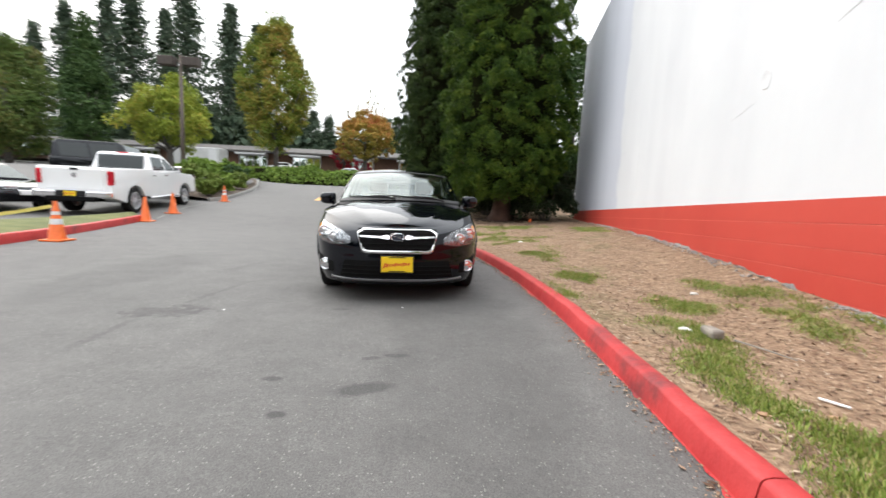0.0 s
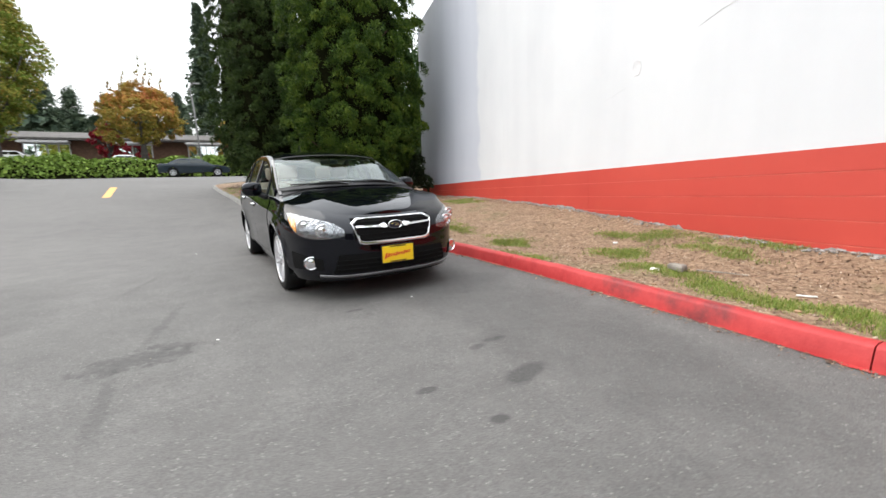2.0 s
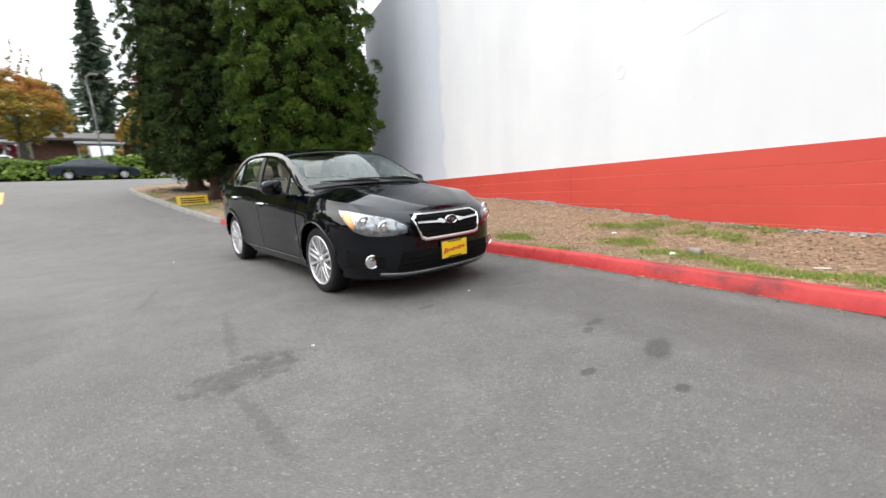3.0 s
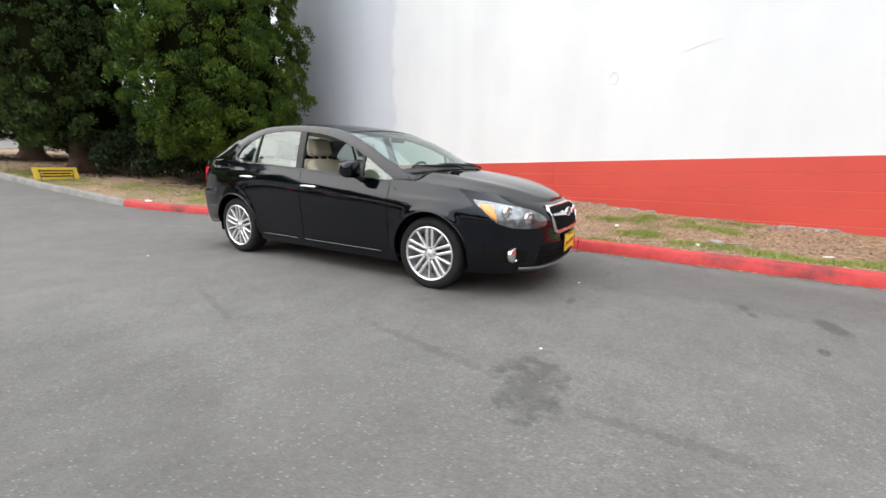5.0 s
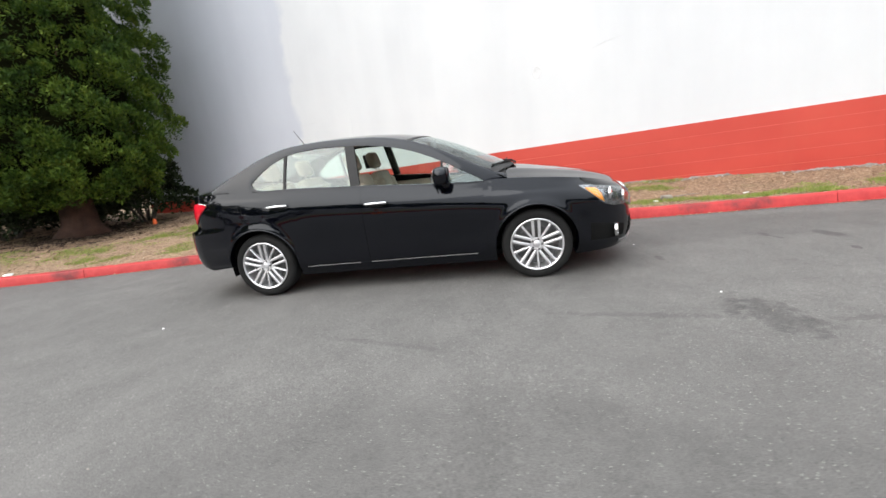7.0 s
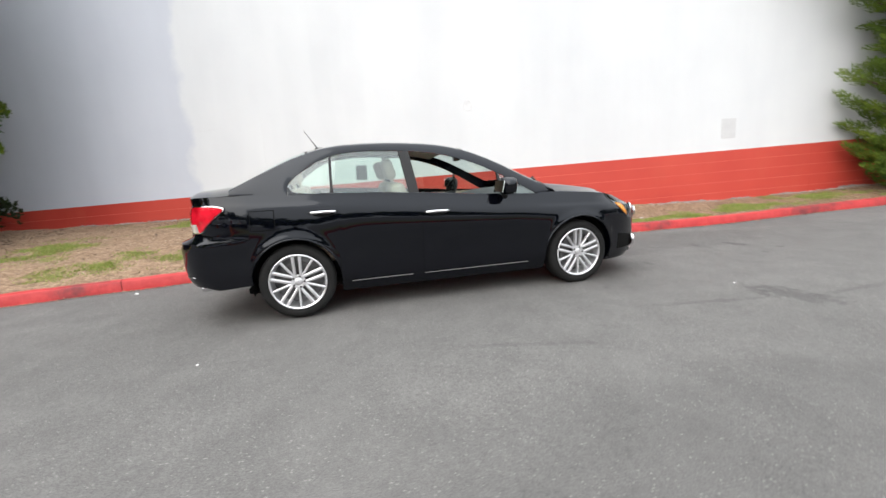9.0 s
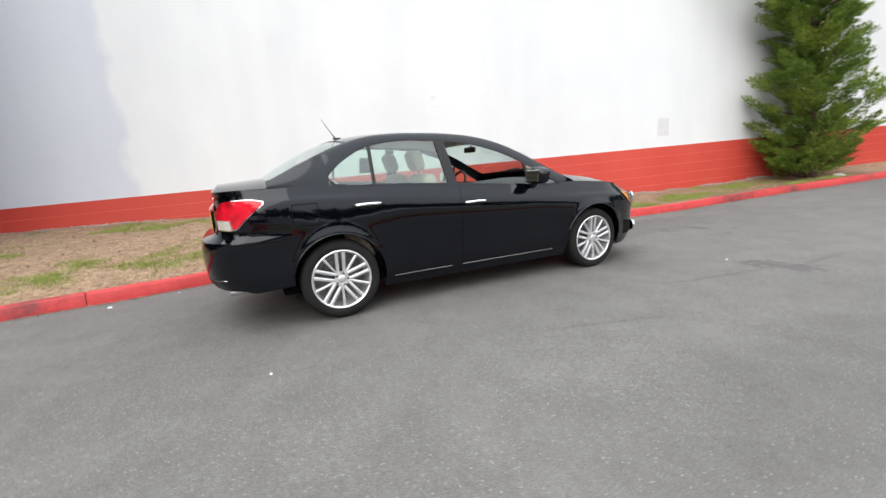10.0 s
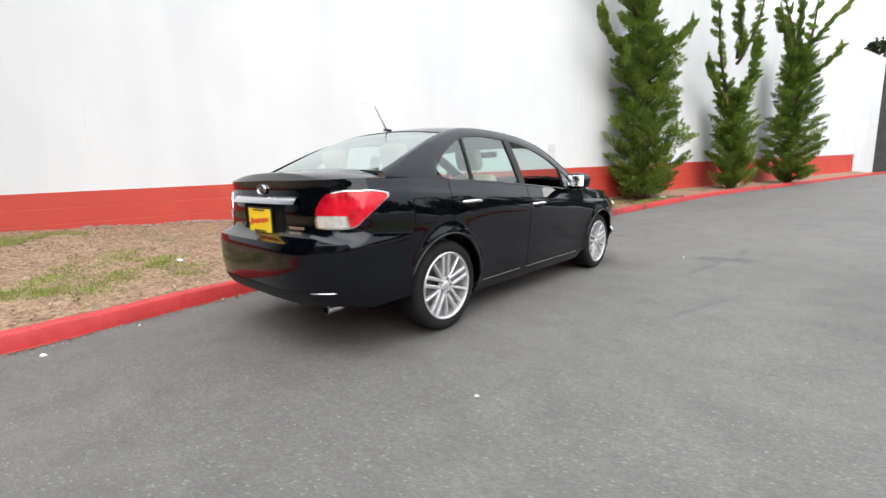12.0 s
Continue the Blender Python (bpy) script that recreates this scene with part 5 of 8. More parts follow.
def column_tree(x, y, z, height, radius, seed, label, clumps=430, per=170, leaf=(0.10, 0.036), foliage=None):
    """A tall column of dense scaly foliage over a short red-brown trunk."""
    rng = np.random.default_rng(seed)
    tree = empty("conifer_tree", label=label, category="tree", group="tall conifers by the wall")
    low = z + 0.72
    prof = lerp_table([(0, 0.58), (0.05, 0.8), (0.12, 0.94), (0.2, 1.0), (0.4, 0.98), (0.6, 0.86), (0.8, 0.66), (0.93, 0.36), (1.0, 0.08)])
    limbs = []
    for k in range(16):
        a = k * 2.4 + seed
        h = 0.7 + 0.55 * k
        r = radius * 0.75
        limbs.append(([(x, y, z + h), (x + 0.5 * r * math.cos(a), y + 0.5 * r * math.sin(a), z + h + 0.15), (x + r * math.cos(a), y + r * math.sin(a), z + h + 0.7)], [0.06, 0.04, 0.015]))
    trunk_mesh("trunk", tree, [(x, y, z - 0.1), (x, y, z + 0.25), (x + 0.02, y, z + 1.2), (x, y, z + height * 0.5), (x, y, z + height * 0.96)], [0.36, 0.3, 0.25, 0.15, 0.02], bark, 16, 0.9, limbs)
    # near-black core: paints the deep shade seen between the clumps
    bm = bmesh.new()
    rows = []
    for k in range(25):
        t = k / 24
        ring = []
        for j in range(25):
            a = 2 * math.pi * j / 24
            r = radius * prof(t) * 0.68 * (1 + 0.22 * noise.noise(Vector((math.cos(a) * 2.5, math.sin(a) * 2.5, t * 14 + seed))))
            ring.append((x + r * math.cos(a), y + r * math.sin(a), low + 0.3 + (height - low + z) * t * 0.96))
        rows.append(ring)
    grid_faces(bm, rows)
    part("shade_core", bm, inner_shade, tree, smooth=True)
    quads_ = []
    for n, r0, r1, amp, s0, s1 in ((clumps, 0.8, 1.03, 0.24, 0.13, 0.36), (clumps // 3, 0.58, 0.74, 0.1, 0.3, 0.45)):
        # spread evenly round and up the column, a little shaken
        k = np.arange(n) + rng.uniform(-0.6, 0.6, n)
        t = np.clip((k + 0.5) / n, 0, 1) ** 1.12
        a = k * 2.399963 + rng.normal(size=n) * 0.12
        lump = np.array([noise.noise(Vector((math.cos(q) * 3.0, math.sin(q) * 3.0, u * height * 1.1 + seed * 3.7))) for q, u in zip(a, t)])
        r = np.array([prof(u) for u in t]) * radius * (rng.uniform(r0, r1, n) + amp * lump)
        zz = low + (height + z - low) * t
        centres = np.stack([x + r * np.cos(a), y + r * np.sin(a), zz], 1)
        outward = np.stack([np.cos(a), np.sin(a), np.full(n, 0.35)], 1)
        size = (s0 + (s1 - s0) * rng.random(n) ** 1.6) * (radius / 2.2) ** 0.4
        quads_.append(sprigs(rng, centres, outward, size, per, leaf, up=0.3, flat=1.0))
    quads_mesh("crown", np.concatenate(quads_), foliage or cypress_leaf, tree)
    return tree


column_tree(2.55, 15.1, lawn_z(2.55, 15.1), 10.8, 2.12, 1, "tall dense green conifer with a red-brown trunk beside the white wall", 1150, 190, (0.088, 0.032))
column_tree(0.62, 19.75, lawn_z(0.62, 19.75), 12.0, 1.8, 2, "tall dark green conifer standing on the lawn by the kerb", 760, 110, (0.115, 0.045), shaded_cypress)
column_tree(0.45, 24.3, lawn_z(0.45, 24.3), 13.0, 2.3, 3, "tall dark conifer with low bare branches at the street corner", 800, 100, (0.122, 0.048), shaded_cypress)


def low_shrub(x, y, rx, ry, h, seed, label):
    rng = np.random.default_rng(seed)
    z = lawn_z(x, y)
    sh = empty("shrub", label=label, category="shrub", group="shrubs by the wall end")
    for k in range(9):
        bm = bmesh.new()
        a = k * 0.7
        tube(bm, [(x + 0.1 * math.cos(a), y + 0.1 * math.sin(a), z - 0.05), (x + rx * 0.4 * math.cos(a), y + ry * 0.4 * math.sin(a), z + h * 0.4), (x + rx * 0.7 * math.cos(a), y + ry * 0.7 * math.sin(a), z + h * 0.8)], [0.03, 0.02, 0.006], 6)
        part("stem", bm, grey_bark, sh)
    n = int(80 * max(rx, 1) ** 1.4)
    a, u, v = rng.uniform(0, 2 * math.pi, n), rng.uniform(0.3, 1, n) ** 0.5, rng.uniform(0.12, 1, n)
    fall = np.sqrt(np.maximum(1 - (v * 0.9) ** 2, 0.05))
    c = np.stack([x + rx * u * fall * np.cos(a), y + ry * u * fall * np.sin(a), z + h * v], 1)
    o = np.stack([np.cos(a), np.sin(a), np.full(n, 0.4)], 1)
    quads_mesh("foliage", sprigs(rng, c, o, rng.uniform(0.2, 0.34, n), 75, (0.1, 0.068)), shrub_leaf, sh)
    return sh


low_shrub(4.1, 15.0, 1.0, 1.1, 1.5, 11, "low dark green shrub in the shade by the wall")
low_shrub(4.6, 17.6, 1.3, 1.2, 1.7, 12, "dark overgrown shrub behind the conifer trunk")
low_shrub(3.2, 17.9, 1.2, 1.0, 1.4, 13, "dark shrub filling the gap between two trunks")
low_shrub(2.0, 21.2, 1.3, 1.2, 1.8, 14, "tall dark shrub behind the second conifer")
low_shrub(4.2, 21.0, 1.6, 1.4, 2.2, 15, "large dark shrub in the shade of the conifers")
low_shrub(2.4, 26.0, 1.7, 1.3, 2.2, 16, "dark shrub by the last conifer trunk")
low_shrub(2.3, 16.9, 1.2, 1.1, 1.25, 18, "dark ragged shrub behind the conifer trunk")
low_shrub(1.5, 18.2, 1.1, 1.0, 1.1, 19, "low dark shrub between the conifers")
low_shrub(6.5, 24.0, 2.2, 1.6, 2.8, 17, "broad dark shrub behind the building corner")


def pads(rng, centres, axes, half_len, half_thick, count, leaf):
    """Quads for dense feathery pads of foliage: each an ellipsoid of sprigs combed along its axis."""
    n = len(centres)
    ax = axes / np.linalg.norm(axes, axis=1, keepdims=True)
    sd = np.cross(ax, np.array([0.05, 0.03, 1.0]))
    sd /= np.linalg.norm(sd, axis=1, keepdims=True)
    up = np.cross(sd, ax)
    c, ax, sd, up = (np.repeat(v, count, axis=0) for v in (centres, ax, sd, up))
    ln, th = np.repeat(half_len, count)[:, None], np.repeat(half_thick, count)[:, None]
    q = rng.normal(size=(n * count, 3))
    q /= np.linalg.norm(q, axis=1, keepdims=True)
    q *= rng.random((n * count, 1)) ** 0.42
    thin = 1.0 - 0.45 * np.clip(q[:, :1], 0, 1)
    pos = c + ax * ln * q[:, :1] + sd * th * 1.35 * thin * q[:, 1:2] + up * th * 0.85 * thin * q[:, 2:3]
    d = ax * 0.75 + up * (0.25 + 0.35 * q[:, 2:3]) + sd * 0.4 * q[:, 1:2] + rng.normal(size=pos.shape) * 0.3
    d /= np.linalg.norm(d, axis=1, keepdims=True)
    w = np.cross(d, rng.normal(size=pos.shape))
    w /= np.linalg.norm(w, axis=1, keepdims=True) + 1e-9
    l2 = leaf[0] * rng.uniform(0.6, 1.3, (n * count, 1))
    w2 = leaf[1] * rng.uniform(0.6, 1.3, (n * count, 1))
    return np.stack([pos - d * l2 * 0.4, pos - w * w2 * 0.5, pos + d * l2 * 0.6, pos + w * w2 * 0.5], axis=1)


def juniper(x, y, mass, width, seed, arms, label, lean=0.0):
    """A twisted juniper trained up against the wall: stacked pads of feathery foliage, bare reddish stems and spires."""
    rng = np.random.default_rng(seed)
    z = lawn_z(x, y)
    bush = empty("juniper", label=label, category="shrub", group="junipers along the wall")
    stems = bmesh.new()
    cs, axs, lns, ths = [], [], [], []
    prof = lerp_table([(0, 0.78), (0.08, 0.98), (0.25, 1.0), (0.55, 0.9), (0.8, 0.7), (1.0, 0.45)])

    def add(c, a, ln, th):
        cs.append(c)
        axs.append(a)
        lns.append(ln)
        ths.append(th)

    count = int(mass * width * 36)
    for k in range(count):
        t = (k + rng.uniform(0, 1)) / count
        a = k * 2.4 + rng.normal() * 0.3
        lump = 1.0 + 0.45 * noise.noise(Vector((seed * 1.3, t * mass * 1.35, math.sin(a) * 1.1)))
        reach_ = width * 1.0 * prof(t) * lump * rng.uniform(0.12, 1.0) ** 0.55
        cx, cy = x, y + lean * t * t
        ux, uy = 0.62 * math.cos(a), math.sin(a)
        ln = rng.uniform(0.28, 0.5)
        h = z + 0.1 + (mass - 0.1) * t
        p = (cx + ux * max(reach_ - 0.6 * ln, 0.02), cy + uy * max(reach_ - 0.6 * ln, 0.02), h + 0.12 * reach_)
        add(p, (ux, uy, rng.uniform(0.05, 0.7)), ln, rng.uniform(0.11, 0.18))
        if k % 3 == 0:
            tube(stems, [(cx, cy, h - 0.15), ((cx + p[0]) / 2, (cy + p[1]) / 2, h - 0.04), p], [0.035, 0.022, 0.008], 5)
    # arms and spires: reach away from and along the wall, start and end height, fullness
    for dx, dy, z0, z1, fat in arms:
        y0 = y + lean * min(z0 / mass, 1) ** 2
        side = 1 if dy > 0 else -1
        pts = []
        for k in range(15):
            u = k / 14
            wig = 0.12 * math.sin(u * 7 + dy * 5 + seed) * min(1, 3 * u)
            pts.append((x + dx * u ** 0.8 + 0.3 * wig, y0 + (dy - (y0 - y)) * u ** 0.75 + wig, z + z0 + (z1 - z0) * u ** 1.15))
        tube(stems, pts, list(np.linspace(0.06, 0.01, 15)), 7)
        for k in range(2, 15):
            for j in range(int(rng.integers(1, 3) + 14 * fat)):
                an = rng.uniform(0, 2 * math.pi)
                grow = (0.24 + 1.3 * fat) * (1.1 - 0.05 * k)
                off = np.array([0.6 * math.cos(an), math.sin(an), rng.uniform(-0.3, 0.5)]) * grow * rng.uniform(0.3, 1.0)
                add(tuple(np.array(pts[k]) + off), (off[0] + 0.1 * dx, off[1] + 0.14 * side, 0.05 + 0.2 * rng.random()), rng.uniform(0.22, 0.38) * (1.1 - 0.03 * k), rng.uniform(0.06, 0.1) + 0.1 * fat)
        add(pts[-1], (0, 0.3 * side, 1.0), 0.42, 0.06)
    tube(stems, [(x, y, z - 0.05), (x + 0.05, y, z + 0.5), (x, y + 0.08 + lean * 0.25, z + mass * 0.5), (x + 0.05, y + lean, z + mass)], [0.14, 0.11, 0.07, 0.03], 9)
    part("trunk", stems, bark, bush, smooth=True)
    quads_mesh("foliage", pads(rng, np.array(cs), np.array(axs), np.array(lns), np.array(ths), 300, (0.095, 0.02)), juniper_leaf, bush)
    return bush


juniper(1.45, -3.75, 5.4, 1.6, 21, [(0.4, 3.6, 5.6, 7.5, 0.08), (0.3, 2.7, 4.9, 6.5, 0.07), (-0.6, -0.6, 5.4, 8.2, 0.08), (0.1, 1.4, 4.8, 9.6, 0.16), (-0.2, 0.3, 4.8, 9.2, 0.14), (0.3, 2.6, 3.4, 4.8, 0.05), (-0.7, -0.8, 3.8, 5.0, 0.05)], "twisted green juniper trained against the white wall", 0.9)
juniper(0.35, -9.3, 3.4, 1.5, 22, [(0.4, 3.0, 2.6, 8.2, 0.10), (-0.5, -0.4, 2.8, 5.2, 0.15), (-0.2, 1.2, 4.6, 7.2, 0.05), (-0.8, -0.3, 4.4, 8.0, 0.07), (0.4, 2.2, 2.6, 4.2, 0.04)], "open green juniper with two bare-based spires by the wall", 0.5)
juniper(-0.8, -14.4, 5.6, 1.65, 23, [(-0.6, -0.4, 4.6, 9.6, 0.12), (-1.3, -1.2, 5.6, 7.4, 0.03), (-1.2, -1.0, 4.2, 5.6, 0.03), (0.4, 3.4, 5.2, 8.0, 0.03), (0.3, 3.2, 4.0, 6.4, 0.09), (0.0, 1.4, 4.6, 7.2, 0.08)], "dark green juniper with reddish bare limbs by the kerb", 0.1)

# ---- grass tufts, straw and pebbles on the lawn ----
rng = np.random.default_rng(5)
# green patches of the lawn: place, half sizes across and along
PATCHES = [(1.95, 3.3, 0.3, 0.4), (1.75, 2.55, 0.26, 0.3), (1.6, 2.15, 0.16, 0.22), (3.1, 4.5, 0.16, 0.6), (2.85, 3.0, 0.22, 0.35), (2.95, 3.45, 0.16, 0.5), (2.45, 4.1, 0.28, 0.3), (1.7, 1.72, 0.2, 0.16), (3.3, 2.75, 0.16, 0.45), (3.3, 3.7, 0.12, 0.5),
           (1.95, 7.3, 0.3, 0.6), (1.85, 9.4, 0.45, 0.5), (1.5, 1.4, 0.16, 0.16), (2.05, 9.0, 0.4, 0.35), (1.48, 8.8, 0.3, 0.3), (1.35, 9.75, 0.3, 0.35), (1.5, 10.1, 0.35, 0.4), (3.9, 10.2, 0.3, 0.8), (1.1, 10.9, 0.35, 0.5),
           (2.3, 12.0, 0.8, 0.5), (1.7, 10.5, 0.4, 0.4), (1.8, 0.1, 0.4, 1.0), (2.0, 5.6, 0.3, 0.5), (1.9, -1.6, 0.4, 0.9), (1.0, -3.2, 0.4, 1.2), (0.6, 12.6, 0.5, 0.8), (0.3, 15.2, 0.7, 1.0), (-0.3, 18.0, 0.6, 1.6), (1.4, 4.6, 0.12, 0.5), (0.2, 14.6, 0.5, 1.0), (-0.4, 16.6, 0.5, 1.2), (-0.8, 19.5, 0.4, 1.6), (0.9, 13.2, 0.6, 0.7), (-1.3, 22.5, 0.5, 1.6)]


def greenness(x, y):
    g = max(math.exp(-(((x - a) / p) ** 2 + ((y - b2) / q) ** 2)) for a, b2, p, q in PATCHES)
    rough = noise.noise(Vector((x * 2.6, y * 2.6, 1.3))) + 0.6 * noise.noise(Vector((x * 7, y * 7, 4.4)))
    return g * (0.7 + 1.05 * rough) + 0.3 * noise.noise(Vector((x * 0.9 + 4.1, y * 0.9, 7.7))) + 0.16 * rough


tries = 0
tufts = []
while len(tufts) < 9500 and tries < 110000:
    tries += 1
    y = rng.uniform(-3, 13) if rng.random() < 0.68 else (rng.uniform(12.5, 24) if rng.random() < 0.7 else rng.uniform(-12, -3))
    x0, x1 = lawn_edge(y), (wall_x(y) if y < WALL_END else 5.0)
    u = rng.random()
    x = x0 + 0.02 + (x1 - x0 - 0.05) * u
    g = greenness(x, y)
    if rng.random() < 0.95 * (g - 0.2):
        tufts.append((x, y, lawn_z(x, y), min(g, 0.8)))
tf = np.array(tufts)
per = 15
c = np.repeat(tf[:, :3], per, axis=0) + rng.normal(size=(len(tf) * per, 3)) * np.array([0.06, 0.06, 0])
h = rng.uniform(0.008, 0.036, (len(c), 1)) * (0.6 + np.repeat(tf[:, 3:4], per, axis=0))
d = rng.normal(size=(len(c), 3)) * 0.5 + np.array([0, 0, 1])
d /= np.linalg.norm(d, axis=1, keepdims=True)
s = np.cross(d, rng.normal(size=(len(c), 3)))
s /= np.linalg.norm(s, axis=1, keepdims=True)
q = np.stack([c - s * 0.0028, c + s * 0.0028, c + d * h + s * 0.0012, c + d * h - s * 0.0012], 1)
tagged(quads_mesh("grass", q, grass_blade), "short tufts of green grass on the dry lawn", "grass", kind="stuff")

straw_mat = mat("straw_litter", (0.4, 0.3, 0.18), 0.9)
ns, ls, bs = nodes_of(straw_mat)
gs = ns.new("ShaderNodeNewGeometry")
base(straw_mat, ramp(straw_mat, gs.outputs["Random Per Island"], [(0, (0.045, 0.025, 0.016)), (0.25, (0.14, 0.078, 0.046)), (0.6, (0.25, 0.156, 0.097)), (0.9, (0.37, 0.27, 0.18)), (1, (0.48, 0.40, 0.31))]))
n = 40000
yy = rng.uniform(-5, 14, n)
uu = rng.random(n)
xx = np.array([lawn_edge(b2) + (wall_x(b2) - lawn_edge(b2)) * a for a, b2 in zip(uu, yy)])
zz = np.array([lawn_z(a, b2) for a, b2 in zip(xx, yy)]) + 0.006
c = np.stack([xx, yy, zz], 1)
an = rng.uniform(0, 2 * math.pi, n)
ln = rng.uniform(0.005, 0.026, (n, 1))
d = np.stack([np.cos(an), np.sin(an), rng.normal(size=n) * 0.25], 1) * ln
s = np.stack([-np.sin(an), np.cos(an), rng.normal(size=n) * 0.3], 1) * rng.uniform(0.002, 0.008, (n, 1))
q = np.stack([c - d - s * 0.3, c - d * 0.2 + s, c + d, c + d * 0.2 - s], 1)
tagged(quads_mesh("leaf_litter", q, straw_mat), "scattered dead leaves and straw bits on soil", "leaf litter", kind="stuff")

# leaf crumbs in the gutter
n = 2600
yy = rng.uniform(-2, 12, n)
xx = np.array([KERB_X(b2) for b2 in yy]) - np.abs(rng.normal(size=n)) * 0.05 - 0.004
c = np.stack([xx, yy, np.array([ground_z(a, b2) for a, b2 in zip(xx, yy)]) + 0.008], 1)
an = rng.uniform(0, 2 * math.pi, n)
big_ = np.where(rng.random((n, 1)) < 0.06, 2.6, 1.0)
d = np.stack([np.cos(an), np.sin(an), rng.normal(size=n) * 0.3], 1) * rng.uniform(0.003, 0.012, (n, 1)) * big_
s = np.stack([-np.sin(an), np.cos(an), rng.normal(size=n) * 0.3], 1) * rng.uniform(0.002, 0.006, (n, 1)) * big_
tagged(quads_mesh("gutter_leaves", np.stack([c - d, c + s, c + d, c - s], 1), straw_mat), "brown leaf crumbs lying along the kerb foot", "leaf litter", kind="stuff")

# dead needles under the conifers, so dark that their colour paints the ground shade
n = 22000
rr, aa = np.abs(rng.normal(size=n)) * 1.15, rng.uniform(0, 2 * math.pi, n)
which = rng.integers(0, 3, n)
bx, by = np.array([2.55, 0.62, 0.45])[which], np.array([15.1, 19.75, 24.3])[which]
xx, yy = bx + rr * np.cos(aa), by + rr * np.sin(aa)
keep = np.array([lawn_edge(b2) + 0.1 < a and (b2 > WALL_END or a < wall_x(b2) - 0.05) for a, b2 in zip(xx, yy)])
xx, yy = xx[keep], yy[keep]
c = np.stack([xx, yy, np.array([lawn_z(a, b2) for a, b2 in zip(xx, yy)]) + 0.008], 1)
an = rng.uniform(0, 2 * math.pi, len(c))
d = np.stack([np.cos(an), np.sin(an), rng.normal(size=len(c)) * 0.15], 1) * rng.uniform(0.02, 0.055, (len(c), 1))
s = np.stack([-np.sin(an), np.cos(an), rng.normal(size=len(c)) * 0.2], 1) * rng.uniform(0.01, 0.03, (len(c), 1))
tagged(quads_mesh("needle_shade", np.stack([c - d, c + s, c + d, c - s], 1), varied("shade_needles", (0.022, 0.013, 0.008), (0.07, 0.04, 0.024), 12.0, 0.95)), "dark brown dead needles, coloured to carry the shade under the conifers", "needle litter", kind="stuff")


def pebbles(name, spots, material, label, category):
    """Many small uneven stones in one mesh."""
    base_v = np.array([(1, 0, 0), (-1, 0, 0), (0, 1, 0), (0, -1, 0), (0, 0, 1), (0, 0, -1)], float)
    base_f = [(0, 2, 4), (2, 1, 4), (1, 3, 4), (3, 0, 4), (2, 0, 5), (1, 2, 5), (3, 1, 5), (0, 3, 5)]
    vs, fs = [], []
    r = np.random.default_rng(9)
    for x, y, z, size in spots:
        k = len(vs)
        v = base_v * size * r.uniform(0.5, 1.2, 3) * np.array([1, 1, 0.7])
        v += r.normal(size=v.shape) * size * 0.18
        vs += [tuple(p) for p in v + np.array([x, y, z])]
        fs += [tuple(i + k for i in f) for f in base_f]
    return tagged(arrays(name, vs, fs, material), label, category, kind="stuff")


spots = []
for _ in range(2000):
    y = rng.uniform(-6, 13)
    out = abs(rng.normal()) * 0.06
    p = on_wall(y, 0, 0.02 + out)
    if noise.noise(Vector((0.7, y * 0.9, 2))) + 0.25 > 0:
        spots.append((p.x, p.y, lawn_z(p.x, p.y) + 0.01, rng.uniform(0.005, 0.024)))
pebbles("footing_rubble", spots, rubble_mat, "crumbled grey concrete bits along the wall foot", "rubble")
spots = []
for _ in range(700):
    y = rng.uniform(-3, 13)
    x = KERB_X(y) - abs(rng.normal()) * 0.06 - 0.01
    spots.append((x, y, ground_z(x, y) + 0.003, rng.uniform(0.003, 0.011)))
for _ in range(260):
    x, y = rng.uniform(-6, 1.0), rng.uniform(0.8, 11)
    spots.append((x, y, ground_z(x, y) + 0.001, rng.uniform(0.002, 0.006)))
pebbles("gutter_grit", spots, varied("grit", (0.09, 0.075, 0.06), (0.3, 0.27, 0.23), 30.0, 0.9), "loose grit and crumbs on the asphalt along the kerb", "grit")


# ---- street, parking lot and distance ----
def rand_leaves(rng, n, centre, radii, leaf, lumps, seed, hollow=0.55, power=0.5, bottom=-1.0, taper=0.0, lump_size=(0.16, 0.30)):
    """Leaf quads in an uneven ellipsoid made of smaller clumps."""
    k = lumps
    d = rng.normal(size=(k, 3))
    d /= np.linalg.norm(d, axis=1, keepdims=True)
    r = rng.uniform(hollow ** 3, 1, k) ** (1 / 3)
    bump_ = np.array([1 + 0.28 * noise.noise(Vector(v * 1.9) + Vector((seed, 0, 0))) for v in d])
    cl = d * r[:, None] * bump_[:, None]
    cl[:, 2] = np.maximum(cl[:, 2], bottom)
    if taper:
        cl[:, :2] *= (1 - taper * np.clip(cl[:, 2:3] + 0.2, 0, 1))
    cen = np.array(centre) + cl * np.array(radii)
    per = n // k
    c = np.repeat(cen, per, axis=0)
    size = np.repeat(rng.uniform(*lump_size, k), per)[:, None] * np.mean(radii)
    off = rng.normal(size=(len(c), 3))
    off /= np.linalg.norm(off, axis=1, keepdims=True)
    pos = c + off * size * rng.random((len(c), 1)) ** power * np.array([1, 1, 0.75])
    ax = rng.normal(size=(len(c), 3))
    ax /= np.linalg.norm(ax, axis=1, keepdims=True)
    sd = np.cross(ax, rng.normal(size=(len(c), 3)))
    sd /= np.linalg.norm(sd, axis=1, keepdims=True)
    s = leaf * rng.uniform(0.6, 1.4, (len(c), 1))
    return np.stack([pos - ax * s * 0.5, pos + sd * s * 0.4, pos + ax * s * 0.5, pos - sd * s * 0.4], 1)


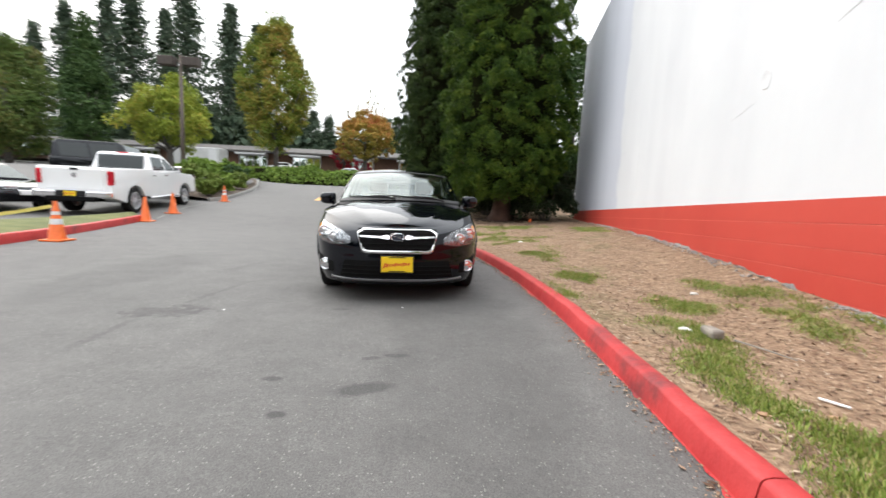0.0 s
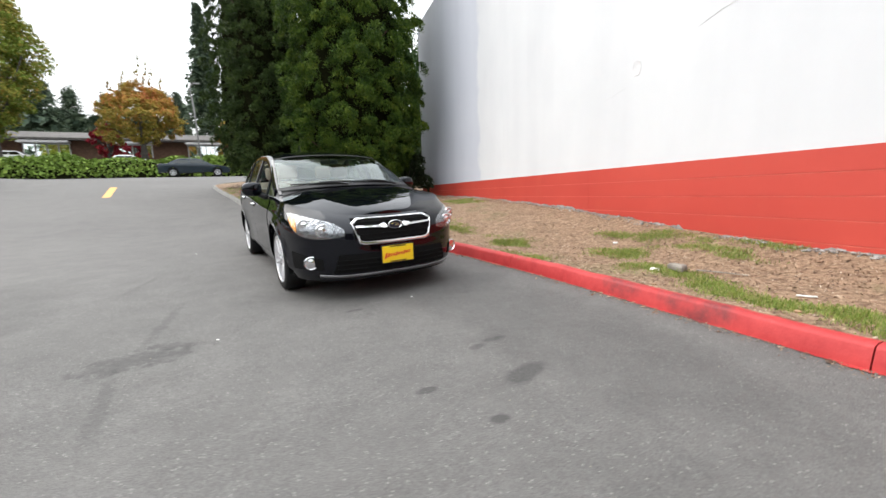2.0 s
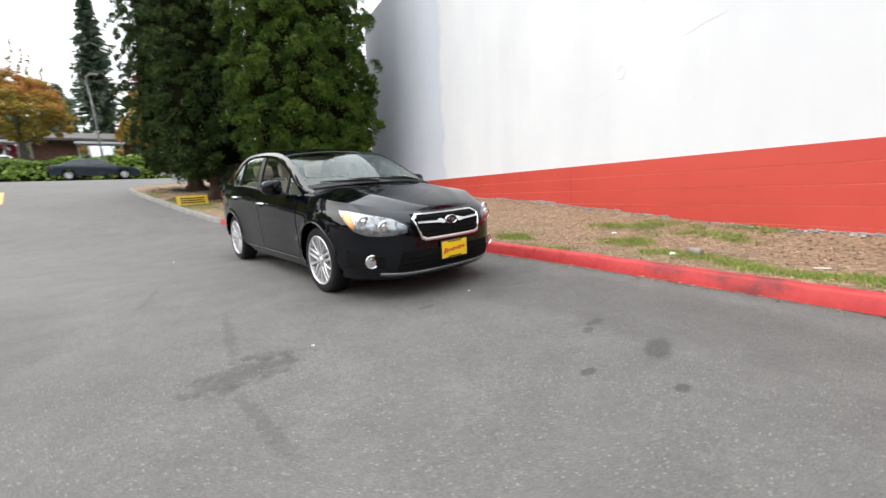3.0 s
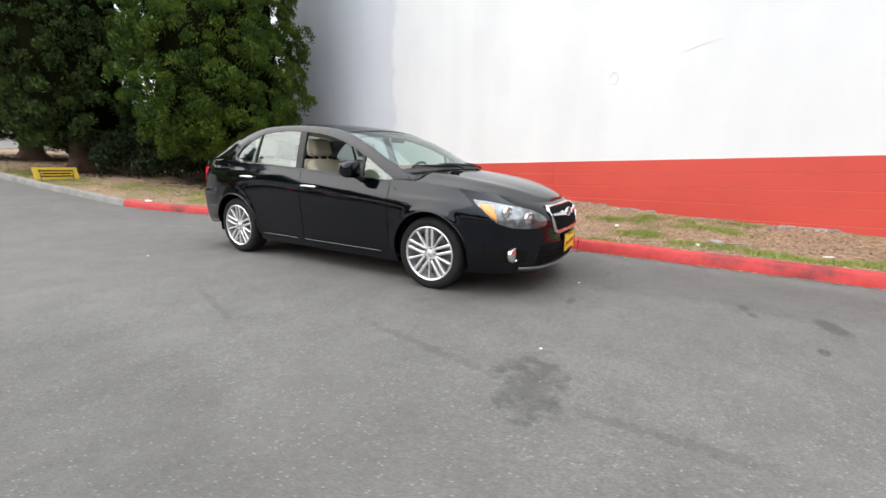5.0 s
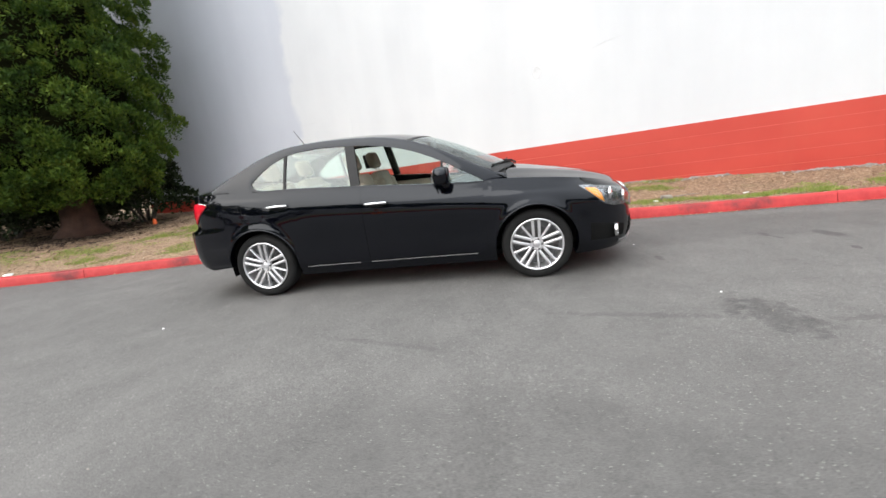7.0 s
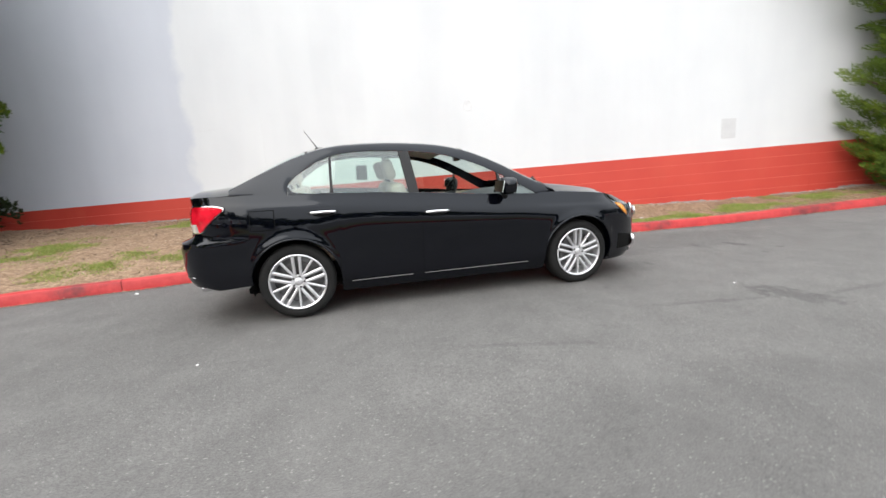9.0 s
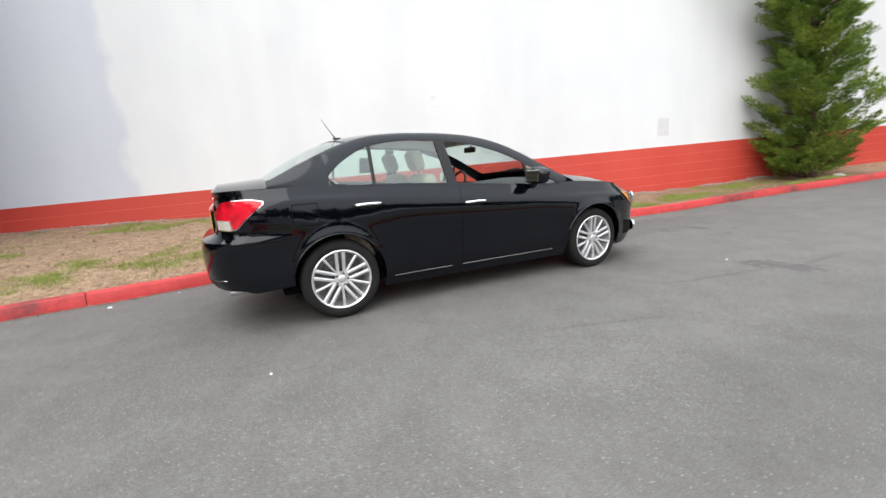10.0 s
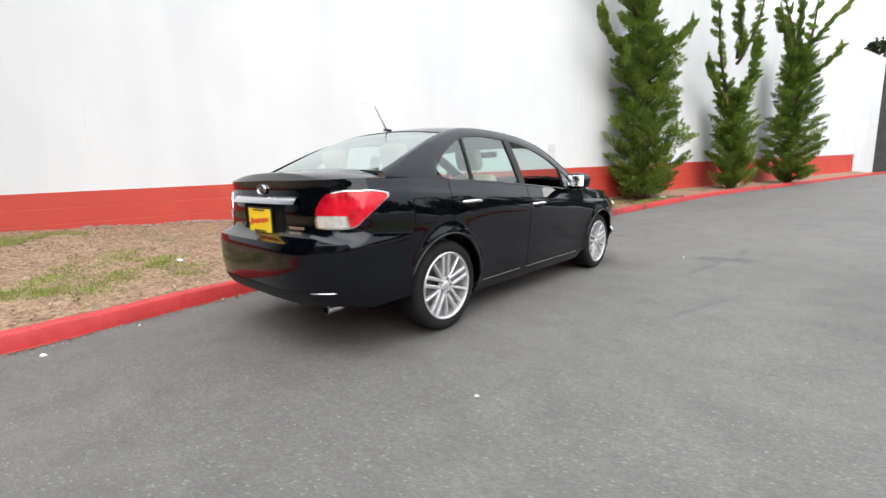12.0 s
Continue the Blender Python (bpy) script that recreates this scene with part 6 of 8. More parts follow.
maple_gold = leaf_mat("gold_green_maple_leaves", [(0.05, (0.075, 0.13, 0.02)), (0.45, (0.16, 0.21, 0.032)), (0.72, (0.28, 0.22, 0.045)), (1.0, (0.38, 0.16, 0.05))], patch_scale=0.16, spread=0.45)
maple_lime = leaf_mat("lime_maple_leaves", [(0.05, (0.121, 0.176, 0.024)), (0.55, (0.257, 0.311, 0.041)), (0.8, (0.365, 0.297, 0.054)), (1.0, (0.459, 0.230, 0.054))], patch_scale=0.2, spread=0.45)
maple_red = leaf_mat("orange_maple_leaves", [(0.05, (0.150, 0.170, 0.038)), (0.45, (0.300, 0.235, 0.045)), (0.75, (0.420, 0.185, 0.053)), (1.0, (0.495, 0.105, 0.075))], patch_scale=0.22, spread=0.4)
crimson = leaf_mat("crimson_leaves", [(0.1, (0.14, 0.012, 0.02)), (0.6, (0.28, 0.02, 0.035)), (1.0, (0.22, 0.06, 0.03))])
poplar_leaf = leaf_mat("dark_green_leaves", [(0.1, (0.024, 0.052, 0.018)), (0.6, (0.055, 0.098, 0.030)), (1.0, (0.095, 0.138, 0.046))])
# needle greens lightened so that the colour carries the distance haze
hazed_fir_leaf = leaf_mat("hazed_fir_needles", [(0.1, (0.036, 0.058, 0.040)), (0.6, (0.070, 0.10, 0.062)), (1.0, (0.11, 0.135, 0.075))])
ivy_leaf = leaf_mat("ivy_leaves", [(0.1, (0.075, 0.125, 0.022)), (0.6, (0.165, 0.25, 0.045)), (1.0, (0.26, 0.32, 0.07))])
pale_shrub = leaf_mat("pale_shrub_leaves", [(0.1, (0.066, 0.099, 0.022)), (0.6, (0.154, 0.209, 0.044)), (1.0, (0.242, 0.264, 0.088))])


olive_leaf = leaf_mat("olive_leaves", [(0.05, (0.05, 0.09, 0.022)), (0.5, (0.10, 0.15, 0.038)), (0.8, (0.17, 0.165, 0.05)), (1.0, (0.26, 0.12, 0.06))], patch_scale=0.2, spread=0.4)


def broadleaf(name, x, y, z, trunk_h, centre_z, radii, leaf_material, seed, label, leaves=9000, leaf=0.42, group="street trees", lumps=110, taper=0.35, spires=(), lump_size=(0.16, 0.30)):
    rng = np.random.default_rng(seed)
    tree = empty(name, label=label, category="tree", group=group)
    limbs = []
    for k in range(9):
        a = k * 2.4 + seed
        z0 = z + trunk_h * (0.75 + 0.05 * k)
        limbs.append(([(x, y, z0), (x + 0.4 * radii[0] * math.cos(a), y + 0.4 * radii[1] * math.sin(a), z0 + 0.35 * radii[2]), (x + 0.75 * radii[0] * math.cos(a), y + 0.75 * radii[1] * math.sin(a), z0 + radii[2] * 0.8)], [0.11, 0.07, 0.02]))
    trunk_mesh("trunk", tree, [(x, y, z - 0.2), (x, y, z + trunk_h), (x + 0.1, y, centre_z), (x, y, centre_z + radii[2] * 0.85)], [0.30, 0.22, 0.15, 0.02], grey_bark, 10, 0.3, limbs)
    crown = [rand_leaves(rng, leaves, (x, y, centre_z), radii, leaf, lumps, seed, taper=taper, lump_size=lump_size)]
    for dx, top, w in spires:
        for u in np.linspace(0.15, 1.0, 9):
            crown.append(rand_leaves(rng, 90, (x + dx + 0.2 * math.sin(9 * u + top), y, centre_z + top * u), (w * (1.1 - u), w * (1.1 - u), 0.5), leaf * 0.75, 6, seed, 0.0))
    quads_mesh("crown", np.concatenate(crown), leaf_material, tree)
    return tree


def fir(x, y, z, height, radius, seed, label="tall dark fir tree standing behind the buildings", leaf_material=None, branches=800, quads=20):
    """A fir: straight trunk with drooping, ragged whorls."""
    rng = np.random.default_rng(seed)
    tree = empty("fir_tree", label=label, category="tree", group="far firs")
    trunk_mesh("trunk", tree, [(x, y, z - 0.3), (x, y, z + height * 0.5), (x, y, z + height)], [height * 0.016, height * 0.01, 0.02], grey_bark, 8)
    n = branches
    t = rng.uniform(0.12, 1.0, n) ** 0.85
    a = rng.uniform(0, 2 * math.pi, n)
    reach = radius * (1.03 - t) ** 0.95 * rng.uniform(0.3, 1.2, n)
    u = np.linspace(0.15, 1.0, quads)
    pos = np.zeros((n, quads, 3))
    pos[:, :, 0] = x + reach[:, None] * np.cos(a)[:, None] * u
    pos[:, :, 1] = y + reach[:, None] * np.sin(a)[:, None] * u
    pos[:, :, 2] = (z + height * t)[:, None] - reach[:, None] * (0.35 * u + 0.12 * np.sin(u * 3))
    pos += rng.normal(size=pos.shape) * radius * 0.04
    pos = pos.reshape(-1, 3)
    ax = np.stack([np.repeat(np.cos(a), quads), np.repeat(np.sin(a), quads), np.full(n * quads, -0.45)], 1) + rng.normal(size=(n * quads, 3)) * 0.35
    ax /= np.linalg.norm(ax, axis=1, keepdims=True)
    sd = np.cross(ax, rng.normal(size=(n * quads, 3)))
    sd /= np.linalg.norm(sd, axis=1, keepdims=True)
    s = (0.35 + height * 0.014) * rng.uniform(0.5, 1.3, (n * quads, 1))
    quads_mesh("crown", np.stack([pos - ax * s * 0.5, pos + sd * s * 0.22, pos + ax * s * 0.5, pos - sd * s * 0.22], 1), leaf_material or hazed_fir_leaf, tree)
    return tree


def gz(x, y):
    return ground_z(x, y)


# street trees
broadleaf("maple_tree", -20.2, 56, 4.2, 3.6, 15.0, (4.9, 4.6, 8.4), maple_gold, 31, "tall oval maple turning from green to gold", 52000, 0.22, lumps=420, taper=0.55, lump_size=(0.09, 0.19))
broadleaf("maple_tree", -8.7, 56, 4.2, 2.0, 8.9, (4.4, 4.2, 3.0), maple_red, 32, "spreading maple with orange autumn leaves behind the hedge", 26000, 0.2, lumps=300, taper=0.45, lump_size=(0.08, 0.17), spires=((0.3, 5.6, 0.5), (-1.0, 3.9, 0.4), (1.4, 4.3, 0.45), (-2.2, 3.2, 0.35), (0.9, 4.9, 0.4), (2.3, 3.4, 0.35)))
broadleaf("maple_tree", -25.2, 42, 2.6, 2.2, 7.9, (4.0, 3.8, 3.2), maple_lime, 33, "lime-green maple with orange leaves on one side", 28000, 0.19)
broadleaf("poplar_tree", -35.1, 45, 3.0, 1.5, 9.8, (2.1, 2.1, 7.6), poplar_leaf, 34, "narrow dark green upright tree beside the lot", 30000, 0.21, lumps=200, taper=0.6)
broadleaf("maple_tree", -43.2, 45, 3.0, 2.0, 9.4, (4.6, 4.4, 6.2), olive_leaf, 35, "broad olive and rust-coloured tree at the lot edge", 30000, 0.24)
broadleaf("maple_tree", -54, 50, 3.0, 2.0, 10.0, (6, 5, 7.0), olive_leaf, 36, "broad olive and rust-coloured tree further along the lot", 9000, 0.55)
broadleaf("alder_tree", 7.9, 24.5, 1.0, 1.4, 6.0, (2.5, 2.4, 4.6), poplar_leaf, 41, "small green tree behind the end of the wall", 24000, 0.14, lumps=170)
broadleaf("plum_tree", -12.8, 62, 4.4, 1.0, 6.9, (1.5, 1.5, 2.0), crimson, 37, "small crimson-leaved tree in front of the building", 2500, 0.3, lumps=40)
broadleaf("maple_tree", 3.4, 62, 4.2, 2.0, 11.6, (3.4, 3.0, 5.2), crimson, 38, "crimson autumn maple across the street", 7000, 0.42, lumps=90)
broadleaf("maple_tree", 2.2, 55, 4.0, 2.2, 8.2, (3.6, 3.4, 3.4), maple_red, 39, "orange and green maple beyond the street lamp", 6000, 0.42, lumps=90)

# firs behind
for k, (x, h, r, y) in enumerate(((-82, 26, 4.2, 92), (-74, 29, 4.0, 90), (-69, 33, 4.4, 94), (-62.5, 35.5, 4.6, 92), (-58, 31, 3.6, 96), (-51.5, 35, 6.0, 92), (-46, 26, 5.0, 100), (-42.5, 31, 5.0, 92), (-38.5, 29, 4.6, 96), (-33.6, 21.5, 4.2, 110), (-31, 16, 3.8, 112), (-37, 17, 4.2, 114), (-28, 16, 4.0, 116), (-22, 15, 4.2, 116), (-16, 15, 4.2, 118), (-9, 16, 4.0, 116), (-90, 27, 5, 90), (-98, 28, 5, 86))):
    fir(x, y, 4.5, h * 1.1, r * 2.5, 50 + k, branches=430 if y < 98 and x > -80 else 260)
fir(-2.6, 80, 4.5, 24.5, 4.6, 80, "tall ragged fir rising behind the orange maple")

# woods closing the view
def woods(name, spots, seed, label):
    rng = np.random.default_rng(seed)
    qs_ = []
    for x, y, w, h in spots:
        qs_.append(rand_leaves(rng, 1100, (x, y, 3.5 + h * 0.42), (w, w, h * 0.62), 1.5, 40, seed + x, 0.3))
    return tagged(quads_mesh(name, np.concatenate(qs_), hazed_fir_leaf), label, "woods", kind="stuff")


woods("far_woods", [(x, 128 + 6 * math.sin(x), 8, 13 + 3 * math.sin(x * 0.7)) for x in range(-130, 70, 9)] + [(-40 + 5 * k, 84, 4.5, 11 - k) for k in range(4)] + [(-70 + 8 * k, 100, 6, 12) for k in range(4)] + [(-38 + 4.2 * k, 117 + 2 * math.sin(k * 2.1), 3.6, 15 + 2.5 * math.sin(k * 1.3)) for k in range(8)], 71, "dark green woods behind the low buildings")
woods("green_woods", [(-57, 101, 6, 21), (-50.5, 103, 6.5, 20), (-45, 106, 6, 17), (-63, 104, 6, 19)], 73, "grey-green leafy woods between the firs")
# mostly unseen, added as a dark band for the sedan's side to mirror
woods("added_woods", [(-68 + 5 * math.sin(k), 62 - 9 * k, 8, (10 if k < 3 else 5.5) + 2 * math.sin(k * 1.7)) for k in range(18)] + [(-75 + 9 * k, -85, 8, 17) for k in range(8)] + [(75, 110 - 12 * k, 9, 14) for k in range(8)], 72, "dark green woods added round the lot, mostly out of view")

broadleaf("maple_tree", -3.4, -50, 1.5, 6.0, 11.4, (3.2, 3.0, 1.9), shrub_leaf, 40, "dark leafy tree showing over the far white wall", 4000, 0.3, "far trees", 60)

# ---- ivy bank and shrubs ----
def ivy_bank(x0, x1, y, depth, h, seed):
    rng = np.random.default_rng(seed)
    n = 15000
    x = rng.uniform(x0, x1, n)
    u = rng.uniform(-1, 1, n)
    top = h * (1 - u ** 2) ** 0.5 * np.array([0.85 + 0.35 * noise.noise(Vector((a * 0.5, b2, seed))) for a, b2 in zip(x, u)])
    z = np.array([ROAD(y + depth * b2) for b2 in u]) + top * rng.uniform(0.75, 1.02, n)
    pos = np.stack([x, y + u * depth, z], 1)
    ax = rng.normal(size=(n, 3)) + np.array([0, -0.3, 0.3])
    ax /= np.linalg.norm(ax, axis=1, keepdims=True)
    sd = np.cross(ax, rng.normal(size=(n, 3)))
    sd /= np.linalg.norm(sd, axis=1, keepdims=True)
    s = rng.uniform(0.12, 0.3, (n, 1))
    tagged(quads_mesh("ivy_bank", np.stack([pos - ax * s * 0.5, pos + sd * s * 0.45, pos + ax * s * 0.5, pos - sd * s * 0.45], 1), ivy_leaf), "low bank of green ivy along the far side of the street", "hedge", kind="stuff")


ivy_bank(-26, 0.5, 46.6, 2.4, 2.05, 81)
# mound under the leaves in the same near-black shade fill as the crowns
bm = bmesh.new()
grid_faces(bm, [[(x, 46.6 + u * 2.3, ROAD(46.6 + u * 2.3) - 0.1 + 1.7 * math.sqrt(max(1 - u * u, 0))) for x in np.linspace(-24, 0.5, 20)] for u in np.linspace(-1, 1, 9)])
tagged(part("ivy_mound", bm, inner_shade, smooth=True), "near-black mound under the ivy", "soil", kind="structure")


def round_bush(x, y, z, rx, rz, material, seed, label, n=2200, leaf=0.16):
    rng = np.random.default_rng(seed)
    b2 = empty("bush", label=label, category="bush", group="planter bushes")
    bm = bmesh.new()
    for k in range(6):
        a = k * 1.05
        tube(bm, [(x, y, z - 0.1), (x + 0.35 * rx * math.cos(a), y + 0.35 * rx * math.sin(a), z + rz * 0.6)], [0.04, 0.01], 5)
    part("stem", bm, grey_bark, b2)
    quads_mesh("foliage", rand_leaves(rng, n, (x, y, z + rz * 0.75), (rx, rx, rz), leaf, 40, seed, 0.5, bottom=-0.75), material, b2)
    return b2


round_bush(-2.2, 45.2, ROAD(45.2), 1.9, 1.15, ivy_leaf, 90, "rounded clipped green bush at the hedge end", 3000, 0.2)
round_bush(0.3, 46.5, ROAD(46.5), 2.2, 1.2, ivy_leaf, 91, "rounded green bush beside the hedge", 3000, 0.2)

# ---- planter island beside the lot ----
isl = [(-9.9, 19.6), (-9.75, 20.8), (-10.1, 23.0), (-10.9, 26.5), (-12.0, 30.0), (-13.3, 33.4), (-14.8, 34.5)]
isl_kerb = empty("planter_kerb", kind="structure", label="grey concrete kerb round the planted island", category="kerb")


def plain_kerb(parent, pts, material, h=0.15, w=0.16, sub=6):
    dense_ = []
    for (xa_, ya_), (xb_, yb_) in zip(pts, pts[1:]):
        for k in range(sub):
            dense_.append(Vector((xa_ + (xb_ - xa_) * k / sub, ya_ + (yb_ - ya_) * k / sub, 0)))
    dense_.append(Vector((*pts[-1], 0)))
    rows = []
    for i, p in enumerate(dense_):
        d = (dense_[min(i + 1, len(dense_) - 1)] - dense_[max(i - 1, 0)]).normalized()
        sd = Vector((-d.y, d.x, 0))
        zb = gz(p.x, p.y)
        rows.append([p + sd * a + Vector((0, 0, zb + b2)) for a, b2 in ((0, -0.05), (0.01, h * 0.8), (0.03, h), (w - 0.03, h), (w, h * 0.8), (w, -0.05))])
    bm = bmesh.new()
    vr = grid_faces(bm, rows)
    bm.faces.new(vr[0])
    bm.faces.new(vr[-1][::-1])
    return part("kerb_stone", bm, material, parent, smooth=True, angle=50)


for a, b2 in zip(isl, isl[1:]):
    plain_kerb(isl_kerb, [a, b2], concrete)
bm = bmesh.new()
rows = []
for x, y in isl:
    rows.append([(x - 0.1 - u * 9, y + u * 1.0, gz(x, y) + 0.1 + 0.5 * math.sin(min(u * 2.2, 1.57))) for u in np.linspace(0, 1, 12)])
grid_faces(bm, rows)
tagged(part("planter_soil", bm, varied("bark_mulch", (0.035, 0.024, 0.017), (0.115, 0.08, 0.056), 5.0, 0.95, bumpy=0.8, fine=60, dist=0.03), smooth=True), "brown bark-covered planter mound", "soil", kind="structure")
rng = np.random.default_rng(99)
for k, (x, y, r, h, m_) in enumerate(((-10.7, 21.3, 0.5, 0.3, pale_shrub), (-11.3, 22.2, 0.65, 0.45, pale_shrub), (-11.9, 24.6, 0.7, 0.5, ivy_leaf), (-12.9, 28.4, 0.8, 0.5, poplar_leaf), (-14.5, 31.0, 1.0, 0.5, ivy_leaf), (-12.8, 23.4, 0.7, 0.55, pale_shrub), (-14.2, 26.5, 1.0, 0.55, ivy_leaf), (-16.5, 31.5, 1.2, 0.6, ivy_leaf), (-10.5, 20.4, 0.45, 0.3, pale_shrub), (-10.8, 22.9, 0.5, 0.35, ivy_leaf), (-11.3, 25.4, 0.6, 0.4, pale_shrub), (-12.1, 27.2, 0.6, 0.4, pale_shrub), (-12.9, 30.0, 0.7, 0.45, ivy_leaf))):
    round_bush(x, y, gz(x, y) + 0.35, r, h, m_, 100 + k, "leafy green bush in the planter island")

# ---- red kerb and grass on the lot side ----
side_kerb = empty("lot_kerb", kind="structure", label="red-painted kerb round the grass island of the lot", category="kerb")
lot_line = [(-8.3, 12.75), (-7.75, 10.6), (-7.3, 9.0), (-6.85, 7.2), (-6.2, 4.2), (-5.9, 2.0), (-5.9, -4.0)]
lot_line = [(x - 0.5 * max(0, (6 - y) / 6), y) for x, y in lot_line]
for a, b2 in zip(lot_line, lot_line[1:]):
    plain_kerb(side_kerb, [b2, a], kerb_red, 0.16, 0.18)
bm = bmesh.new()
rows = []
for (xa_, ya_), (xb_, yb_) in zip(lot_line, lot_line[1:]):
    for k in range(8):
        x, y = xa_ + (xb_ - xa_) * k / 8, ya_ + (yb_ - ya_) * k / 8
        wd = 0.6 + 2.6 * min((12.75 - y) / 6, 1)
        rows.append([(x - 0.15 - wd * u, y + 0.25 * u, gz(x, y) + 0.13 + 0.10 * math.sin(u * 3.0)) for u in np.linspace(0, 1, 9)])
grid_faces(bm, rows)
tagged(part("grass_island", bm, varied("island_turf", (0.07, 0.085, 0.026), (0.16, 0.165, 0.06), 2.0, 0.95, bumpy=0.8, fine=40, dist=0.03), smooth=True), "narrow island of short green grass", "lawn", kind="structure")

# ---- cones, tape ----
cone_orange = varied("traffic_cone_orange", (0.62, 0.10, 0.015), (0.8, 0.17, 0.03), 8.0, 0.5)
cone_band = varied("cone_reflective_band", (0.5, 0.5, 0.5), (0.7, 0.7, 0.7), 15.0, 0.5)


def cone(x, y, banded, label):
    z = gz(x, y)
    c = empty("traffic_cone", Matrix.Translation((x, y, z)), label=label, category="traffic cone", group="traffic cones")
    bm = bmesh.new()
    box(bm, 0, 0, 0.018, 0.36, 0.36, 0.035, 0.012)
    part("base", bm, cone_orange, c)
    bm = bmesh.new()
    lathe(bm, [(0.145, 0.03), (0.13, 0.06), (0.03, 0.69), (0.024, 0.71), (0.014, 0.71), (0.012, 0.66)], 20)
    part("body", bm, cone_orange, c, smooth=True, angle=45)
    if banded:
        for z0, z1 in ((0.30, 0.40), (0.47, 0.53)):
            bm = bmesh.new()
            r = lambda h: 0.13 + (0.03 - 0.13) * (h - 0.06) / 0.63 + 0.003
            lathe(bm, [(r(z0), z0), (r(z1), z1)], 20)
            part("reflective_band", bm, cone_band, c, smooth=True)
    return c


cone(-6.62, 7.9, True, "orange traffic cone with two pale reflective bands")
cone(-8.12, 12.5, False, "orange traffic cone at the kerb end")
cone(-8.72, 14.8, False, "orange traffic cone behind the pickup")
cone(-9.4, 19.8, True, "orange traffic cone with pale top by the planter")
tape_mat = varied("yellow_tape", (0.55, 0.5, 0.12), (0.68, 0.62, 0.2), 10.0, 0.5)


def tape(pts):
    bm = bmesh.new()
    grid_faces(bm, [[Vector(p) + Vector((0, 0.005, -0.03)), Vector(p) + Vector((0, 0.0, 0.03))] for p in pts])
    ob = part("barrier_tape", bm, tape_mat)
    ob.modifiers.new("thickness", "SOLIDIFY").thickness = 0.003
    return tagged(ob, "sagging yellow barrier tape tied to a cone", "tape", group="barrier tape")


z1 = gz(-6.62, 7.9)
tape([(-6.65 - 2.6 * u, 7.85 - 0.6 * u, z1 + 0.62 - 0.7 * u + 0.35 * u * u) for u in np.linspace(0, 1, 12)])
tape([(-6.63 - 0.45 * u, 7.9 + 0.5 * u, z1 + 0.6 - 0.55 * u) for u in np.linspace(0, 1, 6)])

# ---- road markings ----
def road_strip(name, pts, w, material, label):
    bm = bmesh.new()
    rows = []
    for i, (x, y) in enumerate(pts):
        a, b2 = pts[max(i - 1, 0)], pts[min(i + 1, len(pts) - 1)]
        d = Vector((b2[0] - a[0], b2[1] - a[1], 0)).normalized()
        s = Vector((-d.y, d.x, 0)) * w / 2
        rows.append([Vector((x, y, gz(x, y) + 0.012)) - s, Vector((x, y, gz(x, y) + 0.012)) + s])
    grid_faces(bm, rows)
    return tagged(part(name, bm, material), label, "road marking", kind="structure")


road_strip("road_marking_yellow", [(-5.95 - 0.075 * k, 22.6 + 0.6 * k) for k in range(10)], 0.28, yellow_line, "worn yellow centre line where the driveway meets the street")
road_strip("road_marking_white", [(-13.5 + 0.5 * k, 37.4) for k in range(12)], 0.3, white_line, "worn white stop line across the driveway mouth")
road_strip("road_marking_arc", [(-8.3 - 0.25 * k + 0.012 * k * k, 13.3 + 0.62 * k) for k in range(11)], 0.07, concrete, "faded pale edge line curving to the planter")

# ---- long low building across the street ----
brick_mat = varied("brown_brick", (0.075, 0.04, 0.026), (0.15, 0.085, 0.055), 3.0, 0.9, bumpy=0.4)
shingle = varied("grey_brown_shingles", (0.06, 0.055, 0.052), (0.115, 0.108, 0.1), 1.5, 0.9, bumpy=0.6)
white_trim = varied("white_awning", (0.42, 0.42, 0.42), (0.55, 0.55, 0.55), 4.0, 0.6)
low_glass = glass_mat("office_glass", (0.03, 0.035, 0.04), 1.5)
office = empty("office_building", label="long single-storey brick building with a low shingle roof", category="building")
B_Y, B_Z = 70.0, 5.0
bm = bmesh.new()
box(bm, -38, B_Y + 5, B_Z + 1.2, 76, 9.4, 2.8)
part("wall", bm, brick_mat, office)
bm = bmesh.new()
grid_faces(bm, [[(x, y, z) for x in np.linspace(-77.5, 1.5, 20)] for y, z in ((B_Y - 1.2, B_Z + 2.35), (B_Y - 1.2, B_Z + 2.6), (B_Y + 5, B_Z + 3.9), (B_Y + 11, B_Z + 2.6), (B_Y + 11, B_Z + 2.35), (B_Y - 1.2, B_Z + 2.35))])
part("roof", bm, shingle, office)
for k in range(9):
    x = -72 + 8.6 * k
    w = part("window", bmesh.new(), low_glass, office)
    bm = bmesh.new()
    box(bm, x, B_Y + 0.26, B_Z + 1.15, 4.4, 0.08, 1.7)
    me = bpy.data.meshes.new("window")
    bm.to_mesh(me)
    bm.free()
    me.materials.append(low_glass)
    w.data = me
    for q in range(5):
        bm = bmesh.new()
        box(bm, x - 2.2 + 1.1 * q, B_Y + 0.2, B_Z + 1.15, 0.12, 0.1, 1.75)
        part("window_mullion", bm, white_trim, w)
    bm = bmesh.new()
    box(bm, x, B_Y - 0.5, B_Z + 2.12, 4.8, 1.4, 0.3, 0.05)
    part("awning", bm, white_trim, office, "white flat awning")
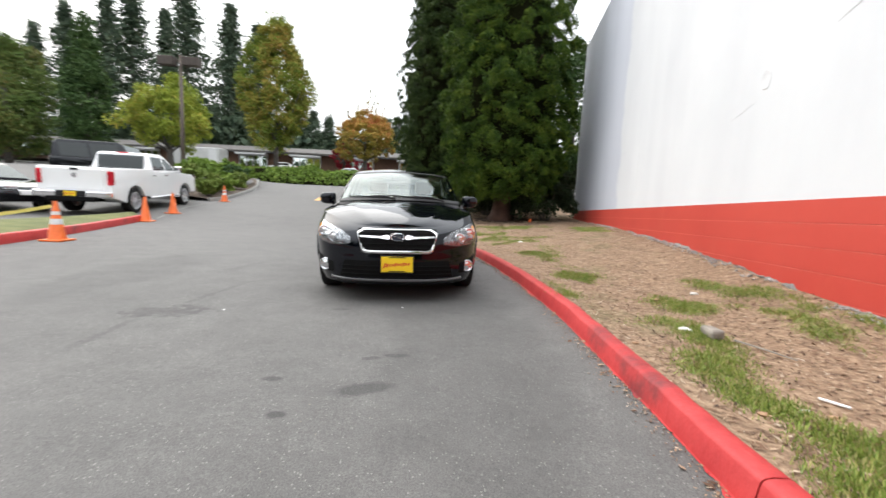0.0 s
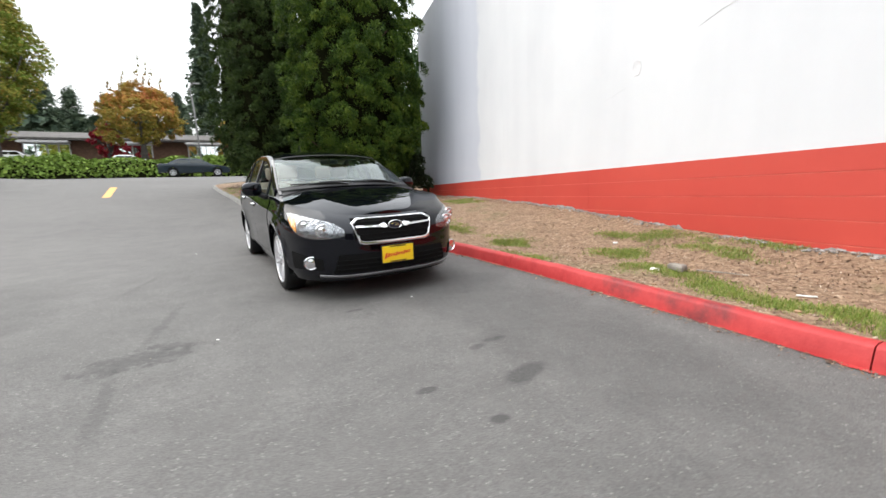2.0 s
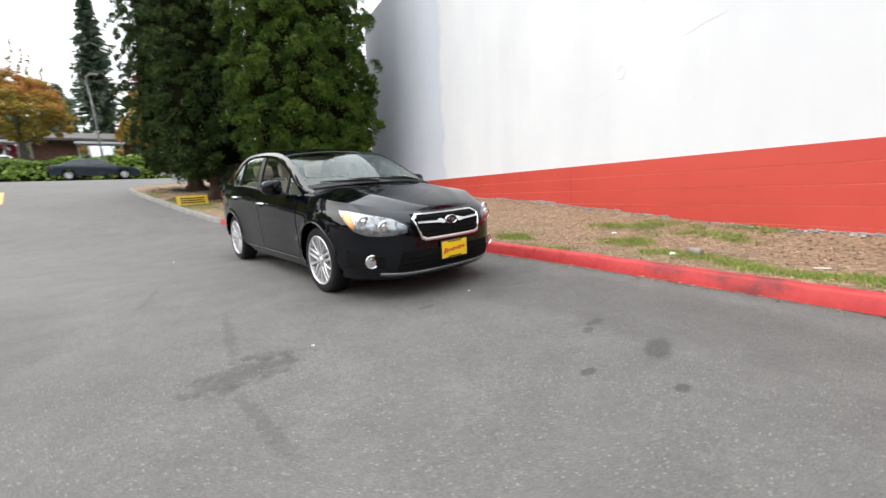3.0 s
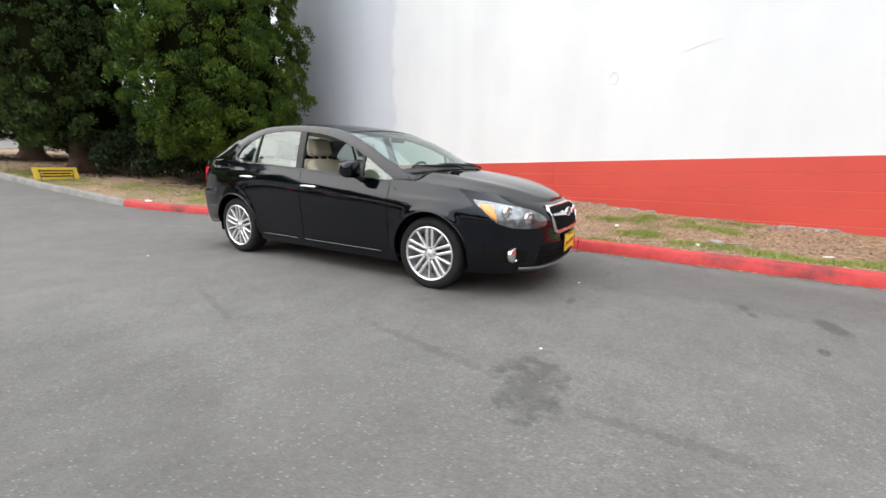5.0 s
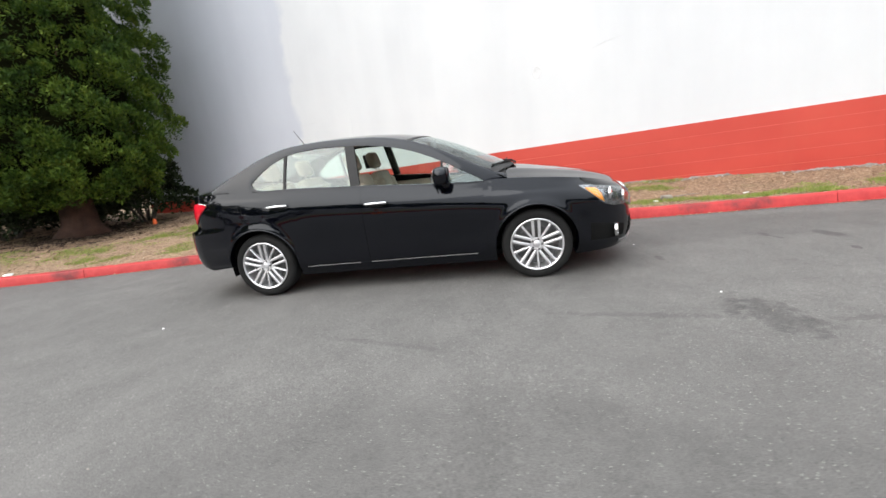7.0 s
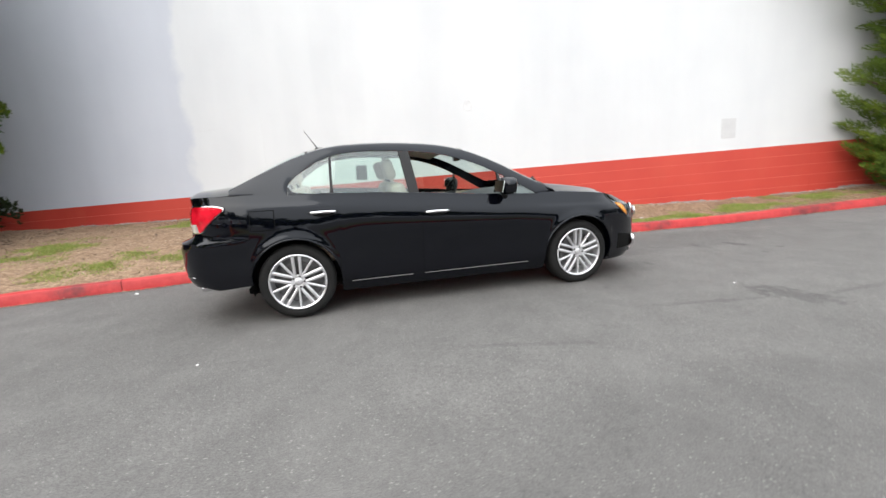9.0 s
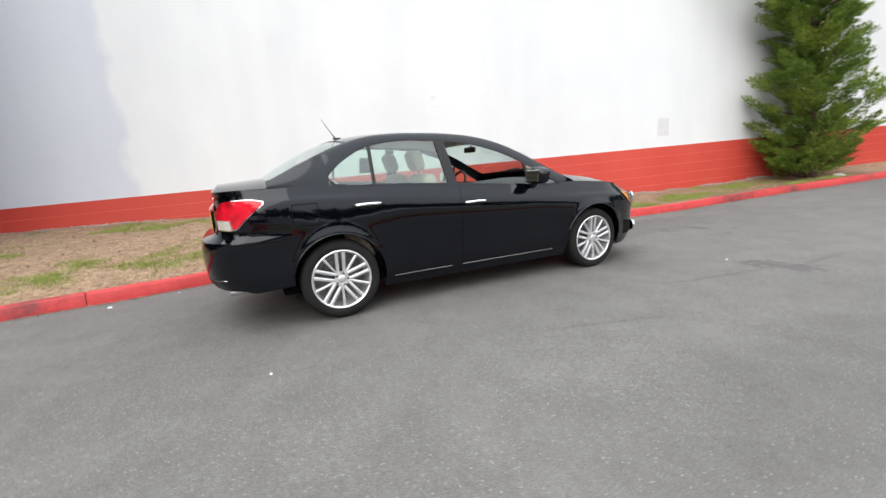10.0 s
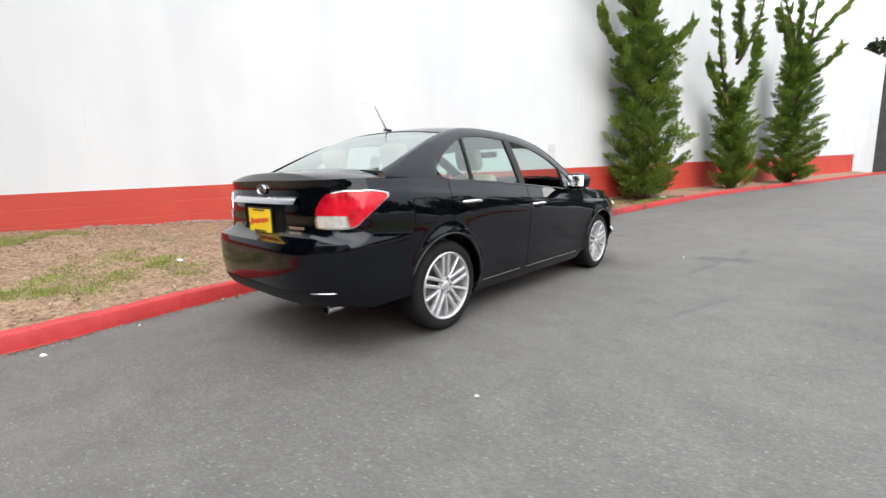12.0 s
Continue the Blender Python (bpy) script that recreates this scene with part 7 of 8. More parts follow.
# second wing further right
wing = empty("office_wing", label="low brown building wing with shop windows across the street", category="building")
bm = bmesh.new()
box(bm, 14, 66, 4.9, 24, 8, 2.8)
part("wall", bm, brick_mat, wing)
bm = bmesh.new()
grid_faces(bm, [[(x, y, z) for x in np.linspace(1, 27, 6)] for y, z in ((61.0, 6.2), (61.0, 6.5), (66, 7.6), (71, 6.5))])
part("roof", bm, shingle, wing)
for k in range(4):
    bm = bmesh.new()
    box(bm, 4.2 + 4.5 * k, 61.95, 4.8, 2.4, 0.1, 1.9)
    part("window", bm, low_glass, wing)

# white box trailer and van beyond the planter
trailer = empty("box_trailer", label="plain white box trailer parked behind the planter", category="trailer")
bm = bmesh.new()
box(bm, -29.0, 54, 5.1, 6.2, 2.3, 2.1, 0.12)
part("box_body", bm, white_trim, trailer)
bm = bmesh.new()
box(bm, -26.7, 52.83, 5.05, 1.0, 0.04, 1.7, 0.01)
part("side_door", bm, flashing, trailer)
for dx in (-1.0, 0.0):
    bm = bmesh.new()
    lathe(bm, [(0.001, -1.1), (0.34, -1.1), (0.34, -0.85), (0.001, -0.85)], 18, "y", (-28.6 + dx, 54, 3.75))
    part("trailer_wheel", bm, tyre_mat, trailer)

# light pole in the lot
pole_wood = varied("weathered_pole", (0.07, 0.055, 0.045), (0.14, 0.115, 0.095), 4.0, 0.9)
pole = empty("light_pole", Matrix.Translation((-18.25, 32, gz(-18.25, 32))), label="weathered wooden pole with two floodlight boxes", category="street lamp")
bm = bmesh.new()
tube(bm, [(0, 0, -0.3), (0, 0, 8.5)], [0.16, 0.11], 10)
part("post", bm, pole_wood, pole, smooth=True)
bm = bmesh.new()
box(bm, 0, 0, 8.1, 2.4, 0.1, 0.1, 0.02)
part("crossarm", bm, pole_wood, pole)
for sg in (-1, 1):
    bm = bmesh.new()
    box(bm, sg * 0.85, -0.15, 8.02, 1.15, 0.6, 0.62, 0.06)
    part("floodlight", bm, varied("floodlight_brown", (0.03, 0.022, 0.018), (0.06, 0.045, 0.035), 5.0, 0.7) if sg < 0 else bpy.data.materials["floodlight_brown"], pole)

lamp_post = empty("street_lamp", Matrix.Translation((-2.9, 40.0, ROAD(40.0))), label="slim grey street lamp with a short arm", category="street lamp")
bm = bmesh.new()
tube(bm, [(0, 0, -0.2), (-0.15, 0, 5.4), (-0.28, 0, 6.7), (-0.22, -0.03, 7.0), (0.05, -0.08, 7.18)], [0.075, 0.06, 0.05, 0.045, 0.04], 8)
galvanised = varied("galvanised_steel", (0.16, 0.16, 0.16), (0.28, 0.28, 0.275), 3.0, 0.6, 0.3)
part("post", bm, galvanised, lamp_post, smooth=True)
bm = bmesh.new()
box(bm, 0.2, -0.1, 7.18, 0.5, 0.2, 0.11, 0.04)
part("lamp_head", bm, galvanised, lamp_post)


# ---- other vehicles ----
def extrude_profile(bm, pts, half, inset=None, bevel=0.03):
    """A side outline (x, z) made solid across the width; inset(z) narrows it with height."""
    rows = []
    for y in (-1, -0.85, 0.85, 1):
        rows.append([Vector((x, y * (half - (inset(z) if inset else 0) - (0 if abs(y) < 1 else 0.0)), z)) for x, z in pts])
    loops = [[bm.verts.new(p) for p in r] for r in rows]
    for a, b2 in zip(loops, loops[1:]):
        for k in range(len(a)):
            bm.faces.new((a[k], a[(k + 1) % len(a)], b2[(k + 1) % len(a)], b2[k]))
    bm.faces.new(loops[0])
    bm.faces.new(loops[-1][::-1])
    bmesh.ops.recalc_face_normals(bm, faces=bm.faces)
    if bevel:
        es = [e for e in bm.edges if len(e.link_faces) == 2 and e.calc_face_angle(0) > 0.5]
        bmesh.ops.bevel(bm, geom=es, offset=bevel, segments=3, affect="EDGES", profile=0.6)


def arched(x0, x1, zlow, axles, r):
    """The underside of a body from front to back, with wheel openings."""
    out = [(x1, zlow)]
    for ax in sorted(axles):
        out += [(ax + r * math.cos(a), 0.36 + r * math.sin(a)) if math.sin(a) > 0 else (ax + r * math.cos(a), zlow) for a in np.linspace(math.pi, 0, 11)]
    out.append((x0, zlow))
    return out


def pickup(m, label):
    """A crew-cab pickup truck."""
    tr = empty("pickup_truck", m, label=label, category="pickup truck")
    rear, front, r = -1.72, 1.85, 0.53
    under = arched(2.78, -2.9, 0.52, (rear, front), r)
    body = [(2.78, 0.52), (2.82, 0.8), (2.76, 1.1), (2.6, 1.22), (1.5, 1.30), (1.3, 1.32), (-0.55, 1.33), (-0.6, 1.42), (-2.86, 1.42), (-2.92, 1.38), (-2.92, 0.6)]
    bm = bmesh.new()
    extrude_profile(bm, [(-2.9, 0.52)] + under[1:-1] + [(2.78, 0.52)] + body[1:], 1.0, lambda z: 0.05 * max(0, z - 0.9), 0.03)
    part("body", bm, white_car_paint, tr, smooth=True, angle=35)
    bm = bmesh.new()
    extrude_profile(bm, [(1.35, 1.29), (0.72, 1.83), (0.5, 1.93), (-0.35, 1.95), (-0.5, 1.9), (-0.62, 1.3)], 0.98, lambda z: 0.05 * max(0, z - 0.9) + 0.27 * max(0, z - 1.3), 0.035)
    part("cab", bm, white_car_paint, tr, smooth=True, angle=35)
    yw = lambda z: 0.98 - 0.05 * max(0, z - 0.9) - 0.27 * max(0, z - 1.3) + 0.004
    for side in (-1, 1):
        for pts in ([(1.12, 1.38), (0.68, 1.76), (0.45, 1.8), (0.42, 1.38)], [(0.34, 1.38), (0.36, 1.81), (-0.34, 1.83), (-0.46, 1.38)]):
            bm = bmesh.new()
            bm.faces.new([bm.verts.new((x, side * yw(z), z)) for x, z in pts])
            part("side_window", bm, dark_glass, tr)
        bm = bmesh.new()
        box(bm, -2.87, side * 0.92, 1.12, 0.16, 0.14, 0.42, 0.03)
        part("tail_lamp", bm, red_lens, tr)
        bm = bmesh.new()
        box(bm, 1.0, side * 1.12, 1.42, 0.12, 0.26, 0.26, 0.05)
        part("door_mirror", bm, chrome, tr)
        for x in (0.35, -0.5):
            bm = bmesh.new()
            box(bm, x, side * 0.985, 1.2, 0.2, 0.03, 0.04, 0.01)
            part("door_handle", bm, chrome, tr)
        bm = bmesh.new()
        box(bm, 2.66, side * 0.85, 1.0, 0.26, 0.24, 0.26, 0.05)
        part("headlamp", bm, reflector, tr)
        bm = bmesh.new()
        tube(bm, [(1.2, side * 0.98, 0.45), (-0.9, side * 0.98, 0.45)], 0.05, 10)
        part("side_step", bm, chrome, tr)
    bm = bmesh.new()
    rows = [[(-0.53 - 0.09 * (1.85 - z) / 0.45, y, z) for y in (-0.7, 0.7)] for z in (1.42, 1.85)]
    grid_faces(bm, [[Vector((p[0] - 0.035, p[1], p[2])) for p in r_] for r_ in rows])
    part("rear_window", bm, dark_glass, tr)
    bm = bmesh.new()
    grid_faces(bm, [[(1.32, -0.8, 1.36), (1.32, 0.8, 1.36)], [(0.76, -0.72, 1.82), (0.76, 0.72, 1.82)]])
    part("windscreen", bm, dark_glass, tr)
    bm = bmesh.new()
    box(bm, -2.93, 0, 1.07, 0.03, 1.52, 0.58, 0.01)
    tg = part("tailgate", bm, white_car_paint, tr)
    bm = bmesh.new()
    box(bm, -2.95, 0, 1.36, 0.02, 0.22, 0.07, 0.01)
    part("tailgate_handle", bm, black_trim, tg)
    bm = bmesh.new()
    bmesh.ops.create_circle(bm, cap_ends=True, radius=0.075, segments=12)
    bmesh.ops.transform(bm, matrix=Matrix.Translation((-2.952, 0, 1.18)) @ pose(0, 0, 0, 90, 0, -90), verts=bm.verts)
    part("badge", bm, chrome, tg)
    bm = bmesh.new()
    box(bm, -3.03, 0, 0.64, 0.26, 1.96, 0.2, 0.04)
    bp = part("rear_bumper", bm, chrome, tr, "chrome step bumper")
    bm = bmesh.new()
    box(bm, -3.155, 0, 0.66, 0.02, 0.78, 0.16, 0.006)
    part("step_pad", bm, black_trim, bp)
    bm = bmesh.new()
    box(bm, -2.95, 0, 0.50, 0.5, 1.3, 0.14, 0.03)
    part("tow_bar", bm, dark_well, tr)
    dealer_plate(bp, Matrix.Translation((-3.178, 0.0, 0.66)) @ pose(0, 0, 0, 90, 0, -90), "plate_frame")
    bm = bmesh.new()
    box(bm, -0.2, 0, 0.56, 4.9, 1.3, 0.2)
    part("chassis", bm, dark_well, tr)
    bm = bmesh.new()
    box(bm, 0, 0, 1.94, 0.06, 0.35, 0.03, 0.01, m=Matrix.Translation((-0.46, 0, 0)))
    part("brake_light", bm, red_lens, tr)
    for ax in (rear, front):
        for side in (-1, 1):
            wheel(tr, ax, side * 0.84, side, 0.41, 0.275, 0.27, 10, False, alloy)
            bm = bmesh.new()
            box(bm, ax, side * 0.66, 0.68, 0.86, 0.2, 0.4)
            part("wheel_well", bm, dark_well, tr)
    return tr


def plain_car(name, m, label, category, paint_, length=4.7, height=1.45, half=0.9, boxy=False):
    """A distant car with cabin, windows, lamps and wheels."""
    c = empty(name, m, label=label, category=category)
    h = length / 2
    f, r = h - 0.92, -h + 1.0
    k = height / 1.45
    if boxy:
        top = [(h, 0.75), (h - 0.06, 1.0), (h - 1.15, 1.08), (h - 1.25, 1.1), (-h + 0.05, 1.12), (-h, 1.0)]
        cabin = [(h - 1.35, 1.08), (h - 1.75, height - 0.06), (h - 1.95, height), (-h + 0.25, height), (-h + 0.08, height - 0.1), (-h + 0.04, 1.1)]
    else:
        top = [(h, 0.55), (h - 0.12, 0.72), (h - 0.5, 0.82), (h - 1.35, 0.95), (-h + 1.0, 1.0), (-h + 0.15, 1.0), (-h + 0.02, 0.9)]
        cabin = [(h - 1.25, 0.92), (h - 2.0, height - 0.07), (h - 2.3, height), (-h + 1.5, height - 0.02), (-h + 1.2, height - 0.1), (-h + 0.6, 0.98)]
    bm = bmesh.new()
    extrude_profile(bm, [(-h + 0.04, 0.3)] + arched(h, -h, 0.26, (r, f), 0.37)[1:-1] + [(h - 0.04, 0.3)] + top, half, lambda z: 0.06 * max(0, z - 0.7), 0.05)
    part("body", bm, paint_, c, smooth=True, angle=35)
    ins = lambda z: 0.08 + 0.42 * max(0, z - 0.95) * (0.35 if boxy else 1)
    bm = bmesh.new()
    extrude_profile(bm, cabin, half, ins, 0.04)
    part("cabin", bm, paint_, c, smooth=True, angle=35)
    zc0, zc1 = 1.02 if not boxy else 1.16, height - 0.12
    xs0 = [p[0] for p in cabin]
    for side in (-1, 1):
        xa_, xb_ = max(xs0) - 0.28, min(xs0) + 0.3
        ta, tb = cabin[1][0] - 0.08, cabin[4][0] + 0.1
        for q in range(2):
            a0, a1 = xa_ + (xb_ - xa_) * (q * 0.5 + 0.02), xa_ + (xb_ - xa_) * (q * 0.5 + 0.48)
            b0, b1 = ta + (tb - ta) * (q * 0.5 + 0.02), ta + (tb - ta) * (q * 0.5 + 0.48)
            bm = bmesh.new()
            bm.faces.new([bm.verts.new((x, side * (half - ins(z) + 0.006), z)) for x, z in ((a0, zc0), (b0, zc1), (b1, zc1), (a1, zc0))])
            part("side_window", bm, dark_glass, c)
        bm = bmesh.new()
        box(bm, h - 0.14, side * (half - 0.28), 0.68 if not boxy else 0.86, 0.2, 0.4, 0.13, 0.04)
        part("headlamp", bm, reflector, c)
        bm = bmesh.new()
        box(bm, -h + 0.08, side * (half - 0.2), 0.85, 0.16, 0.34, 0.16, 0.04)
        part("tail_lamp", bm, red_lens, c)
    for p, q, nm in ((cabin[0], cabin[1], "windscreen"), (cabin[-1], cabin[-2], "rear_window")):
        sg = 1 if nm == "windscreen" else -1
        bm = bmesh.new()
        pa = (p[0] + (q[0] - p[0]) * 0.1 + sg * 0.03, p[1] + (q[1] - p[1]) * 0.1 + 0.012)
        pb = (p[0] + (q[0] - p[0]) * 0.92 + sg * 0.03, p[1] + (q[1] - p[1]) * 0.92 + 0.012)
        grid_faces(bm, [[(pa[0], y * (half - ins(pa[1]) - 0.05), pa[1]) for y in (-1, 1)], [(pb[0], y * (half - ins(pb[1]) - 0.05), pb[1]) for y in (-1, 1)]])
        part(nm, bm, dark_glass, c)
    bm = bmesh.new()
    box(bm, h - 0.01, 0, 0.55, 0.05, 0.9, 0.16, 0.02)
    part("grille", bm, chrome if not boxy else black_trim, c)
    for ax in (f, r):
        for side in (-1, 1):
            wheel(c, ax, side * (half - 0.12), side, 0.33, 0.21, 0.2, 8, False)
            bm = bmesh.new()
            box(bm, ax, side * (half - 0.28), 0.5, 0.7, 0.16, 0.34)
            part("wheel_well", bm, dark_well, c)
    return c


pickup(Matrix.Translation((-10.75, 15.85, gz(-10.75, 15.85))) @ Matrix.Rotation(radians(97.4), 4, "Z") @ Matrix.Rotation(radians(-3.2), 4, "Y"), "white crew-cab pickup truck parked at the lot edge")
plain_car("parked_suv", Matrix.Translation((-13.9, 19.6, gz(-13.9, 19.6))) @ Matrix.Rotation(radians(12), 4, "Z"), "black boxy four-wheel-drive parked behind the pickup", "suv", paint("black_suv_paint", (0.006, 0.006, 0.007)), 4.3, 1.85, 0.93, True)
plain_car("parked_car", Matrix.Translation((-14.0, 13.6, gz(-14.0, 13.6))) @ Matrix.Rotation(radians(-12), 4, "Z"), "black car with chrome grille parked beside the pickup", "car", paint("black_sedan_paint", (0.005, 0.005, 0.006)), 4.8, 1.46, 0.92)
plain_car("street_car", Matrix.Translation((-3.4, 39.6, ROAD(39.6))) @ Matrix.Rotation(radians(0), 4, "Z"), "dark green sedan standing on the street", "car", navy_paint, 4.9, 1.42, 0.9)
plain_car("far_car", Matrix.Translation((-10.2, 52.5, 3.0)) @ Matrix.Rotation(radians(180), 4, "Z"), "pale silver car parked behind the ivy bank", "car", white_car_paint, 4.6, 1.45, 0.9)
plain_car("far_car", Matrix.Translation((-21.5, 62, 4.0)) @ Matrix.Rotation(radians(180), 4, "Z"), "white car parked in front of the office", "car", white_car_paint, 4.6, 1.45, 0.9)


# ---- small things by the wall and kerb ----
patch_mat = varied("patched_paint", (0.56, 0.565, 0.58), (0.70, 0.705, 0.72), 8.0, 0.8, bumpy=0.5)
vent_mat = varied("painted_vent", (0.50, 0.505, 0.52), (0.56, 0.565, 0.58), 6.0, 0.8)


def wall_plate(name, y, z, w, h, label, category, material=patch_mat, bevel=0.004):
    bm = bmesh.new()
    m = Matrix.Translation(on_wall(y, z, 0.002)) @ Matrix.Rotation(math.atan2(-WALL_B, 1), 4, "Z")
    box(bm, 0, 0, 0, 0.008, w, h, bevel, m=m)
    return tagged(part(name, bm, material), label, category)


rim_ = bmesh.new()
ring = []
for k in range(25):
    a = 2 * math.pi * k / 24
    r = 1 + 0.22 * noise.noise(Vector((math.cos(a) * 1.6, math.sin(a) * 1.6, 4.0)))
    ring.append((4.93 + 0.085 * r * math.cos(a), 2.53 + 0.12 * r * math.sin(a)))
grid_faces(rim_, [[on_wall(4.93, 2.53, 0.002)] * 1 + [on_wall(4.93 + (y - 4.93) * q, 2.53 + (z - 2.53) * q, h) for q, h in ((0.7, 0.003), (0.9, 0.007), (1.0, 0.0))] for y, z in ring])
tagged(part("wall_patch", rim_, patch_mat), "rough oval paint patch on the white wall", "wall patch")
wall_plate("vent_cover", -0.42, 1.77, 0.30, 0.40, "painted-over vent cover on the white wall", "vent cover", vent_mat)
scratch_mat = varied("scuffed_paint", (0.52, 0.53, 0.54), (0.64, 0.65, 0.66), 30.0, 0.9)


def scratch(pts, r=0.004):
    bm = bmesh.new()
    tube(bm, [on_wall(y, z, 0.0005) for y, z in pts], [r * 0.4] + [r] * (len(pts) - 2) + [r * 0.4], 5)
    return tagged(part("wall_crack", bm, scratch_mat), "thin dark crack in the white wall paint", "crack", group="cracks in the wall")


scratch([(9.05, 1.35), (9.1, 1.75), (9.07, 2.2), (9.12, 2.7)], 0.0025)
scratch([(4.75, 3.3), (4.55, 3.42), (4.4, 3.46)])
scratch([(4.0, 2.75), (3.7, 2.84), (3.45, 2.88)], 0.005)
scratch([(5.6, 2.2), (5.35, 2.25), (5.1, 2.32)])
scratch([(10.6, 2.35), (10.2, 2.33), (9.9, 2.38)], 0.004)

stick_leaf = varied("dead_leaf_brown", (0.2, 0.1, 0.05), (0.42, 0.27, 0.16), 25.0, 0.85)
# litter on the lawn
def crumpled(name, x, y, size, label, seed, material=None, z=None):
    """A crushed scrap of paper or plastic."""
    r = np.random.default_rng(seed)
    bm = bmesh.new()
    bmesh.ops.create_icosphere(bm, subdivisions=2, radius=1.0)
    for v in bm.verts:
        v.co *= 0.7 + 0.5 * r.random()
        v.co.x *= size
        v.co.y *= size * 0.7
        v.co.z *= size * 0.35
        v.co += Vector((x, y, (lawn_z(x, y) if z is None else z) + size * 0.2))
    return tagged(part(name, bm, material or paper_white), label, "litter", group="litter")


crumpled("paper_scrap", 2.04, 3.34, 0.055, "crumpled white paper scrap lying on the lawn", 1)
crumpled("dead_leaf", 1.9, 2.0, 0.028, "curled brown dead leaf on the lawn", 31, stick_leaf)
crumpled("dead_leaf", 1.55, 1.98, 0.03, "curled brown dead leaf beside the kerb", 32, stick_leaf)
crumpled("dead_leaf", 2.35, 4.3, 0.045, "pale dead leaf on dry soil", 33, stick_leaf)
crumpled("dead_leaf", 1.42, 2.9, 0.025, "brown dead leaf behind the kerb", 34, stick_leaf)
crumpled("paper_scrap", 2.83, 4.48, 0.045, "small pale paper scrap on dry soil", 2)
crumpled("paper_scrap", 1.9, 8.7, 0.05, "crumpled white paper scrap on the grass", 3)
crumpled("paper_scrap", -0.28, 13.02, 0.07, "white paper scrap behind the kerb", 4)
crumpled("paper_scrap", 1.82, 2.06, 0.018, "torn white scrap on the lawn", 5)
crumpled("paper_scrap", 1.1, -4.2, 0.12, "white paper scraps under the juniper", 6)
crumpled("paper_scrap", 0.3, 9.85, 0.03, "tiny white scrap in the gutter", 7, z=0.0)
chip_mat = varied("pale_chip", (0.6, 0.6, 0.58), (0.8, 0.8, 0.78), 20.0, 0.8)
for k, (x, y) in enumerate(((-1.76, 3.915), (-2.1, 8.37), (-0.2, 4.15), (0.55, 9.3))):
    crumpled("stone_chip", x, y, 0.012, "pale stone chip lying on the asphalt", 20 + k, chip_mat, ground_z(x, y))

stick_mat = varied("weathered_wood", (0.16, 0.14, 0.12), (0.3, 0.27, 0.23), 12.0, 0.9)
# stump piece, branch and broken slab on the lawn
bm = bmesh.new()
box(bm, 2.13, 3.17, lawn_z(2.13, 3.17) + 0.045, 0.1, 0.15, 0.07, 0.02, 2)
for v in bm.verts:
    v.co += Vector((0.02, 0.02, 0.015)) * noise.noise(v.co * 9)
tagged(part("wood_block", bm, stick_mat), "weathered grey wood block half sunk in grass", "wood block")
bm = bmesh.new()
tube(bm, [(2.19, 3.02, lawn_z(2.19, 3.02) + 0.03), (2.25, 2.84, lawn_z(2.25, 2.84) + 0.03), (2.31, 2.65, lawn_z(2.31, 2.65) + 0.02)], [0.008, 0.006, 0.004], 6)
tagged(part("stick", bm, stick_mat), "grey fallen stick lying on the lawn", "stick")
bm = bmesh.new()
box(bm, 0, 0, 0, 0.02, 0.12, 0.01, 0.004, m=pose(2.02, 2.12, lawn_z(2.02, 2.12) + 0.012, 0, 0, 35))
tagged(part("plastic_strip", bm, paper_white), "pale broken plastic strip on the lawn", "litter")

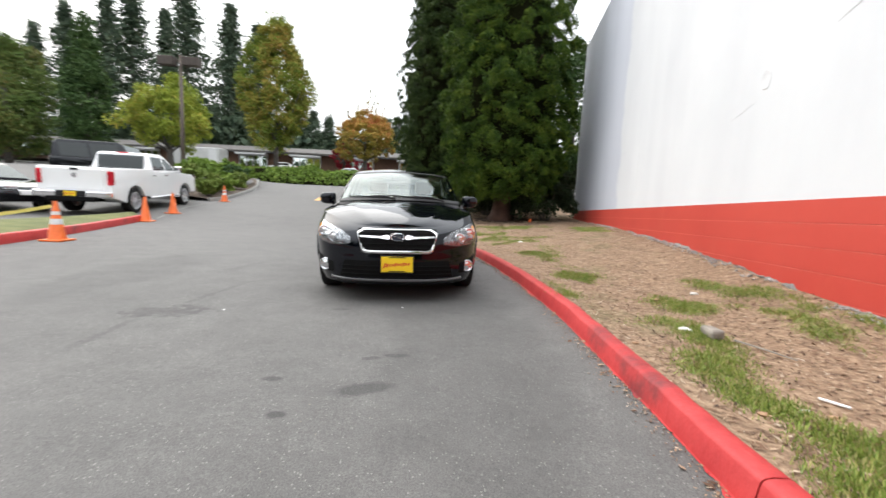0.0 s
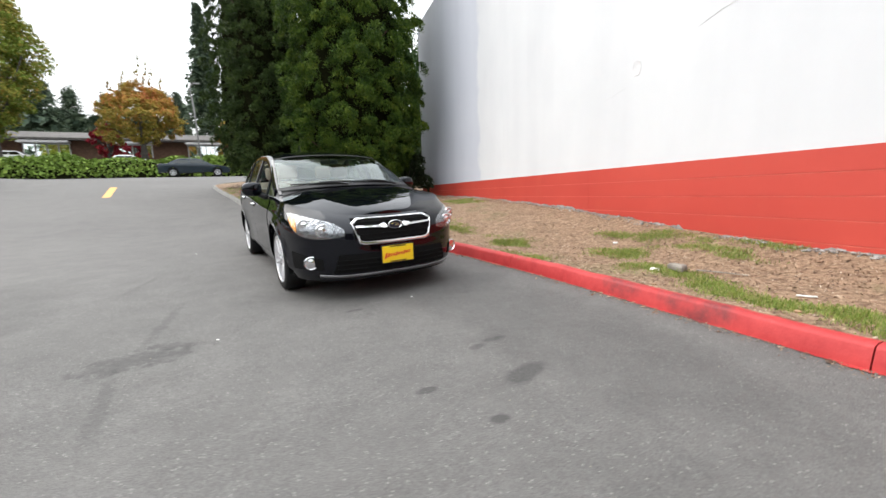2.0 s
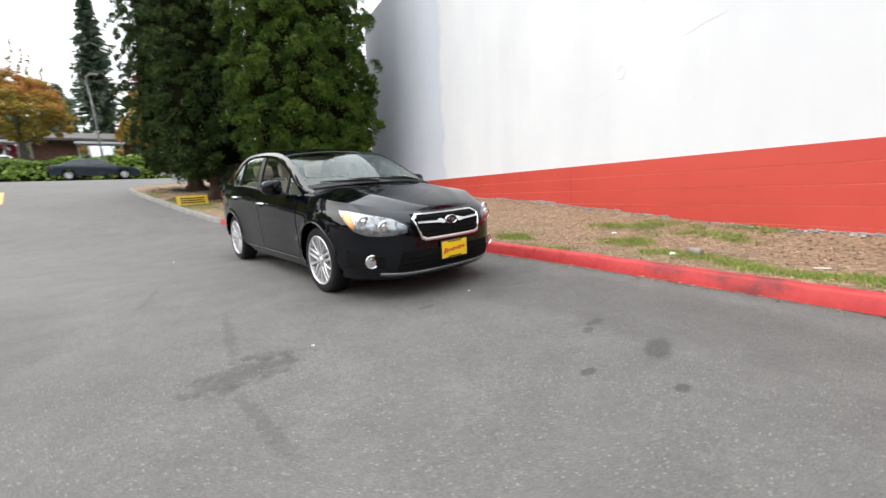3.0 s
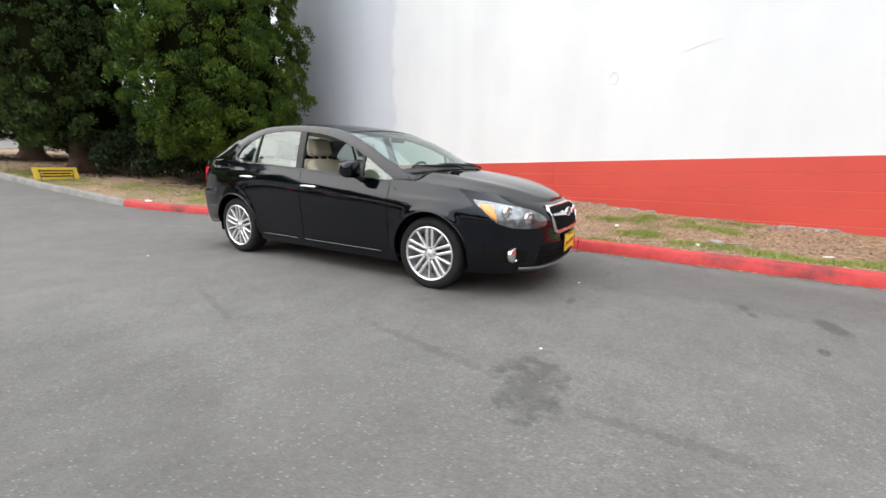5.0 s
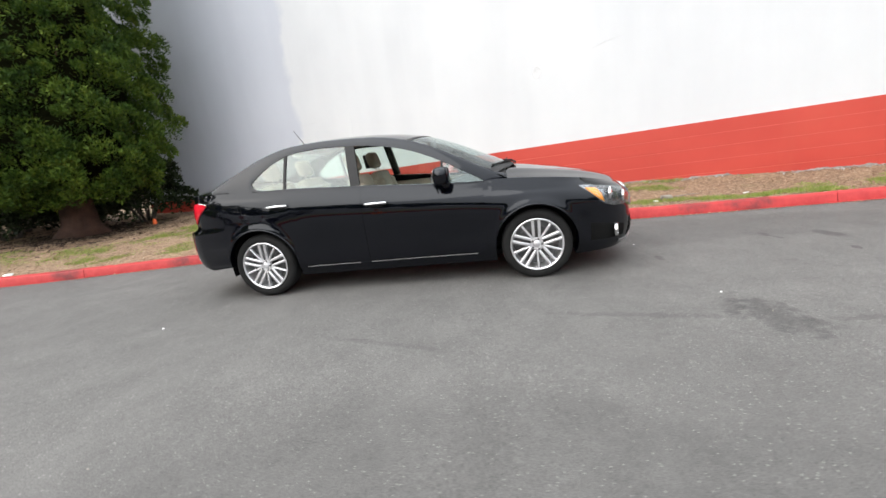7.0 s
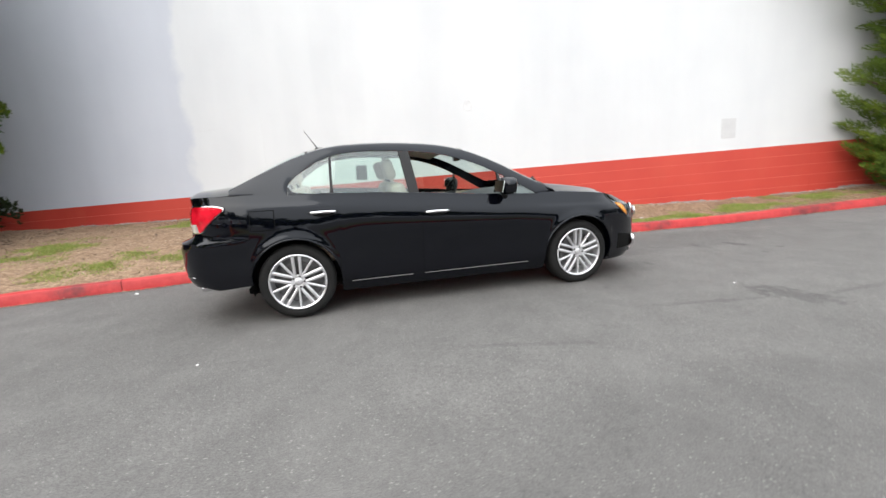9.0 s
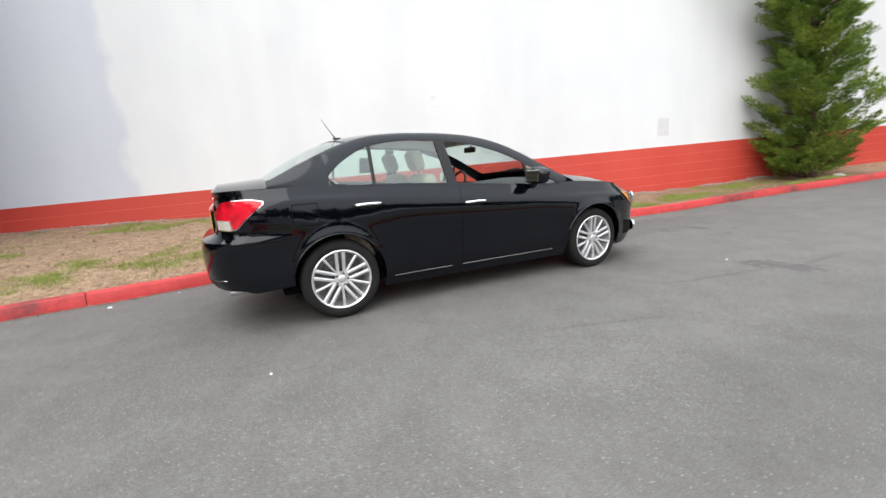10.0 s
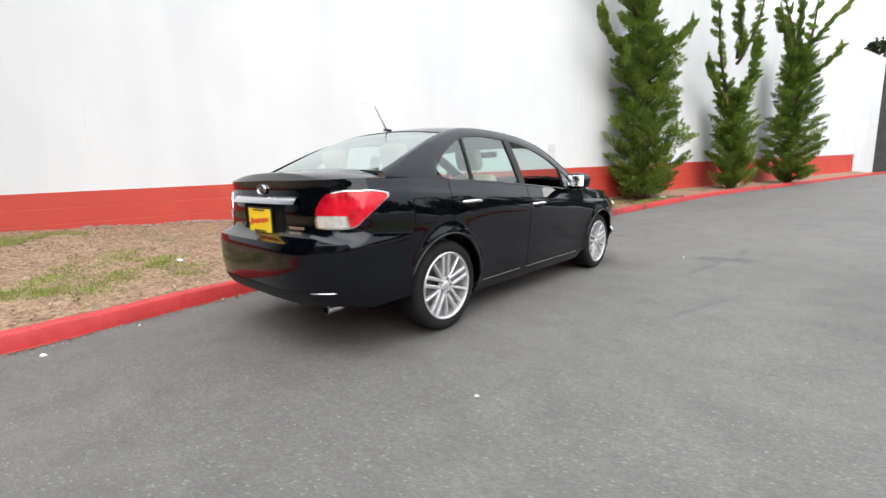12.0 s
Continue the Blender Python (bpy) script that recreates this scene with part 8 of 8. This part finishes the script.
# orange marker and yellow lawn sign
bm = bmesh.new()
lathe(bm, [(0.05, 0), (0.045, 0.06), (0.03, 0.12), (0.001, 0.13)], 10, "z", (3.35, 14.0, lawn_z(3.35, 14.0)))
tagged(part("orange_marker", bm, mat("orange_plastic", (0.75, 0.12, 0.02), 0.5), smooth=True), "small orange plastic marker on the lawn", "marker")

sign = empty("lawn_sign", pose(-0.62, 17.3, lawn_z(-0.62, 17.3), 0, 0, 14), label="low yellow lawn sign with dark lines of writing", category="sign")
bm = bmesh.new()
box(bm, 0, 0, 0.21, 0.95, 0.02, 0.3, 0.006, m=pose(0, 0, 0, -14, 0, 0))
part("panel", bm, varied("yellow_sign", (0.6, 0.4, 0.03), (0.75, 0.52, 0.05), 4.0, 0.5), sign, "yellow panel")
for z, w in ((0.27, 0.74), (0.2, 0.62), (0.13, 0.7)):
    bm = bmesh.new()
    box(bm, 0, -0.012, z, w, 0.004, 0.035, m=pose(0, 0, 0, -14, 0, 0))
    part("writing_bar", bm, black_trim, sign)
for sg in (-1, 1):
    bm = bmesh.new()
    tube(bm, [(sg * 0.35, 0.0, -0.08), (sg * 0.35, 0.02, 0.3)], 0.012, 6)
    part("stake", bm, steel_dark, sign)

# ragged concrete footing showing under the red paint
bm = bmesh.new()
rows = []
for k in range(760):
    y = -6 + 19 * k / 759
    r = noise.noise(Vector((2.2, y * 1.3, 0))) + 0.5 * noise.noise(Vector((5.1, y * 6, 0))) + 0.3 * noise.noise(Vector((7.7, y * 19, 0)))
    hgt = max(-0.02, 0.005 + 0.065 * r)
    out_ = 0.012 + 0.03 * max(r, 0)
    zf = lawn_z(on_wall(y, 0, 0.03).x, y)
    rows.append([on_wall(y, zf - 0.05, 0.0055), on_wall(y, zf + hgt, 0.0055), on_wall(y, zf + hgt * 0.75, 0.012 + 0.3 * out_), on_wall(y, zf + hgt * 0.3, 0.02 + 0.7 * out_), on_wall(y, zf - 0.03, 0.02 + out_)])
grid_faces(bm, rows)
tagged(part("footing", bm, varied("footing_concrete", (0.12, 0.113, 0.105), (0.30, 0.285, 0.265), 9.0, 0.95, bumpy=0.8, dist=0.02)), "ragged grey concrete footing along the wall foot", "footing", kind="structure")
